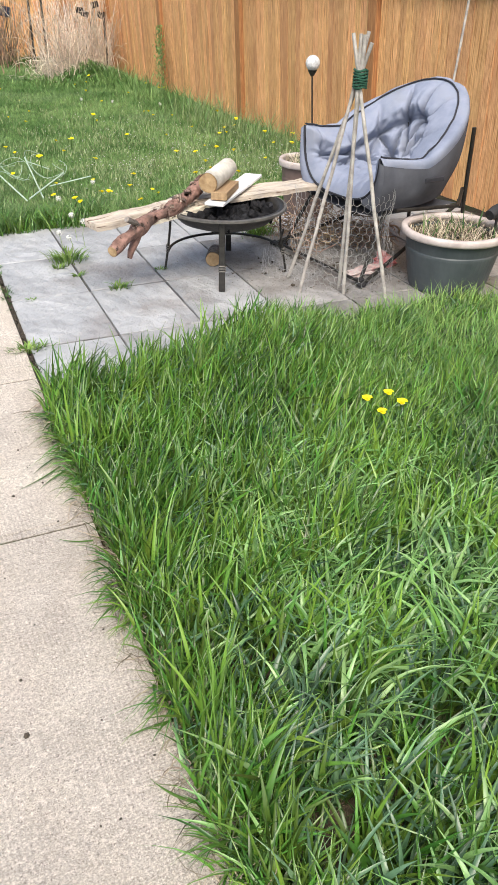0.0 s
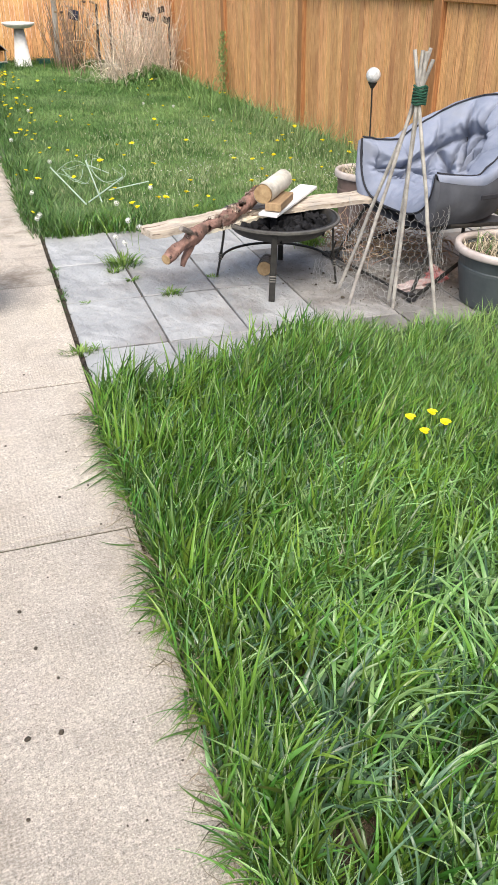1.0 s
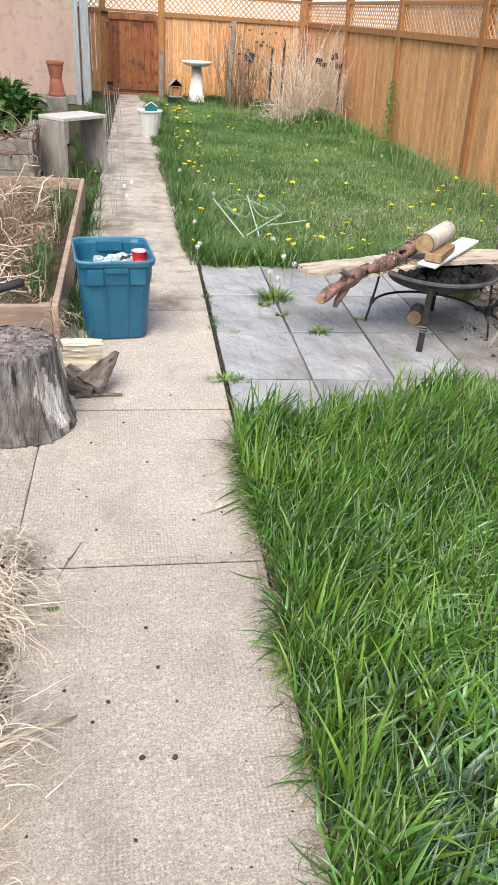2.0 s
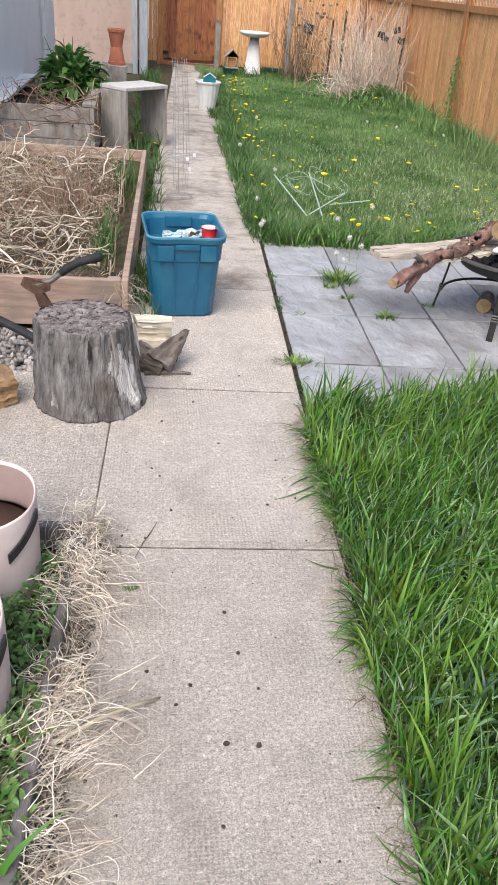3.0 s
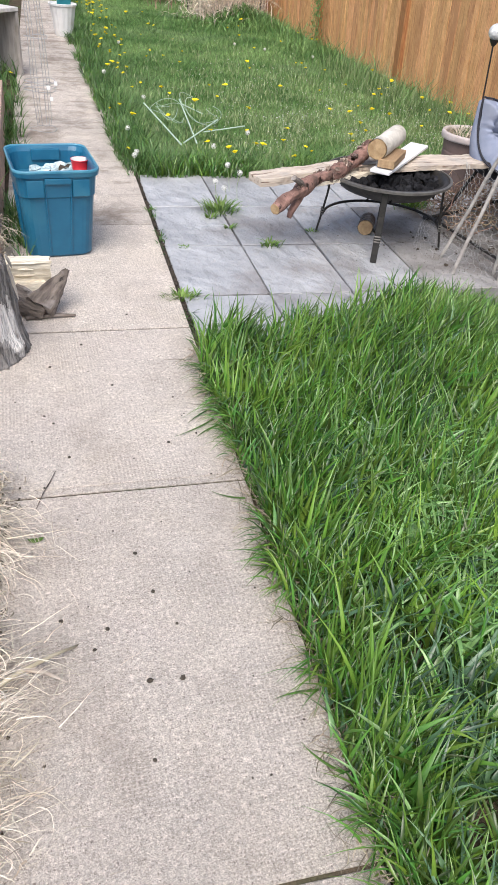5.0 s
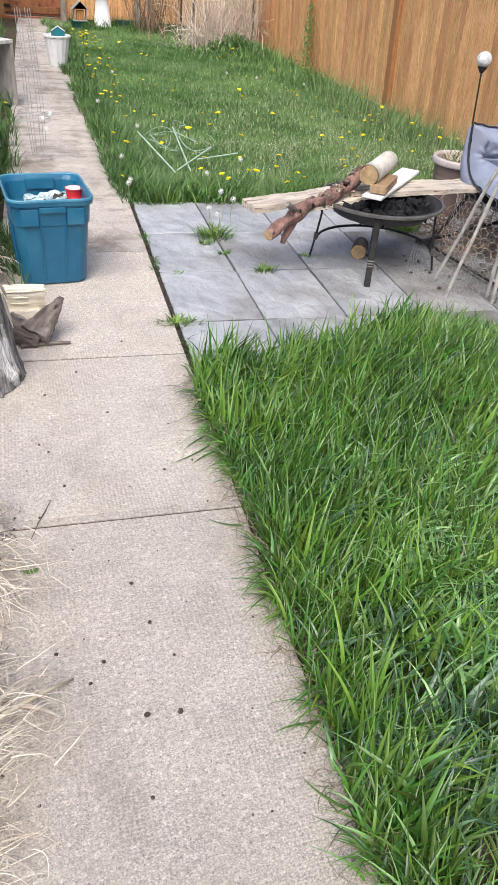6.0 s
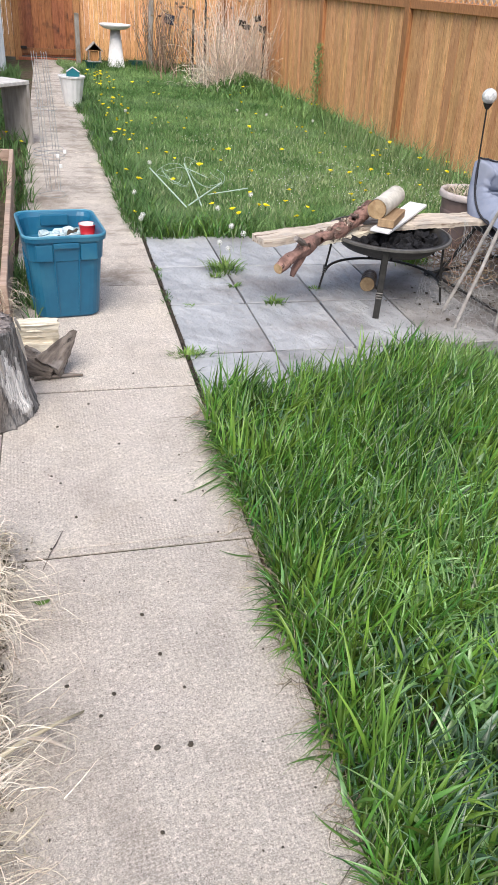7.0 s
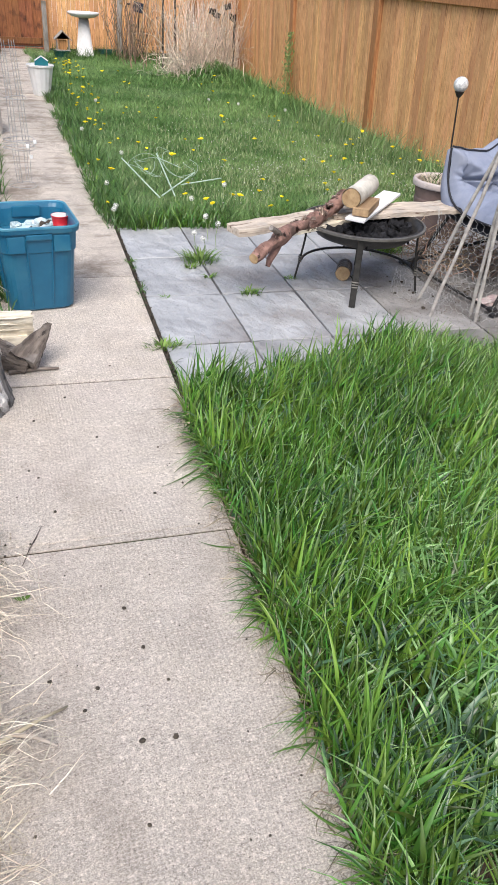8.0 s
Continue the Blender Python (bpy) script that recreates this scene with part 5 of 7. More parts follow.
me = pebbles("border_litter", np.column_stack((border_edge(y) + np.abs(rng.normal(0, 0.028, n)) - 0.01, y, rng.uniform(0.0, 0.004, n))), rng.uniform(0.002, 0.007, (n, 3)), 16)
stuff("border_litter", me, SOIL, "brown soil and litter under the straw along the path", "debris")
n = 34
y = rng.uniform(0.7, 2.2, n)
start = np.column_stack((border_edge(y) - 0.01, y, rng.uniform(0.02, 0.07, n)))
stuff("long_straw", ribbons("long_straw", start, rng.normal(0.0, 0.45, n), rng.uniform(0.0, 0.3, n), rng.uniform(0.12, 0.26, n), rng.uniform(0.0012, 0.0022, n), 10, 64, 0.06, 0.06), STRAW_PALE, "long thin straws poking out over the path", "straw")
stalk = thing("dry_stalk", (-0.135, 1.40, 0.025), "thick pale dry plant stalk lying across the border edge", "stalk")
part("stem", rod([(-0.10, -0.06, 0.03), (0.0, 0.0, 0.035), (0.09, 0.05, 0.02), (0.165, 0.115, -0.035)], [0.005, 0.006, 0.0048, 0.003], 8, wobble=0.08), STRAW, stalk, smooth=True)
part("leaf_sheath", rod([(0.02, 0.012, 0.034), (0.07, 0.005, 0.02), (0.12, -0.005, -0.02)], [0.004, 0.005, 0.0015], 6, wobble=0.2), STRAW_PALE, stalk, "curled dry sheath")
n = 5200
xy = np.column_stack((rng.uniform(-0.62, -0.27, n), rng.uniform(0.3, 2.08, n)))
xy = xy[patchy(xy, 5.0, 2.0) > 0.36]
n = len(xy)
stuff("border_weeds", blades("border_weeds", xy, rng.uniform(0.0, 0.09, n), rng.uniform(0.015, 0.035, n), rng.uniform(0.012, 0.024, n), rng.uniform(0, 6.28, n), rng.uniform(0.8, 1.1, n), 4, 9, 1.2, 0.3, 0.3), BORDER_LEAF, "small green leafy weeds in the border", "weeds")
n = 9
xy = np.column_stack((rng.uniform(-0.42, -0.27, n), rng.uniform(0.75, 1.35, n)))
stuff("border_blades", blades("border_blades", xy, 0.02, rng.uniform(0.1, 0.22, n), rng.uniform(0.015, 0.03, n), rng.normal(0.4, 0.9, n), rng.uniform(0.4, 0.9, n), 5, 10), GRASS_TALL, "broad green leaves in the border", "weeds")


# ---- fire pit and firewood on the patio ----
pit = thing("fire_pit", (2.035, 4.17, -0.006), "black steel fire pit bowl on a four-legged stand, full of charcoal", "fire pit")
part("bowl", lathe([(0.05, 0.272), (0.17, 0.283), (0.27, 0.318), (0.322, 0.364), (0.33, 0.39), (0.36, 0.393), (0.36, 0.399), (0.328, 0.401), (0.313, 0.366), (0.255, 0.33), (0.1, 0.305)], 56), BLACK_METAL, pit, smooth=True)
part("rim_ring", lathe([(0.352, 0.386), (0.366, 0.389), (0.366, 0.402), (0.352, 0.405)], 56, ring=True), GREY_METAL, pit, "worn steel rim")
ring_arc = []
for k, a in enumerate((-117, -27, 63, 153)):
    c, s = math.cos(radians(a)), math.sin(radians(a))
    bm = bmesh.new()
    for (r0, z0), (r1, z1) in (((0.325, 0.38), (0.335, 0.25)), ((0.335, 0.25), (0.352, 0.13)), ((0.352, 0.13), (0.375, 0.0))):
        m = Vector(((r0 + r1) / 2 * c, (r0 + r1) / 2 * s, (z0 + z1) / 2))
        box(bm, (0.012, 0.036, math.hypot(r1 - r0, z1 - z0) + 0.004), m, (0, -math.degrees(math.atan2(r1 - r0, z0 - z1)), a), bevel=0.003)
    leg = part("leg", bm, BLACK_METAL, pit)
    bm = bmesh.new()
    for z in (0.115, 0.13, 0.145):
        box(bm, (0.022, 0.042, 0.008), (0.353 * c, 0.353 * s, z), (0, 0, a), bevel=0.002)
    part("collar", bm, GREY_METAL, leg)
    c2, s2 = math.cos(radians(a + 90)), math.sin(radians(a + 90))
    pts = []
    for i in range(13):
        b = radians(a + 90 * i / 12)
        q = 0.345
        pts.append((q * math.cos(b), q * math.sin(b), 0.125))
    if a not in (-27, 63):
        continue
    part("brace", rod(pts, 0.008, 8), BLACK_METAL, pit)
    part("strut", rod([(0.352 * c, 0.352 * s, 0.26), (0.345 * math.cos(radians(a + 18)), 0.345 * math.sin(radians(a + 18)), 0.128)], 0.006, 6), BLACK_METAL, pit)
rng = np.random.default_rng(61)
COALS = []
for i in range(6):
    me = bpy.data.meshes.new("charcoal_lump")
    bm = lump(bmesh.new(), (0, 0, 0), rng.uniform(0.016, 0.034, 3), i, 0.5, 1)
    bm.to_mesh(me)
    bm.free()
    me.materials.append(CHARCOAL)
    COALS.append(me)
for i in range(130):
    a, q = rng.uniform(0, 6.28), 0.27 * math.sqrt(rng.uniform(0, 1))
    ob = new("charcoal_lump", COALS[i % 6])
    ob.parent = pit
    ob.matrix_basis = pose(q * math.cos(a), q * math.sin(a), 0.325 + rng.uniform(0, 0.05) + 0.02 * q, *rng.uniform(0, 360, 3))


def plank(loc, turn, tilt, sx, sy, sz, label, seed, material=PLANK, roll=0):
    ob = thing("firewood_plank", loc, label, "plank")
    ob.matrix_basis = pose(*loc, roll, tilt, turn)
    rng = np.random.default_rng(seed)
    bm = bmesh.new()
    bmesh.ops.create_grid(bm, x_segments=46, y_segments=4, size=0.5)
    bmesh.ops.solidify(bm, geom=bm.faces[:], thickness=1.0)
    for v in bm.verts:
        x = v.co.x
        side = 1 if v.co.y > 0 else -1
        edge = 1 + 0.16 * noise.noise((x * 5, side * 3 + seed, 3)) + 0.10 * noise.noise((x * 19, side * 5 + seed, 7)) - 2.2 * max(0, abs(x) - 0.44)
        v.co = Vector((x * sx, v.co.y * sy * edge, v.co.z * sz + 0.006 * noise.noise((x * 6 + seed, v.co.y * 3, 9)))) + Vector(rng.uniform(-0.0015, 0.0015, 3))
    part("slab", bm, material, ob)
    return ob


plank((1.625, 4.205, 0.418), 17, -1, 0.90, 0.14, 0.04, "long rough-sawn slab of pale firewood across the fire pit", 3)
plank((2.33, 4.31, 0.425), 4, -1, 0.98, 0.20, 0.028, "wide rough-sawn slab of pale firewood over the fire pit", 5)
plank((1.78, 4.16, 0.398), 26, 0, 0.62, 0.10, 0.02, "short split board lying on the fire pit rim", 7, SPLIT_WOOD)
board = thing("white_board", (2.15, 4.285, 0.447), "smooth white-painted board lying on the firewood", "board")
board.matrix_basis = pose(2.15, 4.285, 0.447, 0, -1, 46)
part("slab", block((0.72, 0.115, 0.018), (0, 0, 0), bevel=0.003), WHITE, board)
chunk = thing("wood_block", (2.03, 4.16, 0.476), "short brown lumber offcut under the birch log", "wood block")
chunk.matrix_basis = pose(2.03, 4.16, 0.480, 0, 0, 52)
part("slab", block((0.30, 0.095, 0.045), (0, 0, 0), bevel=0.003), surface("brown lumber", (0.24, 0.15, 0.08), (0.42, 0.29, 0.165), 8, 0.8, 0.3, 60, (0.6, 5, 5)), chunk)


def round_log(name, a, b, r0, r1, label, skin, seed, knots=0.06, n=12):
    ob = thing(name, (0, 0, 0), label, "log")
    rng = np.random.default_rng(seed)
    pts = sweep(a, b, n, 0, 0.006 if knots > 0.05 else 0.002, rng)
    bm = rod(pts, [r0 + (r1 - r0) * i / (n - 1) + rng.uniform(-1, 1) * r0 * knots for i in range(n)], 22, wobble=0.055 if knots > 0.05 else 0.012, seed=seed, caps=False)
    base = Vector(a)
    ob.location = base
    bmesh.ops.translate(bm, verts=bm.verts, vec=-base)
    part("bark", bm, skin, ob, smooth=True)
    for p, q, r in ((pts[0], pts[1], r0), (pts[-1], pts[-2], r1)):
        d = (q - p).normalized()
        bm = rod([p - base - d * 0.002, p - base + d * 0.01], r * 0.93, 16, wobble=0.03, seed=seed)
        part("cut_end", bm, CUT_WOOD, ob, "sawn orange-brown end")
    return ob


branch = thing("branch_log", (1.215, 3.77, 0.335), "red-brown barked branch log resting on the fire pit", "log")
rng = np.random.default_rng(71)
BR = Vector((0.735, 0.52, 0.17))
side_a = BR.cross(Vector((0, 0, 1))).normalized()
side_b = side_a.cross(BR).normalized()


def branch_axis(s):
    return BR * s + side_b * (0.014 * math.sin(s * 7.0) + 0.006 * math.sin(s * 19)) + side_a * 0.010 * math.sin(s * 9 + 1)


def branch_radius(s):
    return 0.028 + 0.011 * s + 0.013 * math.exp(-((s - 0.27) / 0.07) ** 2) + 0.006 * math.exp(-((s - 0.62) / 0.05) ** 2) + 0.004 * math.sin(s * 23)


bm = bmesh.new()
prev = None
for i in range(91):
    s = i / 90
    c, ring = branch_axis(s), []
    for k in range(30):
        a = 2 * math.pi * k / 30
        q = branch_radius(s) * (1 + 0.16 * noise.noise((s * 9, math.cos(a) * 1.3, math.sin(a) * 1.3)) + 0.13 * noise.noise((s * 40, math.cos(a) * 4, math.sin(a) * 4)) * (1.6 if s > 0.5 else 0.7))
        ring.append(bm.verts.new(c + side_a * q * math.cos(a) + side_b * q * math.sin(a)))
    if prev:
        for k in range(30):
            bm.faces.new((prev[k], prev[(k + 1) % 30], ring[(k + 1) % 30], ring[k]))
    prev = ring
part("bark", bm, BARK, branch, smooth=True)
for s, d in ((0.0, -0.002), (1.0, 0.002)):
    c = branch_axis(s)
    part("cut_end", rod([c + BR.normalized() * (d - 0.01 * (1 if s else -1)), c + BR.normalized() * d], branch_radius(s) * 0.97, 18, wobble=0.03, seed=4), CUT_WOOD, branch, "sawn orange-brown end")
c = branch_axis(0.27)
part("stub", rod([c, c + side_b * 0.05 - BR * 0.03 + side_a * 0.01, c + side_b * 0.105 - BR * 0.11 + side_a * 0.02], [0.026, 0.017, 0.013], 11, wobble=0.1), DRIFT, branch, "grey broken stub")
part("stub", rod([c - BR * 0.01, c - side_b * 0.05 - BR * 0.04, c - side_b * 0.085 - BR * 0.10, c - side_b * 0.115 - BR * 0.125], [0.032, 0.024, 0.018, 0.012], 11, wobble=0.12), BARK, branch)
FLAKES = []
for i in range(4):
    bm = bmesh.new()
    w, ln = rng.uniform(0.008, 0.016), rng.uniform(0.02, 0.045)
    rows_ = [[bm.verts.new((x * w, y * ln, 0.006 * (abs(x) ** 2) + 0.012 * max(0, y) ** 2 + rng.uniform(-0.001, 0.001))) for x in (-1, -0.3, 0.4, 1)] for y in (-0.5, -0.1, 0.25, 0.6)]
    for a, b in zip(rows_, rows_[1:]):
        for k in range(3):
            bm.faces.new((a[k], a[k + 1], b[k + 1], b[k]))
    bmesh.ops.solidify(bm, geom=bm.faces[:], thickness=0.0015)
    me = bpy.data.meshes.new("bark_flake")
    bm.to_mesh(me)
    bm.free()
    me.materials.append(FLAKE)
    FLAKES.append(me)
for i in range(48):
    s = rng.uniform(0.52, 0.97) if i % 5 else rng.uniform(0.2, 0.5)
    a = rng.uniform(0, 2 * math.pi)
    out = side_a * math.cos(a) + side_b * math.sin(a)
    ob = new("bark_flake", FLAKES[i % 4])
    ob.parent = branch
    q = (out * 1.0 + BR.normalized() * rng.normal(0, 0.25)).normalized().to_track_quat("Z", "Y").to_matrix().to_4x4()
    ob.matrix_basis = Matrix.Translation(branch_axis(s) + out * branch_radius(s) * 0.98) @ q @ Matrix.Rotation(rng.uniform(0, 6.28), 4, "Z")
round_log("birch_log", (1.895, 4.095, 0.545), (2.135, 4.355, 0.56), 0.058, 0.056, "pale smooth-barked log with a cracked sawn end on the woodpile", PALE_BARK, 73, 0.02, 6)
round_log("log_round", (1.985, 4.25, 0.042), (2.06, 4.38, 0.042), 0.048, 0.046, "short weathered log round lying under the fire pit", DRIFT, 75, 0.02, 6)

# ---- bamboo tipi with netting ----
tipi = thing("bamboo_tipi", (2.60, 3.66, 0), "tipi of bleached bamboo canes tied at the top with green twine", "plant support", group="")
apex = Vector((-0.04, -0.02, 1.12))
rng = np.random.default_rng(81)
for k, (x, y) in enumerate(((-0.28, 0.22), (-0.325, -0.01), (-0.10, -0.13), (0.09, -0.28), (-0.07, -0.03))):
    foot = Vector((x, y, -0.01))
    top = apex + (apex - foot).normalized() * rng.uniform(0.11, 0.21) + Vector((rng.uniform(-0.012, 0.012), rng.uniform(-0.012, 0.012), 0))
    off = Vector((0.013 * math.cos(k * 1.25), 0.013 * math.sin(k * 1.25), 0))
    pts = sweep(foot, top + off, 9, 0, 0.003, rng)
    part("cane", rod(pts, [0.0095 * (1.12 if i % 2 else 1) for i in range(9)], 9, wobble=0.04, seed=k), BAMBOO, tipi)
bm = bmesh.new()
for i in range(7):
    z = 1.065 + i * 0.013
    pts = [apex + Vector((0.034 * math.cos(a), 0.034 * math.sin(a), z - 1.12 + 0.004 * math.sin(3 * a + i))) for a in [2 * math.pi * k / 14 for k in range(15)]]
    tube(bm, pts, 0.006, 6)
part("twine", bm, TWINE, tipi, "dark green twine lashing")


def chicken_wire(name, centre, r, z0, z1, a0, a1, label, seed):
    """Hexagonal netting on a slack curved sheet."""
    net = thing(name, centre, label, "netting")
    bm = bmesh.new()
    s = 0.026
    cols_, rows_ = int(r * radians(a1 - a0) / (s * 1.732)), int((z1 - z0) / (s * 1.5))

    def at(u, v):
        a = radians(a0) + u / r
        q = r * (1 + 0.16 * noise.noise((u * 4 + seed, v * 4, seed)) - 0.25 * (v - z0))
        return Vector((q * math.cos(a), q * math.sin(a), v + 0.03 * noise.noise((u * 5, 3.0, seed))))
    for j in range(rows_):
        for i in range(cols_):
            cx, cy = (i + 0.5 * (j % 2)) * s * 1.732, z0 + j * s * 1.5
            h = [at(cx + s * math.sin(radians(60 * k)), cy + s * math.cos(radians(60 * k))) for k in range(6)]
            for k in (0, 1, 2):
                tube(bm, [h[k], h[k + 1]], 0.0009, 3, caps=False)
    part("mesh", bm, WIRE, net)
    return net


chicken_wire("chicken_wire", (2.62, 3.80, 0), 0.30, 0.20, 0.56, 150, 360, "sagging chicken wire wrapped round the tipi canes", 3)
chicken_wire("chicken_wire", (2.42, 4.0, 0), 0.2, -0.02, 0.14, 90, 330, "loose roll of chicken wire on the patio", 8)
chicken_wire("chicken_wire", (2.66, 3.84, 0), 0.33, 0.0, 0.30, 190, 320, "second slack layer of chicken wire behind the canes", 5)
heap = stuff("dry_heap", tangle(460, 2.55, 3.3, 4.12, 4.85, 0.0, 0.15, 0.22, 0.0030, 83, 0.4), STEM_DRY, "heap of dry brown clippings behind the tipi", "dead stems")

# ---- padded folding chair ----
chair = thing("padded_folding_chair", (3.15, 4.10, -0.006), "large grey-blue quilted bucket chair on a black folding frame", "chair", turn=187)
NT, NS = 176, 64


def chair_rim(t):
    """The top edge of the bucket, from one arm's front (0) round the back to the other's (1)."""
    if 0.15 <= t <= 0.85:
        a = math.pi * (0.5 + (t - 0.15) / 0.70)
        b = max(0.0, -math.cos(a))
        return Vector((0.12 + 0.49 * math.cos(a), 0.375 * math.sin(a), 0.695 + 0.315 * b ** 1.05 - 0.035 * math.sin(a)))
    side = 1 if t < 0.5 else -1
    k = (t if t < 0.5 else 1 - t) / 0.15
    return Vector((0.42 - 0.30 * k, side * (0.36 + 0.015 * k), 0.73 - 0.035 * math.sin(k * math.pi / 2) - 0.035 * side))


def chair_tuck(t):
    """How far the padded roll hangs over the canvas: little at the arms, more round the back."""
    return 0.034 + 0.04 * max(0.0, math.sin(math.pi * min(1, max(0, (t - 0.15) / 0.70))))


def chair_point(t, s):
    """s: 0 on the seat's middle line to 1 at the rim."""
    r = chair_rim(t)
    b = max(0.0, math.sin(math.pi * min(1, max(0, (t - 0.15) / 0.70)))) if 0.15 <= t <= 0.85 else 0.0
    x = r.x if b == 0.0 else 0.12 - 0.22 * b
    base = Vector((x, 0, 0.42 - 0.03 * math.sin(math.pi * min(1, max(0, (0.42 - x) / 0.6)))))
    wide = (1 - (1 - s) ** 1.9) * (1 - b) + (0.35 * s + 0.65 * (1 - (1 - s) ** 1.5)) * b
    rise = s ** 2.6 * (1 - b) + s ** 1.75 * b
    return Vector((base.x + (r.x - base.x) * wide, r.y * wide, base.z + (r.z - base.z) * rise))


ROW_A = [(t, 0.76) for t in (0.04, 0.15, 0.27, 0.385, 0.5, 0.615, 0.73, 0.85, 0.96)]
ROW_B = [(t, 0.47) for t in (0.10, 0.21, 0.33, 0.443, 0.557, 0.67, 0.79, 0.90)]
SEAMS = list(zip(ROW_A, ROW_A[1:])) + list(zip(ROW_A, ROW_B)) + list(zip(ROW_A[1:], ROW_B)) + [((t, s), (t, 1.0)) for t, s in ROW_A] + [((t, s), (t, 0.1)) for t, s in ROW_B]


def puff(t, s):
    """The stuffing, drawn in along the seams and at the tufts."""
    line = 9.0
    for (t0, s0), (t1, s1) in SEAMS:
        if abs(t - (t0 + t1) / 2) < 0.16:
            ax, ay, bx, by = (t - t0) * 1.9, (s - s0) * 0.62, (t1 - t0) * 1.9, (s1 - s0) * 0.62
            k = min(1, max(0, (ax * bx + ay * by) / (bx * bx + by * by)))
            line = min(line, math.hypot(ax - k * bx, ay - k * by) * (1.5 if s1 in (1.0, 0.1) else 1.0))
    knot, dt, ds = min((math.hypot((t - a) * 1.9, (s - b) * 0.62), (t - a) * 1.9, (s - b) * 0.62) for a, b in ROW_A + ROW_B)
    # creases run out from every tuft
    crease = 0.017 * math.cos(7 * math.atan2(ds, dt) + 3 * t * 9) * math.exp(-((knot - 0.045) / 0.04) ** 2)
    edge = min(1.0, t * 12, (1 - t) * 12, (1 - s) * 7)
    return (0.165 * (1 - 0.42 * math.exp(-line / 0.010) - 0.24 * math.exp(-line / 0.05) - 0.44 * math.exp(-(knot / 0.05) ** 1.3)) + crease) * max(edge, 0.0) ** 0.5


def chair_normal(t, s):
    e = 0.006
    s = max(s, 0.02)
    du = chair_point(min(1, t + e), s) - chair_point(max(0, t - e), s)
    dv = chair_point(t, min(1, s + e)) - chair_point(t, max(0, s - e))
    nrm = du.cross(dv).normalized()
    return nrm if nrm.dot(Vector((0.1, 0, 0.95)) - chair_point(t, s)) > 0 else -nrm


def grid_faces(bm, grid):
    for a, b in zip(grid, grid[1:]):
        for k in range(len(a) - 1):
            bm.faces.new((a[k], a[k + 1], b[k + 1], b[k]))
    return bm


bm = bmesh.new()
grid = []
for i in range(NT + 1):
    t = i / NT
    row = []
    for j in range(NS + 1):
        s = j / NS
        p = chair_point(t, s)
        w = 0.018 * noise.noise((p.x * 9, p.y * 9, p.z * 9)) + 0.011 * noise.noise((p.x * 24, p.y * 24, p.z * 24)) + 0.003 * noise.noise((p.x * 60, p.y * 60, p.z * 60))
        row.append(bm.verts.new(p + chair_normal(t, s) * (puff(t, s) + w * min(1, (1 - s) * 8))))
    grid.append(row)
cushion = part("quilted_cushion", grid_faces(bm, grid), CUSHION, chair, "tufted grey-blue cushion", smooth=True)
# the padded roll outside the piping
bm = bmesh.new()
grid = []
for i in range(NT + 1):
    t = i / NT
    r = chair_rim(t)
    out = Vector((r.x - 0.12, r.y, 0.12)).normalized() if 0.15 < t < 0.85 else Vector((0, math.copysign(1, r.y), 0.05))
    row = []
    flat = Vector((out.x, out.y, 0)).normalized()
    tuck = r + flat * (0.03 + 0.045 * min(1, t * 6, (1 - t) * 6)) - Vector((0, 0, chair_tuck(t)))
    size = 0.010 + 0.034 * min(1, t * 5, (1 - t) * 5) * (0.72 + 0.28 * abs(math.sin(t * 26))) + 0.006 * noise.noise((t * 30, 0.4, 2))
    for k in range(13):
        q = k / 12
        row.append(bm.verts.new(r.lerp(tuck, q) + (flat * 0.7 + Vector((0, 0, 1))) * size * math.sin(math.pi * q) ** 0.8))
    grid.append(row)
grid_faces(bm, grid)
bm.faces.new(grid[0][::-1])
bm.faces.new(grid[-1])
part("outer_roll", bm, CUSHION, chair, "puffed outer edge of the cushion", smooth=True)
# canvas shell under the roll
bm = bmesh.new()
grid = []
for i in range(NT + 1):
    t = i / NT
    r = chair_rim(t)
    b = max(0.0, math.sin(math.pi * min(1, max(0, (t - 0.15) / 0.70)))) if 0.15 <= t <= 0.85 else 0.0
    out = Vector((r.x - 0.12, r.y, 0)).normalized() if 0.15 < t < 0.85 else Vector((0, math.copysign(1, r.y), 0))
    top = r + out * (0.03 + 0.045 * min(1, t * 6, (1 - t) * 6)) - Vector((0, 0, chair_tuck(t)))
    low = Vector((r.x * (1 - 0.10 * b), r.y * 0.98, 0.395 + 0.035 * b))
    row = []
    for k in range(15):
        s = k / 14
        p = top.lerp(low, s) + out * (0.028 * math.sin(math.pi * s) + 0.010 * noise.noise((t * 14, s * 2.5, 4)))
        row.append(bm.verts.new(p))
    grid.append(row)
grid_faces(bm, grid)
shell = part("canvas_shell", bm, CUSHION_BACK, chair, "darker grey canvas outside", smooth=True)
for t in (0.0, 1.0):
    r = chair_rim(t)
    out = Vector((0, math.copysign(1, r.y), 0))
    bm = bmesh.new()
    grid = []
    for k in range(15):
        s = k / 14
        outer = (r + out * 0.03 - Vector((0, 0, chair_tuck(t)))).lerp(Vector((r.x, r.y * 0.98, 0.395)), s) + out * (0.028 * math.sin(math.pi * s) + 0.010 * noise.noise((t * 14, s * 2.5, 4)))
        inner = chair_point(t, 1 - 0.62 * s)
        grid.append([bm.verts.new(inner.lerp(outer, q) + Vector((0.022 * math.sin(math.pi * q), 0, 0))) for q in (0, 0.2, 0.4, 0.6, 0.8, 1)])
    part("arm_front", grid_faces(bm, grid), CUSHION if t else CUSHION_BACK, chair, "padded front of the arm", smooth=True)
bm = bmesh.new()
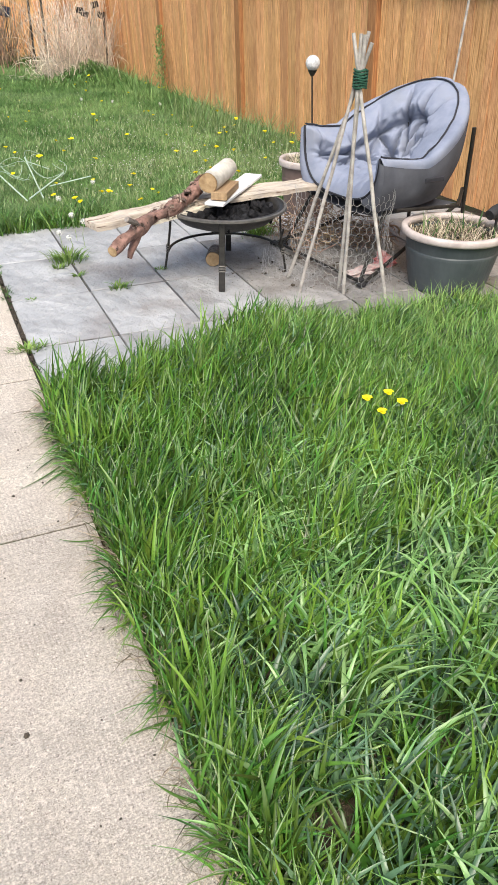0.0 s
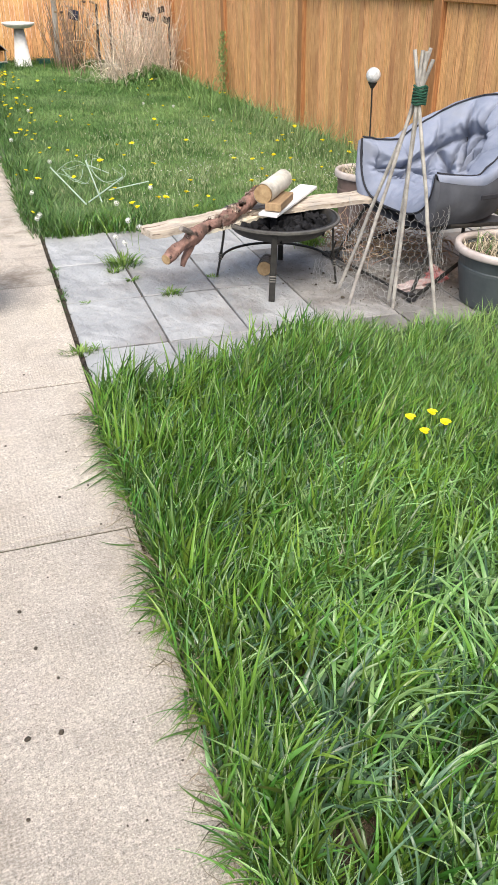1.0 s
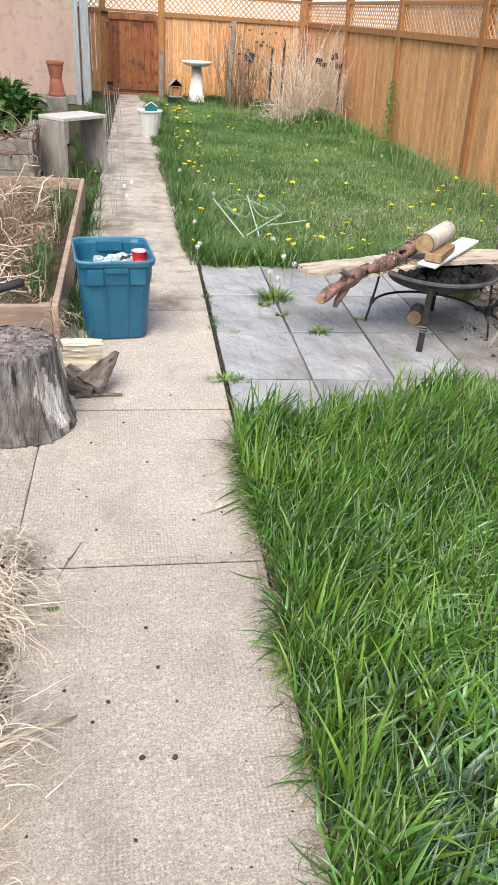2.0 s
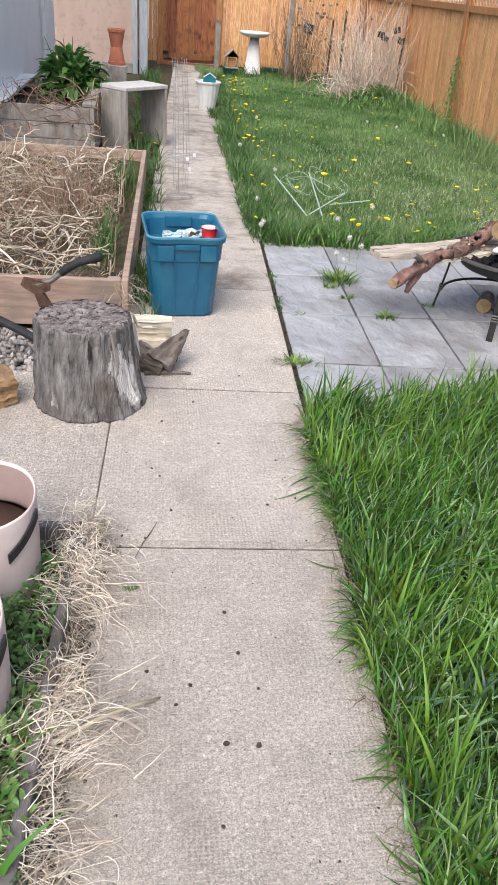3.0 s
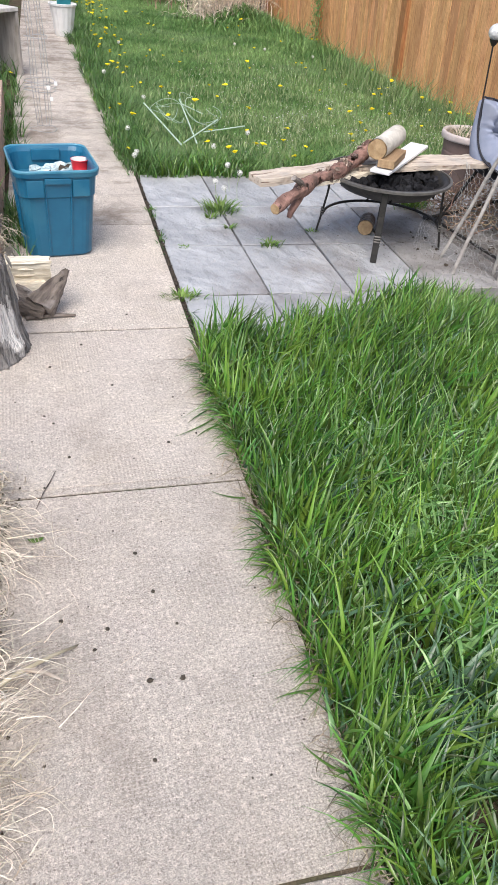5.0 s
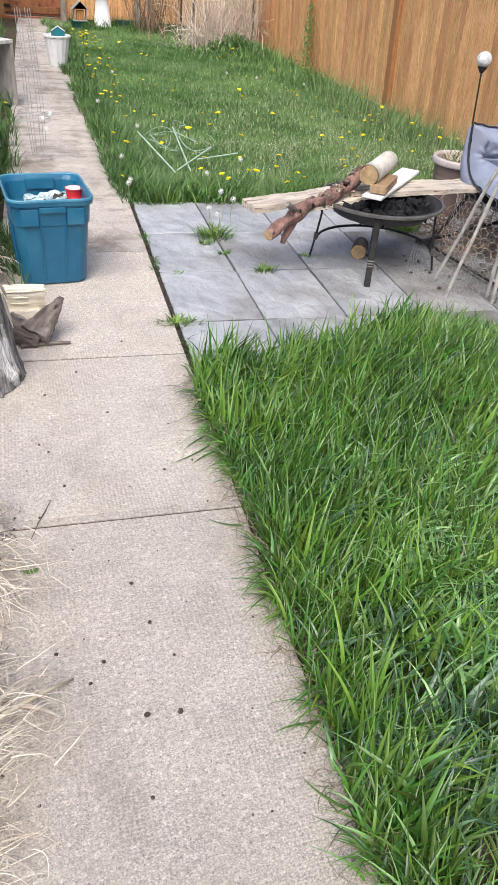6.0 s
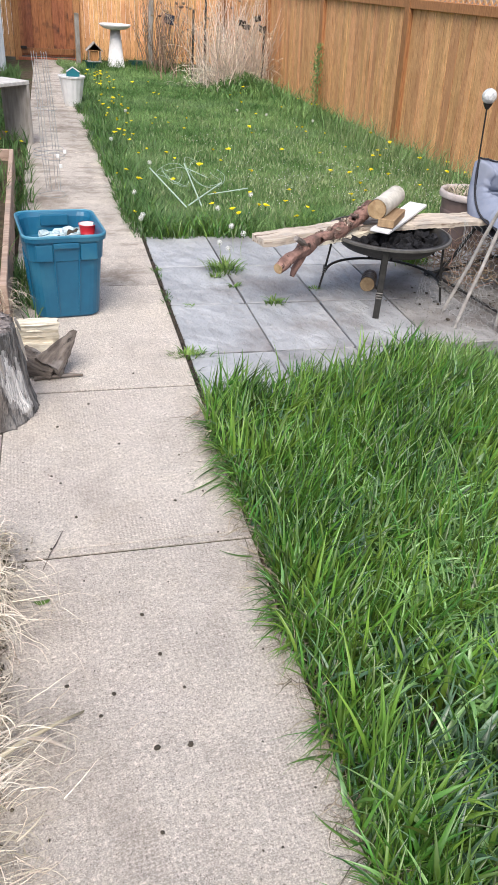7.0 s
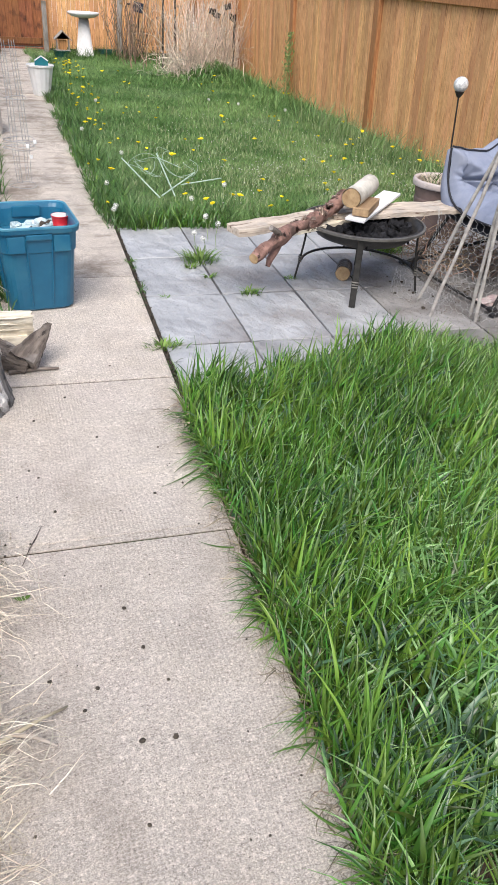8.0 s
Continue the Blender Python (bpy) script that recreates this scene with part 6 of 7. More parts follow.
grid = [[bm.verts.new((0.40 - 0.66 * i / 12, -0.35 + 0.7 * k / 12, 0.365 - 0.02 * math.sin(math.pi * k / 12))) for k in range(13)] for i in range(13)]
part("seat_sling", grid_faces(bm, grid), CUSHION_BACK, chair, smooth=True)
lip = [chair_point(0, 1 - i / 20) for i in range(21)] + [chair_point(1, i / 20) for i in range(1, 21)]
part("piping", rod([p + Vector((0.006, 0, 0)) for p in lip], 0.0065, 7), PIPING, cushion, "dark edge piping")
part("piping", rod([chair_rim(i / 90) + Vector((0.006 * noise.noise((i * 0.4, 1, 2)), 0.006 * noise.noise((i * 0.4, 5, 2)), 0.008 + 0.006 * noise.noise((i * 0.35, 3, 7)))) for i in range(91)], 0.0055, 7), PIPING, cushion, "dark edge piping")
for t0, s0, t1, s1 in ((0.443, 0.47, 0.385, 0.76), (0.557, 0.47, 0.615, 0.76)):
    part("seam", rod([chair_point(t0 + (t1 - t0) * k / 10, s0 + (s1 - s0) * k / 10) + chair_normal(t0 + (t1 - t0) * k / 10, s0 + (s1 - s0) * k / 10) * 0.048 for k in range(11)], 0.004, 6), PIPING, cushion, "dark quilting seam")
for sign in (-1, 1):
    part("strap", block((0.15, 0.012, 0.028), (0.10, sign * 0.482, 0.57), (0, 0, 0), bevel=0.004), PIPING, shell, "black carrying strap")
# frame tubes
for sign in (-1, 1):
    part("leg", rod([(0.32, sign * 0.34, 0.39), (0.52, sign * 0.40, 0.012)], 0.011, 10), BLACK_METAL, chair)
    part("leg", rod([(0.56, -sign * 0.46 * sign * sign, 0.012), (-0.44, sign * -0.2, 0.30)], 0.012, 10), BLACK_METAL, chair)
    part("leg", rod([(-0.40, sign * 0.27, 0.78), (-0.45, sign * 0.24, 0.30), (-0.47, sign * 0.26, 0.012)], 0.013, 10), BLACK_METAL, chair)
    part("arm_rail", rod([(0.30, sign * 0.40, 0.40), (-0.2, sign * 0.42, 0.37), (-0.44, sign * 0.22, 0.40)], 0.012, 10), BLACK_METAL, chair)
    for p in ((0.52, sign * 0.40), (-0.47, sign * 0.26), (0.56, -sign * 0.46)):
        part("foot", block((0.05, 0.04, 0.024), (*p, 0.018), bevel=0.006), RUBBER, chair)
    part("hinge", block((0.06, 0.04, 0.06), (-0.45, sign * 0.22, 0.31), bevel=0.01), RUBBER, chair)
part("stretcher", rod([(0.56, -0.46, 0.03), (0.56, 0.46, 0.03)], 0.009, 8), BLACK_METAL, chair)


# ---- planters ----
def planter(loc, r, h, label, wall, rim, seed, greens=0):
    pot = thing("planter", loc, label, "planter")
    part("wall", lathe([(r * 0.72, 0), (r * 0.74, 0.01), (r * 0.86, h * 0.55), (r * 0.875, h * 0.62), (r * 0.875, h * 0.66), (r * 0.86, h * 0.68), (r * 0.92, h * 0.93), (r * 0.90, h * 0.93), (r * 0.84, h * 0.6)], 56), wall, pot, smooth=False)
    part("rim", lathe([(r * 0.9, h * 0.885), (r * 0.985, h * 0.885), (r, h * 0.91), (r, h * 0.97), (r * 0.98, h), (r * 0.90, h), (r * 0.875, h * 0.97), (r * 0.87, h * 0.88)], 56, ring=True), rim, pot, "faded rolled rim", smooth=True)
    bm = lathe([(r * 0.895, h * 0.82), (r * 0.6, h * 0.83), (r * 0.2, h * 0.84)], 40)
    part("soil", bm, SOIL, pot, "dry soil")
    rng = np.random.default_rng(seed)
    n = 460
    a, q = rng.uniform(0, 6.28, n), r * 0.82 * np.sqrt(rng.uniform(0, 1, n))
    xy = np.column_stack((q * np.cos(a), q * np.sin(a)))
    me = blades("dry_grass", xy, h * 0.82, rng.uniform(0.04, 0.16 if seed == 91 else 0.21, n), rng.uniform(0.002, 0.006, n), rng.uniform(0, 6.28, n), rng.uniform(0.3, 1.0, n), 4, seed, 1.5, 0.5)
    mesh_part("dry_grass", me, STRAW, pot, "dead straw-coloured grass", smooth=True)
    if greens:
        xy = np.column_stack((rng.normal(0, r * 0.4, greens), rng.normal(0, r * 0.4, greens)))
        xy = xy[np.hypot(xy[:, 0], xy[:, 1]) < r * 0.8]
        m = len(xy)
        me = blades("green_growth", xy, h * 0.82, rng.uniform(0.06, 0.17, m), rng.uniform(0.006, 0.014, m), rng.uniform(0, 6.28, m), rng.uniform(0.2, 0.9, m), 4, seed + 1)
        mesh_part("green_growth", me, WEED, pot, "green shoots", smooth=True)
    return pot


planter((3.16, 3.43, -0.006), 0.305, 0.345, "large dark grey planter with faded pink rim and dead grass", POT_GREY, POT_RIM, 91, 45)
planter((3.15, 5.14, -0.006), 0.225, 0.395, "faded brown planter with a pinkish rim and dry grass", POT_BROWN, POT_RIM, 92, 90)
stake = thing("globe_stake_light", (3.22, 5.28, -0.03), "white glass globe garden light on a thin black stake", "garden light")
part("stake", rod([(0.055, -0.02, 0), (0, 0, 0.96)], 0.006, 8), BLACK_METAL, stake)
part("socket", lathe([(0.012, 0.955), (0.03, 0.985), (0.034, 0.995)], 20), BLACK_METAL, stake)
bm = bmesh.new()
bmesh.ops.create_uvsphere(bm, u_segments=28, v_segments=18, radius=0.052, matrix=Matrix.Translation((0, 0, 1.04)))
part("globe", bm, GLOBE, stake, "crackled white glass globe", smooth=True)
cane = thing("bamboo_cane", (3.90, 4.62, -0.03), "thin bleached cane leaning against the fence", "cane")
part("cane", rod([(0, 0, 0), (0.2, 0.14, 1.03), (0.30, 0.23, 1.46), (0.365, 0.29, 1.78)], 0.009, 8), BAMBOO, cane)
PRINTED = surface("pink printed paper", (0.42, 0.24, 0.235), (0.62, 0.56, 0.54), 16, 0.7, 0.5, 40)
bag = thing("crumpled_bag", (2.77, 3.77, -0.006), "crumpled pink and white paper bag on the patio", "rubbish")
part("paper", lump(bmesh.new(), (0, 0, 0.016), (0.12, 0.05, 0.022), 5, 0.5, 3), PRINTED, bag)
packet = thing("crumpled_packet", (3.0, 3.86, -0.006), "small crumpled red and white packet on the patio", "rubbish")
part("wrapper", lump(bmesh.new(), (0, 0, 0.03), (0.075, 0.05, 0.04), 8, 0.5, 3), surface("red printed wrapper", (0.48, 0.10, 0.11), (0.62, 0.46, 0.45), 18, 0.5, 0.4, 40), packet)
spot = thing("spot_light_stake", (3.38, 3.34, 0.25), "small black garden spotlight stuck in the planter", "garden light")
part("stake", rod([(0, 0, 0), (0.0, 0, 0.2)], 0.008, 8), RUBBER, spot)
part("lamp_head", rod([(-0.07, -0.01, 0.16), (-0.02, 0, 0.175), (0.06, 0.01, 0.2)], [0.03, 0.036, 0.03], 14), RUBBER, spot)

rng = np.random.default_rng(141)
n = 6000
grain_size = rng.uniform(0.0007, 0.0024, n) * np.where(rng.uniform(0, 1, n) < 0.03, 2.5, 1.0)
me = pebbles("patio_dirt", np.column_stack((rng.normal(2.72, 0.36, n), rng.normal(3.98, 0.34, n), np.full(n, -0.004))), np.column_stack((grain_size, grain_size * rng.uniform(0.5, 1, n), grain_size * 0.5)), 8)
stuff("patio_dirt", me, SOIL, "spilled soil and crumbs on the patio round the chair", "dirt")


# ---- far end of the garden ----
bath = thing("bird_bath", (1.90, 16.55, -0.03), "white plastic pedestal bird bath in front of the fence", "bird bath")
part("pedestal", lathe([(0.17, 0), (0.175, 0.03), (0.13, 0.09), (0.08, 0.17), (0.06, 0.32), (0.06, 0.6), (0.09, 0.67)], 32), WHITE, bath, smooth=True)
part("bowl", lathe([(0.09, 0.665), (0.22, 0.69), (0.29, 0.73), (0.305, 0.765), (0.29, 0.77), (0.26, 0.74), (0.1, 0.715)], 36), WHITE, bath, smooth=True)
bucket = thing("white_planter_bucket", (0.70, 11.42, 0.0), "white ribbed plastic planter bucket standing on the path edge", "planter")
part("wall", lathe([(0.105, 0), (0.11, 0.01), (0.165, 0.345), (0.178, 0.35), (0.18, 0.37), (0.17, 0.375), (0.158, 0.35), (0.12, 0.12)], 60, ripple=0.02, waves=15), WHITE, bucket)
tile = thing("teal_birdhouse", (0.72, 11.44, 0.30), "small teal birdhouse-shaped box sitting in the bucket", "birdhouse")
bm = bmesh.new()
shape = [(-0.085, 0), (0.085, 0), (0.085, 0.12), (0.0, 0.175), (-0.085, 0.12)]
f0 = [bm.verts.new((x, -0.05, z)) for x, z in shape]
f1 = [bm.verts.new((x, 0.05, z)) for x, z in shape]
bm.faces.new(f0)
bm.faces.new(f1[::-1])
for k in range(5):
    bm.faces.new((f0[k], f1[k], f1[(k + 1) % 5], f0[(k + 1) % 5]))
part("box", bm, TEAL, tile)
part("rim", rod([(-0.085, -0.05, 0.12), (0, -0.052, 0.175), (0.085, -0.05, 0.12)], 0.008, 6), WHITE, tile, "pale roof edge")

cage = thing("tomato_cage", (0.19, 6.62, 0.0), "tall galvanised wire tomato cage standing on the path", "plant support")
for z, r in ((0.008, 0.105), (0.30, 0.122), (0.325, 0.124), (0.36, 0.118), (0.66, 0.085)):
    part("ring", rod([(r * math.cos(a), r * math.sin(a), z + 0.006 * math.sin(2 * a)) for a in [2 * math.pi * k / 24 for k in range(25)]], 0.0028, 5), WIRE, cage)
for k in range(6):
    a = radians(60 * k + 10)
    part("upright", rod([(0.055 * math.cos(a) + 0.015, 0.055 * math.sin(a), 0.04), (0.07 * math.cos(a) + 0.01, 0.07 * math.sin(a), 0.34), (0.06 * math.cos(a), 0.06 * math.sin(a), 0.7), (0.055 * math.cos(a) - 0.02, 0.055 * math.sin(a), 1.05)], 0.0026, 5), WIRE, cage)
for p in ((0.06, -0.11, 0.33), (0.12, -0.05, 0.35), (0.08, -0.1, 0.25)):
    part("clip", block((0.025, 0.012, 0.03), p, bevel=0.003), WHITE, cage)

wires = thing("wire_border_fence", (1.3, 6.4, 0.0), "collapsed pale green wire border fence lying in the lawn", "garden fence")
for p, q, r in (((-0.23, 0.68, 0.12), (-0.12, -0.44, 0.07), 0.0062), ((0.11, 0.81, 0.13), (0.01, -0.40, 0.07), 0.0062), ((0.29, 0.09, 0.13), (-0.10, -0.43, 0.08), 0.0058), ((0.47, -0.10, 0.13), (0.12, -0.14, 0.09), 0.005), ((0.11, 0.67, 0.12), (0.24, 0.41, 0.1), 0.004)):
    part("rod", rod([p, q], r, 6), WIRE_PALE, wires)
for k, (x, y, rx, ry) in enumerate(((-0.06, 0.44, 0.14, 0.37), (-0.05, 0.42, 0.11, 0.30), (-0.07, 0.46, 0.08, 0.24), (0.24, 0.56, 0.14, 0.55), (0.22, 0.40, 0.11, 0.42))):
    part("loop", rod([(x + rx * math.cos(a), y + ry * math.sin(a), 0.12 + 0.03 * math.sin(2 * a + k)) for a in [0.4 * k + 2 * math.pi * i / 30 for i in range(26)]], 0.0019, 4), WIRE_PALE, wires)

feeder = thing("lantern_bird_feeder", (1.44, 16.1, 0.12), "small house-shaped wooden bird feeder on a tub", "bird feeder")
part("floor", block((0.26, 0.2, 0.02), (0, 0, 0.0), bevel=0.003), OLD_BOARD, feeder)
for x in (-0.11, 0.11):
    for y in (-0.08, 0.08):
        part("post", block((0.018, 0.018, 0.17), (x, y, 0.095)), OLD_BOARD, feeder)
part("seed_box", block((0.14, 0.1, 0.16), (0, 0, 0.09), bevel=0.003), CEDAR_POST, feeder)
for sign in (-1, 1):
    part("roof_panel", block((0.22, 0.26, 0.016), (sign * 0.075, 0, 0.25), (0, sign * 42, 0), bevel=0.003), OLD_BOARD, feeder)
bm = bmesh.new()
for y in (-0.09, 0.09):
    bm.faces.new([bm.verts.new(p) for p in ((-0.13, y, 0.19), (0.13, y, 0.19), (0, y, 0.315))])
bmesh.ops.solidify(bm, geom=bm.faces[:], thickness=0.012)
part("gable", bm, CEDAR_POST, feeder)
tub = thing("green_tub", (1.42, 16.1, -0.03), "dark green plastic tub in the flower border", "tub")
part("wall", lathe([(0.12, 0), (0.15, 0.13), (0.165, 0.135), (0.165, 0.15), (0.14, 0.148), (0.13, 0.12)], 28), GREEN_TUB, tub)
trough = thing("green_trough", (2.62, 16.9, -0.03), "long dark green trough along the fence", "trough")
part("wall", block((0.85, 0.18, 0.13), (0, 0, 0.06), bevel=0.012, segments=2), GREEN_TUB, trough)
post = thing("wooden_post", (2.6, 16.6, -0.03), "bleached old wooden post in the border", "post")
part("post", block((0.09, 0.09, 1.5), (0, 0, 0.75), (0, 1.5, 3), bevel=0.012), OLD_BOARD, post)
trim = thing("grey_stake", (1.2, 16.9, -0.03), "weathered grey stake beside the gate post", "post")
part("post", block((0.09, 0.06, 0.9), (0, 0, 0.45), bevel=0.01), OLD_BOARD, trim)
solar = thing("solar_panel_stake", (2.95, 16.5, -0.03), "small tilted solar panel on a thin stake", "solar lamp")
part("stake", rod([(0, 0, 0), (0, 0, 0.84)], 0.008, 6), BLACK_METAL, solar)
part("panel", block((0.2, 0.02, 0.2), (0, 0, 0.9), (-35, 12, 0), bevel=0.004), SOLAR, solar)
for x, y, h in ((3.06, 14.75, 1.15), (3.30, 14.85, 1.30), (4.12, 13.9, 1.0)):
    st = thing("metal_stake", (x, y, -0.03), "dark green metal garden stake among dead grass", "stake", group="metal stakes")
    part("stake", block((0.035, 0.03, h), (0, 0, h / 2), bevel=0.004), BLACK_METAL, st)
orn = thing("butterfly_ornament", (3.92, 13.9, -0.03), "dark metal butterfly stake ornament in the dead grass", "ornament")
part("stake", rod([(-0.3, 0, 0), (-0.1, 0, 0.6), (0.02, 0, 1.02)], 0.007, 6), BLACK_METAL, orn)
for x, z, a in ((-0.12, 0.97, 20), (0.06, 1.1, -15), (0.14, 0.95, 30), (-0.2, 1.02, 10)):
    part("wing", block((0.13, 0.012, 0.09), (x, -0.01, z), (0, a, 10), bevel=0.005), BLACK_METAL, orn)

rng = np.random.default_rng(101)
n = 800
hub = np.column_stack((np.linspace(3.25, 4.12, 11) + rng.normal(0, 0.06, 11), 14.15 + rng.normal(0, 0.35, 11)))
pick = rng.integers(0, 11, n)
xy = hub[pick] + rng.normal(0, 0.11, (n, 2))
xy[:, 0] = np.minimum(xy[:, 0], 4.2)
tall = np.array([0.8, 1.35, 1.0, 1.6, 1.25, 0.9, 1.5, 1.1, 1.4, 0.85, 1.2])[pick] * rng.uniform(0.25, 1.08, n)
stuff("dead_ornamental_grass", blades("dead_ornamental_grass", xy, -0.03, tall, rng.uniform(0.004, 0.011, n), rng.normal(2.6, 1.6, n), rng.uniform(0.05, 0.95, n), 7, 11, 1.7), DEAD_GRASS, "tall clump of bleached dead ornamental grass", "dead grass")
n = 620
xy = hub[rng.integers(0, 11, n)] + rng.normal(0, 0.2, (n, 2))
xy[:, 0] = np.minimum(xy[:, 0], 4.2)
start = np.column_stack((xy, rng.uniform(0.05, 1.0, n)))
stuff("bent_dead_grass", ribbons("bent_dead_grass", start, rng.uniform(0, 6.28, n), rng.uniform(-0.4, 1.4, n), rng.uniform(0.25, 0.9, n), rng.uniform(0.003, 0.008, n), 7, 17, 0.3, 0.16, 0.0), STRAW, "bent and broken bleached grass leaves", "dead grass")
bm = bmesh.new()
for i in range(220):
    c = hub[i % 11]
    d = rng.normal(0, 0.34, 2)
    tube(bm, sweep((min(c[0], 4.15), c[1], -0.03), (min(c[0] + d[0], 4.2), c[1] + d[1], rng.uniform(0.4, 1.6)), 6, 0, 0.06, rng), [0.005, 0.0045, 0.004, 0.0035, 0.003, 0.002], 4, caps=False)
me = bpy.data.meshes.new("pale_stalks")
bm.to_mesh(me)
bm.free()
n = 420
start = np.column_stack((rng.normal(3.3, 0.3, n), rng.normal(13.75, 0.25, n), rng.uniform(0.0, 0.35, n)))
stuff("fallen_straw", ribbons("fallen_straw", start, rng.uniform(0, 6.28, n), rng.uniform(-0.2, 0.8, n), rng.uniform(0.15, 0.5, n), rng.uniform(0.004, 0.009, n), 6, 18, 0.35, 0.2, 0.03), STRAW_PALE, "pale straw fallen at the foot of the dead grass", "dead grass")
stuff("pale_stalks", me, DEAD_GRASS, "bleached stalks fanning out of the dead grass clump", "dead grass")
bm = bmesh.new()
for i in range(150):
    x, y = (rng.normal(2.75, 0.16), rng.uniform(15.9, 16.8)) if i % 2 else (rng.uniform(2.45, 4.2), rng.uniform(14.8, 16.9))
    h = rng.uniform(0.6, 1.55)
    tube(bm, sweep((x, y, -0.03), (x + rng.normal(0, 0.22), y + rng.normal(0, 0.2), h), 5, 0, 0.04, rng), [0.007, 0.006, 0.005, 0.004, 0.003], 5, caps=False)
    if i % 4 == 0:
        lump(bm, (x + rng.normal(0, 0.2), y, h), (0.03, 0.03, 0.025), i, 0.3, 1)
me = bpy.data.meshes.new("dead_flower_stalks")
bm.to_mesh(me)
bm.free()
stuff("dead_flower_stalks", me, STEM_DRY, "dead brown flower stalks in the border", "dead stems")
n = 4200
xy = np.column_stack((rng.normal(3.75, 0.42, n), 13.4 + rng.normal(0, 0.33, n)))
xy = xy[xy[:, 0] < 4.25]
n = len(xy)
mound = 0.26 * np.exp(-((xy[:, 0] - 3.7) / 0.45) ** 2 - ((xy[:, 1] - 13.5) / 0.4) ** 2)
stuff("border_shrub", blades("border_shrub", xy, rng.uniform(-0.03, 0.02, n) + mound * rng.uniform(0.3, 1, n), rng.uniform(0.04, 0.11, n), rng.uniform(0.012, 0.03, n), rng.uniform(0, 6.28, n), rng.uniform(0.5, 1.0, n), 3, 12, 1.4), GRASS_LAWN, "low green leafy growth at the foot of the dead grass", "weeds")
n = 620
zz = rng.uniform(0.0, 0.9, n)
xy = np.column_stack((4.235 - np.abs(rng.normal(0, 0.03, n)), rng.normal(11.4, 0.05 + 0.11 * (1 - zz), n)))
stuff("fence_vine", blades("fence_vine", xy, zz, rng.uniform(0.02, 0.05, n), rng.uniform(0.010, 0.02, n), rng.uniform(0, 6.28, n), rng.uniform(0.5, 1.0, n), 3, 13, 1.3), GRASS_LAWN, "green vine climbing the fence", "vine")

# ---- weeds ----
for x, y, r, n, seed, tall in ((1.18, 4.70, 0.11, 150, 1, 0.13), (1.34, 4.13, 0.06, 60, 2, 0.07), (0.69, 3.50, 0.09, 100, 3, 0.06), (0.83, 4.14, 0.03, 20, 4, 0.03), (2.55, 4.75, 0.12, 160, 5, 0.15), (1.66, 4.33, 0.04, 30, 6, 0.04), (1.17, 4.42, 0.03, 26, 7, 0.05), (0.735, 4.75, 0.03, 20, 8, 0.04), (1.0, 5.44, 0.05, 40, 9, 0.05), (1.10, 4.60, 0.04, 40, 10, 0.06)):
    rng = np.random.default_rng(200 + seed)
    w = thing("patio_weed", (x, y, -0.012), "green weed tuft growing in a patio joint", "weed", group="patio weeds")
    xy = np.column_stack((rng.normal(0, r * 0.4, n), rng.normal(0, r * 0.26, n)))
    me = blades("leaves", xy, 0, rng.uniform(0.4 * tall, 1.15 * tall, n), rng.uniform(0.006, 0.013, n), np.arctan2(xy[:, 1], xy[:, 0]) + rng.normal(0, 0.5, n), rng.uniform(0.35, 1.05, n), 4, seed, 1.3, 0.35)
    mesh_part("leaves", me, ROSETTE, w, smooth=True)


def joint_weeds(name, n, x0, x1, y0, y1, h0, h1, seed, label, material=WEED, askew=0.0):
    rng = np.random.default_rng(seed)
    xy = scatter(n, x0, x1, y0, y1, rng)
    xy[:, 0] += askew * (xy[:, 1] - y0)
    xy = xy[patchy(xy, 3.0, seed) > 0.47]
    n = len(xy)
    return stuff(name, blades(name, xy, -0.03, rng.uniform(h0, h1, n), rng.uniform(0.005, 0.016, n), rng.uniform(0, 6.28, n), rng.uniform(0.4, 1.0, n), 3, seed), material, label, "weeds")


joint_weeds("path_edge_weeds", 5200, 0.66, 0.95, 5.4, 15.5, 0.05, 0.2, 71, "leafy weeds along the lawn edge of the path", askew=0.022)
joint_weeds("bed_side_weeds", 4200, -0.28, 0.04, 5.3, 15.5, 0.05, 0.24, 72, "leafy weeds along the other side of the path")
joint_weeds("patio_edge_grass", 5200, 0.75, 4.25, 5.38, 5.75, 0.06, 0.19, 77, "lush darker grass hanging over the patio edge", GRASS_TALL)
joint_weeds("path_edge_grass", 4200, 0.70, 0.98, 5.4, 12.0, 0.05, 0.17, 78, "lush grass along the lawn side of the path", GRASS_TALL)
joint_weeds("tote_side_weeds", 420, -0.15, -0.02, 3.88, 4.8, 0.05, 0.22, 80, "weeds between the raised bed and the tote")
rng = np.random.default_rng(83)
n = 900
xy = np.column_stack((4.22 - np.abs(rng.normal(0, 0.42, n)), rng.uniform(4.9, 9.5, n)))
xy = xy[patchy(xy, 2.0, 9.0) > 0.42]
n = len(xy)
stuff("seed_stems", blades("seed_stems", xy, -0.02, rng.uniform(0.18, 0.46, n), rng.uniform(0.0025, 0.005, n), rng.uniform(0, 6.28, n), rng.uniform(0.05, 0.5, n), 4, 21), GREY_LEAF, "tall thin seeding grass stems along the fence foot", "weeds")
joint_weeds("gap_weeds", 320, 0.655, 0.70, 2.9, 5.4, 0.03, 0.07, 73, "small weeds in the gap beside the patio", askew=0.0366)
joint_weeds("fence_foot_grass", 2600, 3.7, 4.28, 4.9, 13.5, 0.1, 0.38, 74, "longer grass along the foot of the fence", GRASS_LAWN)
rng = np.random.default_rng(79)
n = 1500
gap_y = rng.uniform(2.2, 5.5, n)
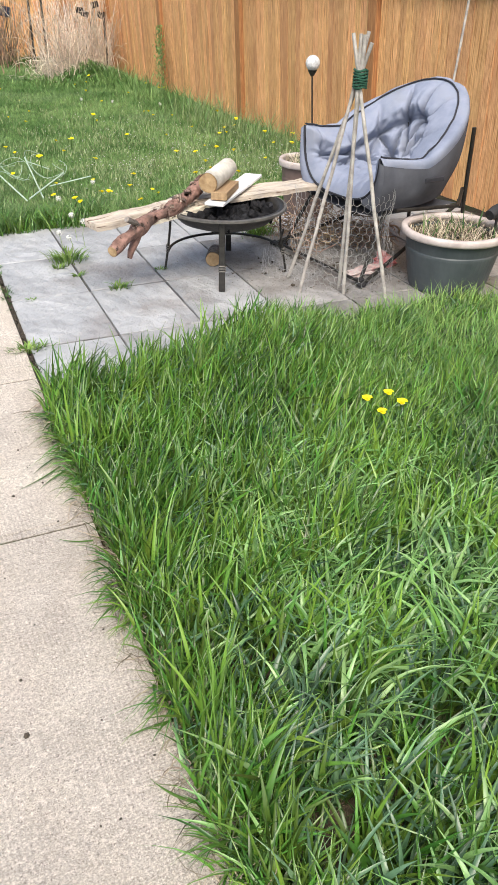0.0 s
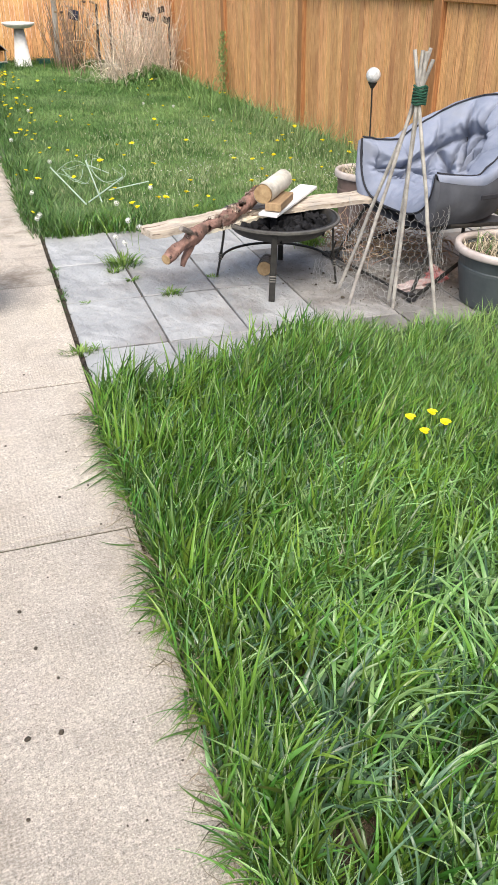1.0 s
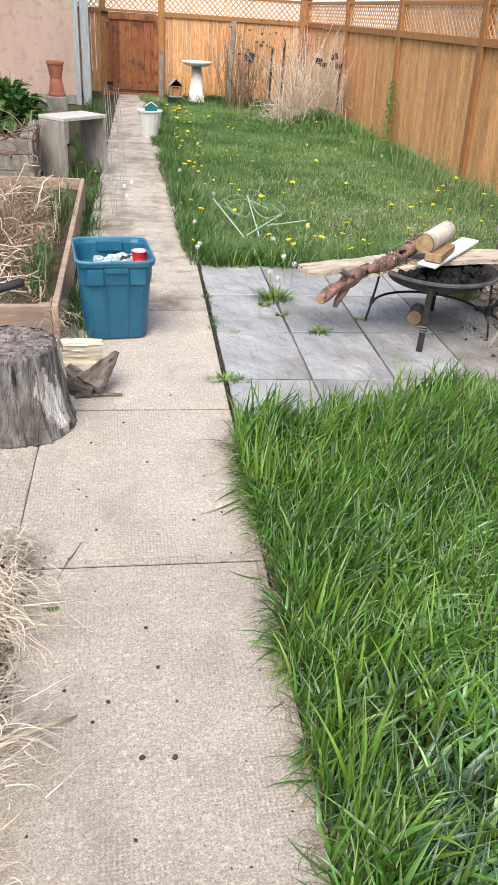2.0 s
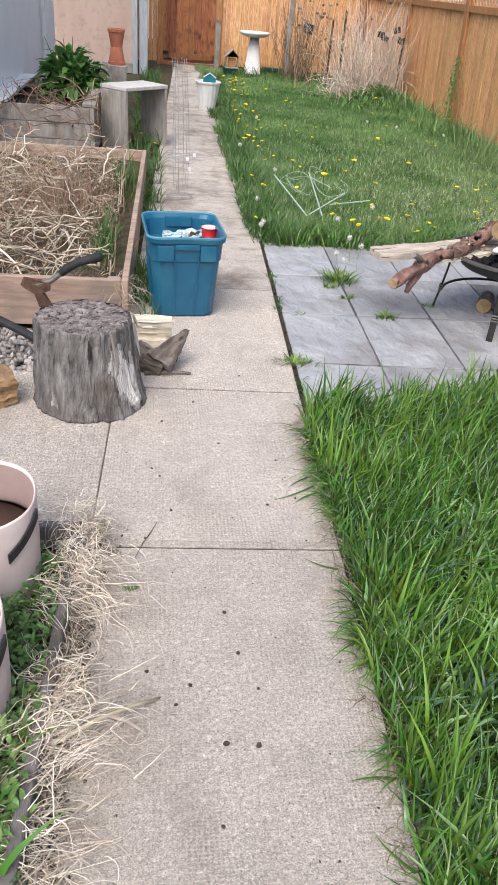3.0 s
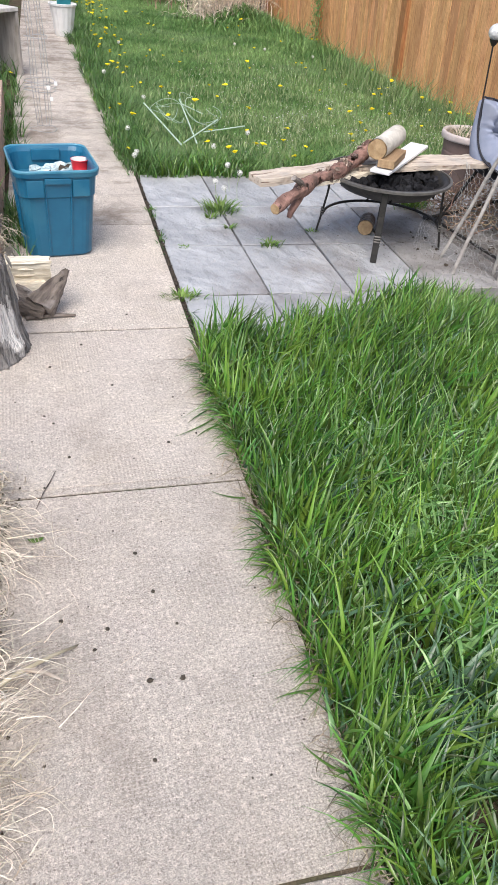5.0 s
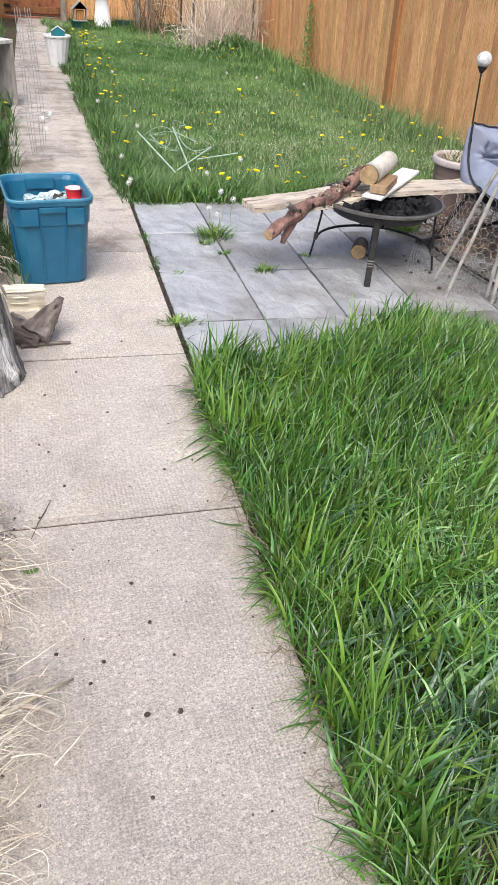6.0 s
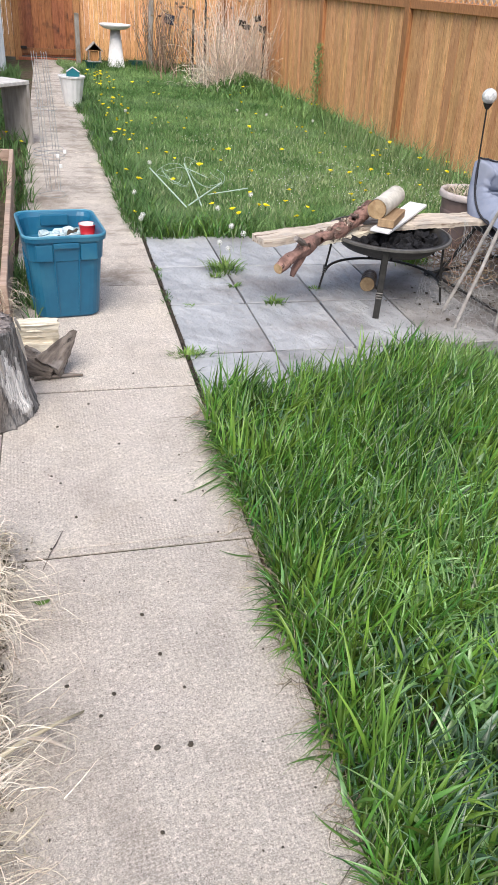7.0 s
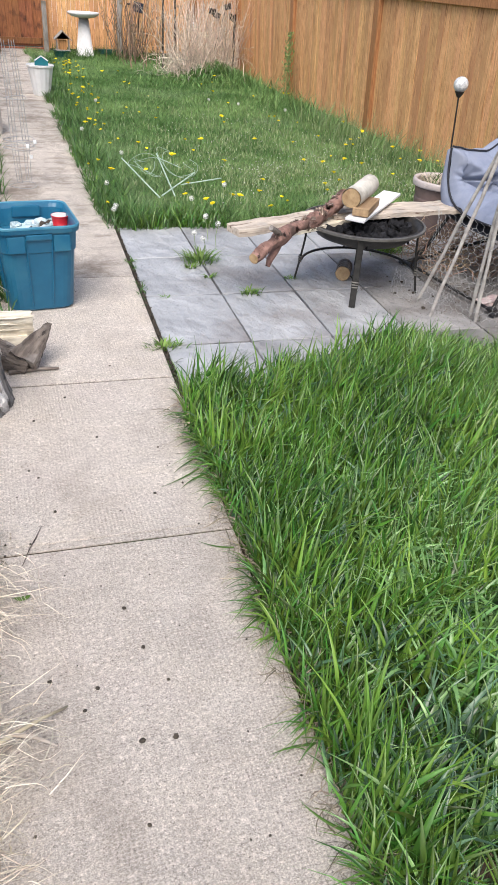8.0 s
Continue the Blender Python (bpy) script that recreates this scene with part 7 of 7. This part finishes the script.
me = pebbles("gap_debris", np.column_stack((path_edge(gap_y) + rng.uniform(-0.004, 0.03, n), gap_y, -0.024 + rng.uniform(0, 0.014, n))), rng.uniform(0.003, 0.010, (n, 3)), 7)
stuff("gap_debris", me, DARK, "dark soil and debris filling the gap beside the patio", "debris")
joint_weeds("far_border_green", 1600, 1.3, 3.4, 15.6, 17.2, 0.08, 0.26, 75, "green growth in the far flower border")
rng = np.random.default_rng(76)
n = 13000
xy = np.column_stack((rng.normal(2.7, 0.85, n), 5.5 + np.abs(rng.normal(0, 2.2, n))))
xy = xy[(xy[:, 1] > 5.55) & (xy[:, 0] < 4.2) & (xy[:, 0] > 0.95)]
xy = xy[patchy(xy, 2.4, 3.0) > 0.44]
n = len(xy)
stuff("seeding_weeds", blades("seeding_weeds", xy, rng.uniform(0.0, 0.09, n), rng.uniform(0.02, 0.06, n), rng.uniform(0.004, 0.010, n), rng.uniform(0, 6.28, n), rng.uniform(0.2, 0.9, n), 2, 14), GREY_LEAF, "pale grey-green seeding weeds spread through the lawn", "weeds")

n = 2000
xy = np.column_stack((rng.normal(2.75, 0.75, n), 5.7 + np.abs(rng.normal(0, 1.6, n))))
xy = xy[(xy[:, 0] < 4.15) & (xy[:, 0] > 1.3) & (patchy(xy, 2.4, 3.0) > 0.48)]
n = len(xy)
size = rng.uniform(0.0018, 0.0042, (n, 1)) * np.array([[1.0, 1.0, 0.8]])
stuff("weed_seed_heads", pebbles("weed_seed_heads", np.column_stack((xy, rng.uniform(0.06, 0.17, n))), size, 15), SEED, "tiny whitish seed heads among the lawn weeds", "weeds")


# ---- dandelions ----
def dandelion_flower(loc, h, nod=0.0):
    d = thing("dandelion", loc, "yellow dandelion flower on a thin green stem in the grass", "flower", group="dandelions")
    part("stem", rod([(0, 0, 0), (0.006, 0.0, h * 0.5), (0, 0.006, h)], 0.0022, 5), WEED, d)
    bm = bmesh.new()
    rng = np.random.default_rng(5)
    for layer, (q, z, cnt) in enumerate(((0.024, 0.0, 22), (0.020, 0.0025, 19), (0.014, 0.0045, 15), (0.008, 0.006, 9))):
        for k in range(cnt):
            a = 2 * math.pi * (k + 0.5 * layer) / cnt
            c, s = math.cos(a), math.sin(a)
            w, q = 0.0028, q * rng.uniform(0.82, 1.12) if layer == 0 else q * rng.uniform(0.85, 1.1)
            vs = [bm.verts.new((c * 0.002 - s * w, s * 0.002 + c * w, h + z)), bm.verts.new((c * 0.002 + s * w, s * 0.002 - c * w, h + z)), bm.verts.new((c * q + s * w, s * q - c * w, h + z + 0.003)), bm.verts.new((c * q - s * w, s * q + c * w, h + z + 0.003))]
            bm.faces.new(vs)
    lathe([(0.004, -0.006), (0.008, 0.0), (0.006, 0.004)], 8, (0, 0, h), bm)
    bmesh.ops.rotate(bm, cent=(0, 0, h), matrix=Matrix.Rotation(radians(nod), 3, "X"), verts=bm.verts)
    part("flower_head", bm, YELLOW, d, "bright yellow petals")
    return d


def dandelion_clock(loc, h):
    d = thing("dandelion_clock", loc, "white dandelion seed head on a pale stem", "flower", group="dandelion seed heads")
    part("stem", rod([(0, 0, 0), (0.01, 0.0, h * 0.5), (0, 0.008, h)], 0.002, 5), GREY_LEAF, d)
    bm = bmesh.new()
    rng = np.random.default_rng(9)
    for i in range(70):
        v = Vector(rng.normal(0, 1, 3)).normalized()
        t = v.orthogonal().normalized() * 0.004
        e = Vector((0, 0, h)) + v * 0.019
        s = v.cross(t).normalized() * 0.004
        bm.faces.new([bm.verts.new(p) for p in (e + t, e + s, e - t, e - s)])
    bmesh.ops.create_icosphere(bm, subdivisions=1, radius=0.007, matrix=Matrix.Translation((0, 0, h)))
    part("seed_head", bm, SEED, d, "white fluffy seed head")
    return d


first = dandelion_flower((1.70, 2.10, -0.03), 0.245, 9)
second = dandelion_flower((1.98, 5.92, -0.03), 0.15)
rng = np.random.default_rng(121)
for x, y in ((1.79, 2.095), (1.805, 2.03), (1.70, 1.99)):
    copy_thing(first, pose(x, y, -0.03 + rng.uniform(-0.01, 0.01), rng.uniform(-3, 3), rng.uniform(-3, 3), rng.uniform(-40, 40)))
spots = [(2.12, 5.8), (2.14, 5.7), (0.88, 6.56), (0.77, 7.02), (0.83, 7.06), (0.74, 5.83), (1.52, 5.51), (1.75, 5.77), (1.68, 5.76), (1.79, 6.19), (1.41, 5.98), (1.45, 6.16), (1.49, 6.89), (1.32, 7.58), (1.39, 7.54), (1.21, 8.23), (1.10, 7.87), (1.99, 7.87), (2.54, 8.9), (2.50, 8.93), (3.38, 8.07), (3.2, 7.32)]
spots += [(2.62, 5.96), (2.71, 6.08), (2.78, 6.33), (1.97, 5.5), (2.79, 6.98), (2.09, 6.23), (1.82, 7.94), (1.79, 9.19), (4.1, 11.0), (4.1, 11.73), (1.53, 5.77), (1.95, 7.0)]
spots += [(rng.uniform(1.0, 4.1), rng.uniform(5.8, 9.0)) for _ in range(14)] + [(rng.uniform(1.0, 4.1), rng.uniform(9.0, 13.0)) for _ in range(26)] + [(0.62 + 0.0366 * y + rng.uniform(0, 0.35), y) for y in rng.uniform(8.5, 14.5, 50)] + [(rng.uniform(3.5, 4.2), rng.uniform(6.0, 9.0)) for _ in range(8)]
spots += [(rng.uniform(-0.2, -0.02), rng.uniform(7.3, 12.0)) for _ in range(8)]
for x, y in spots:
    copy_thing(second, pose(x, y, -0.03 + rng.uniform(-0.03, 0.03), rng.uniform(-14, 14), rng.uniform(-14, 14), rng.uniform(0, 360)) @ Matrix.Scale(rng.uniform(0.8, 1.4), 4))
clock = dandelion_clock((1.16, 4.78, -0.012), 0.17)
for x, y in ((1.33, 4.85), (1.32, 5.02), (1.24, 4.74), (0.86, 8.07), (1.08, 7.11), (0.78, 5.45), (0.75, 5.55), (1.68, 5.95), (3.08, 10.14), (2.71, 10.23), (0.80, 6.12), (1.21, 9.89), (3.63, 9.81), (1.35, 5.65)):
    copy_thing(clock, pose(x, y, -0.03 + rng.uniform(-0.02, 0.05), rng.uniform(-12, 12), rng.uniform(-12, 12), rng.uniform(0, 360)))

# ---- crumbs on the path ----
CRUMB = bpy.data.meshes.new("crumb")
bm = lump(bmesh.new(), (0, 0, 0.004), (0.011, 0.009, 0.006), 3, 0.22, 2)
bm.to_mesh(CRUMB)
bm.free()
CRUMB.materials.append(DARK)
rng = np.random.default_rng(131)
crumbs = [(0.183, 1.359, 0.75), (0.264, 1.35, 0.75), (0.212, 1.803, 0.6), (0.239, 1.646, 0.6), (0.283, 1.522, 0.45), (-0.016, 1.59, 0.6)]
crumbs += [(x, y, rng.uniform(0.3, 0.6)) for x, y in ((0.06, 1.48), (-0.01, 2.56), (0.02, 2.51), (-0.11, 2.67), (-0.06, 2.41), (0.06, 2.3), (0.41, 2.33), (0.52, 2.37), (0.48, 2.62), (0.03, 2.91), (0.17, 3.08), (0.26, 2.74), (0.4, 3.34), (-0.08, 1.19), (0.16, 1.15), (0.16, 1.91), (0.1, 1.54), (0.06, 1.98), (-0.03, 2.15), (-0.11, 2.11), (0.52, 2.13))]
crumbs += [(rng.uniform(-0.1, 0.62), rng.uniform(1.0, 5.2), rng.uniform(0.15, 0.35)) for _ in range(45)] + [(rng.uniform(2.2, 2.75), rng.uniform(3.7, 4.3), rng.uniform(0.5, 1.2)) for _ in range(16)]
for x, y, s in crumbs:
    ob = new("soil_crumb", CRUMB)
    ob.matrix_basis = pose(x, y, -0.001, 0, 0, rng.uniform(0, 360)) @ Matrix.Scale(s, 4)
    tagged(ob, "small dark crumb of soil on the paving", "debris", group="soil crumbs")
twig = thing("twig", (-0.025, 2.14, 0.0), "thin dark bent twig lying on the concrete path", "stick")
part("stick", rod([(-0.035, -0.09, 0.003), (-0.01, -0.02, 0.006), (0.012, 0.03, 0.004), (0.035, 0.09, 0.003)], [0.0012, 0.0018, 0.002, 0.0012], 5), DRIFT, twig)
leaf = thing("fallen_leaf", (-0.07, 1.91, 0.002), "small yellow-green leaf fallen on the concrete path", "leaf")
bm = bmesh.new()
rim = [bm.verts.new((0.022 * math.cos(a) * (1.2 if math.cos(a) > 0 else 0.9), 0.010 * math.sin(a), 0.004 + 0.004 * math.cos(2 * a))) for a in [2 * math.pi * k / 12 for k in range(12)]]
hub = bm.verts.new((0, 0, 0.003))
for k in range(12):
    bm.faces.new((hub, rim[k], rim[(k + 1) % 12]))
part("leaf_blade", bm, GRASS_FRESH, leaf, smooth=True)
part("leaf_stalk", rod([(-0.018, 0, 0.007), (-0.032, 0.004, 0.002)], 0.0009, 4), WEED, leaf)
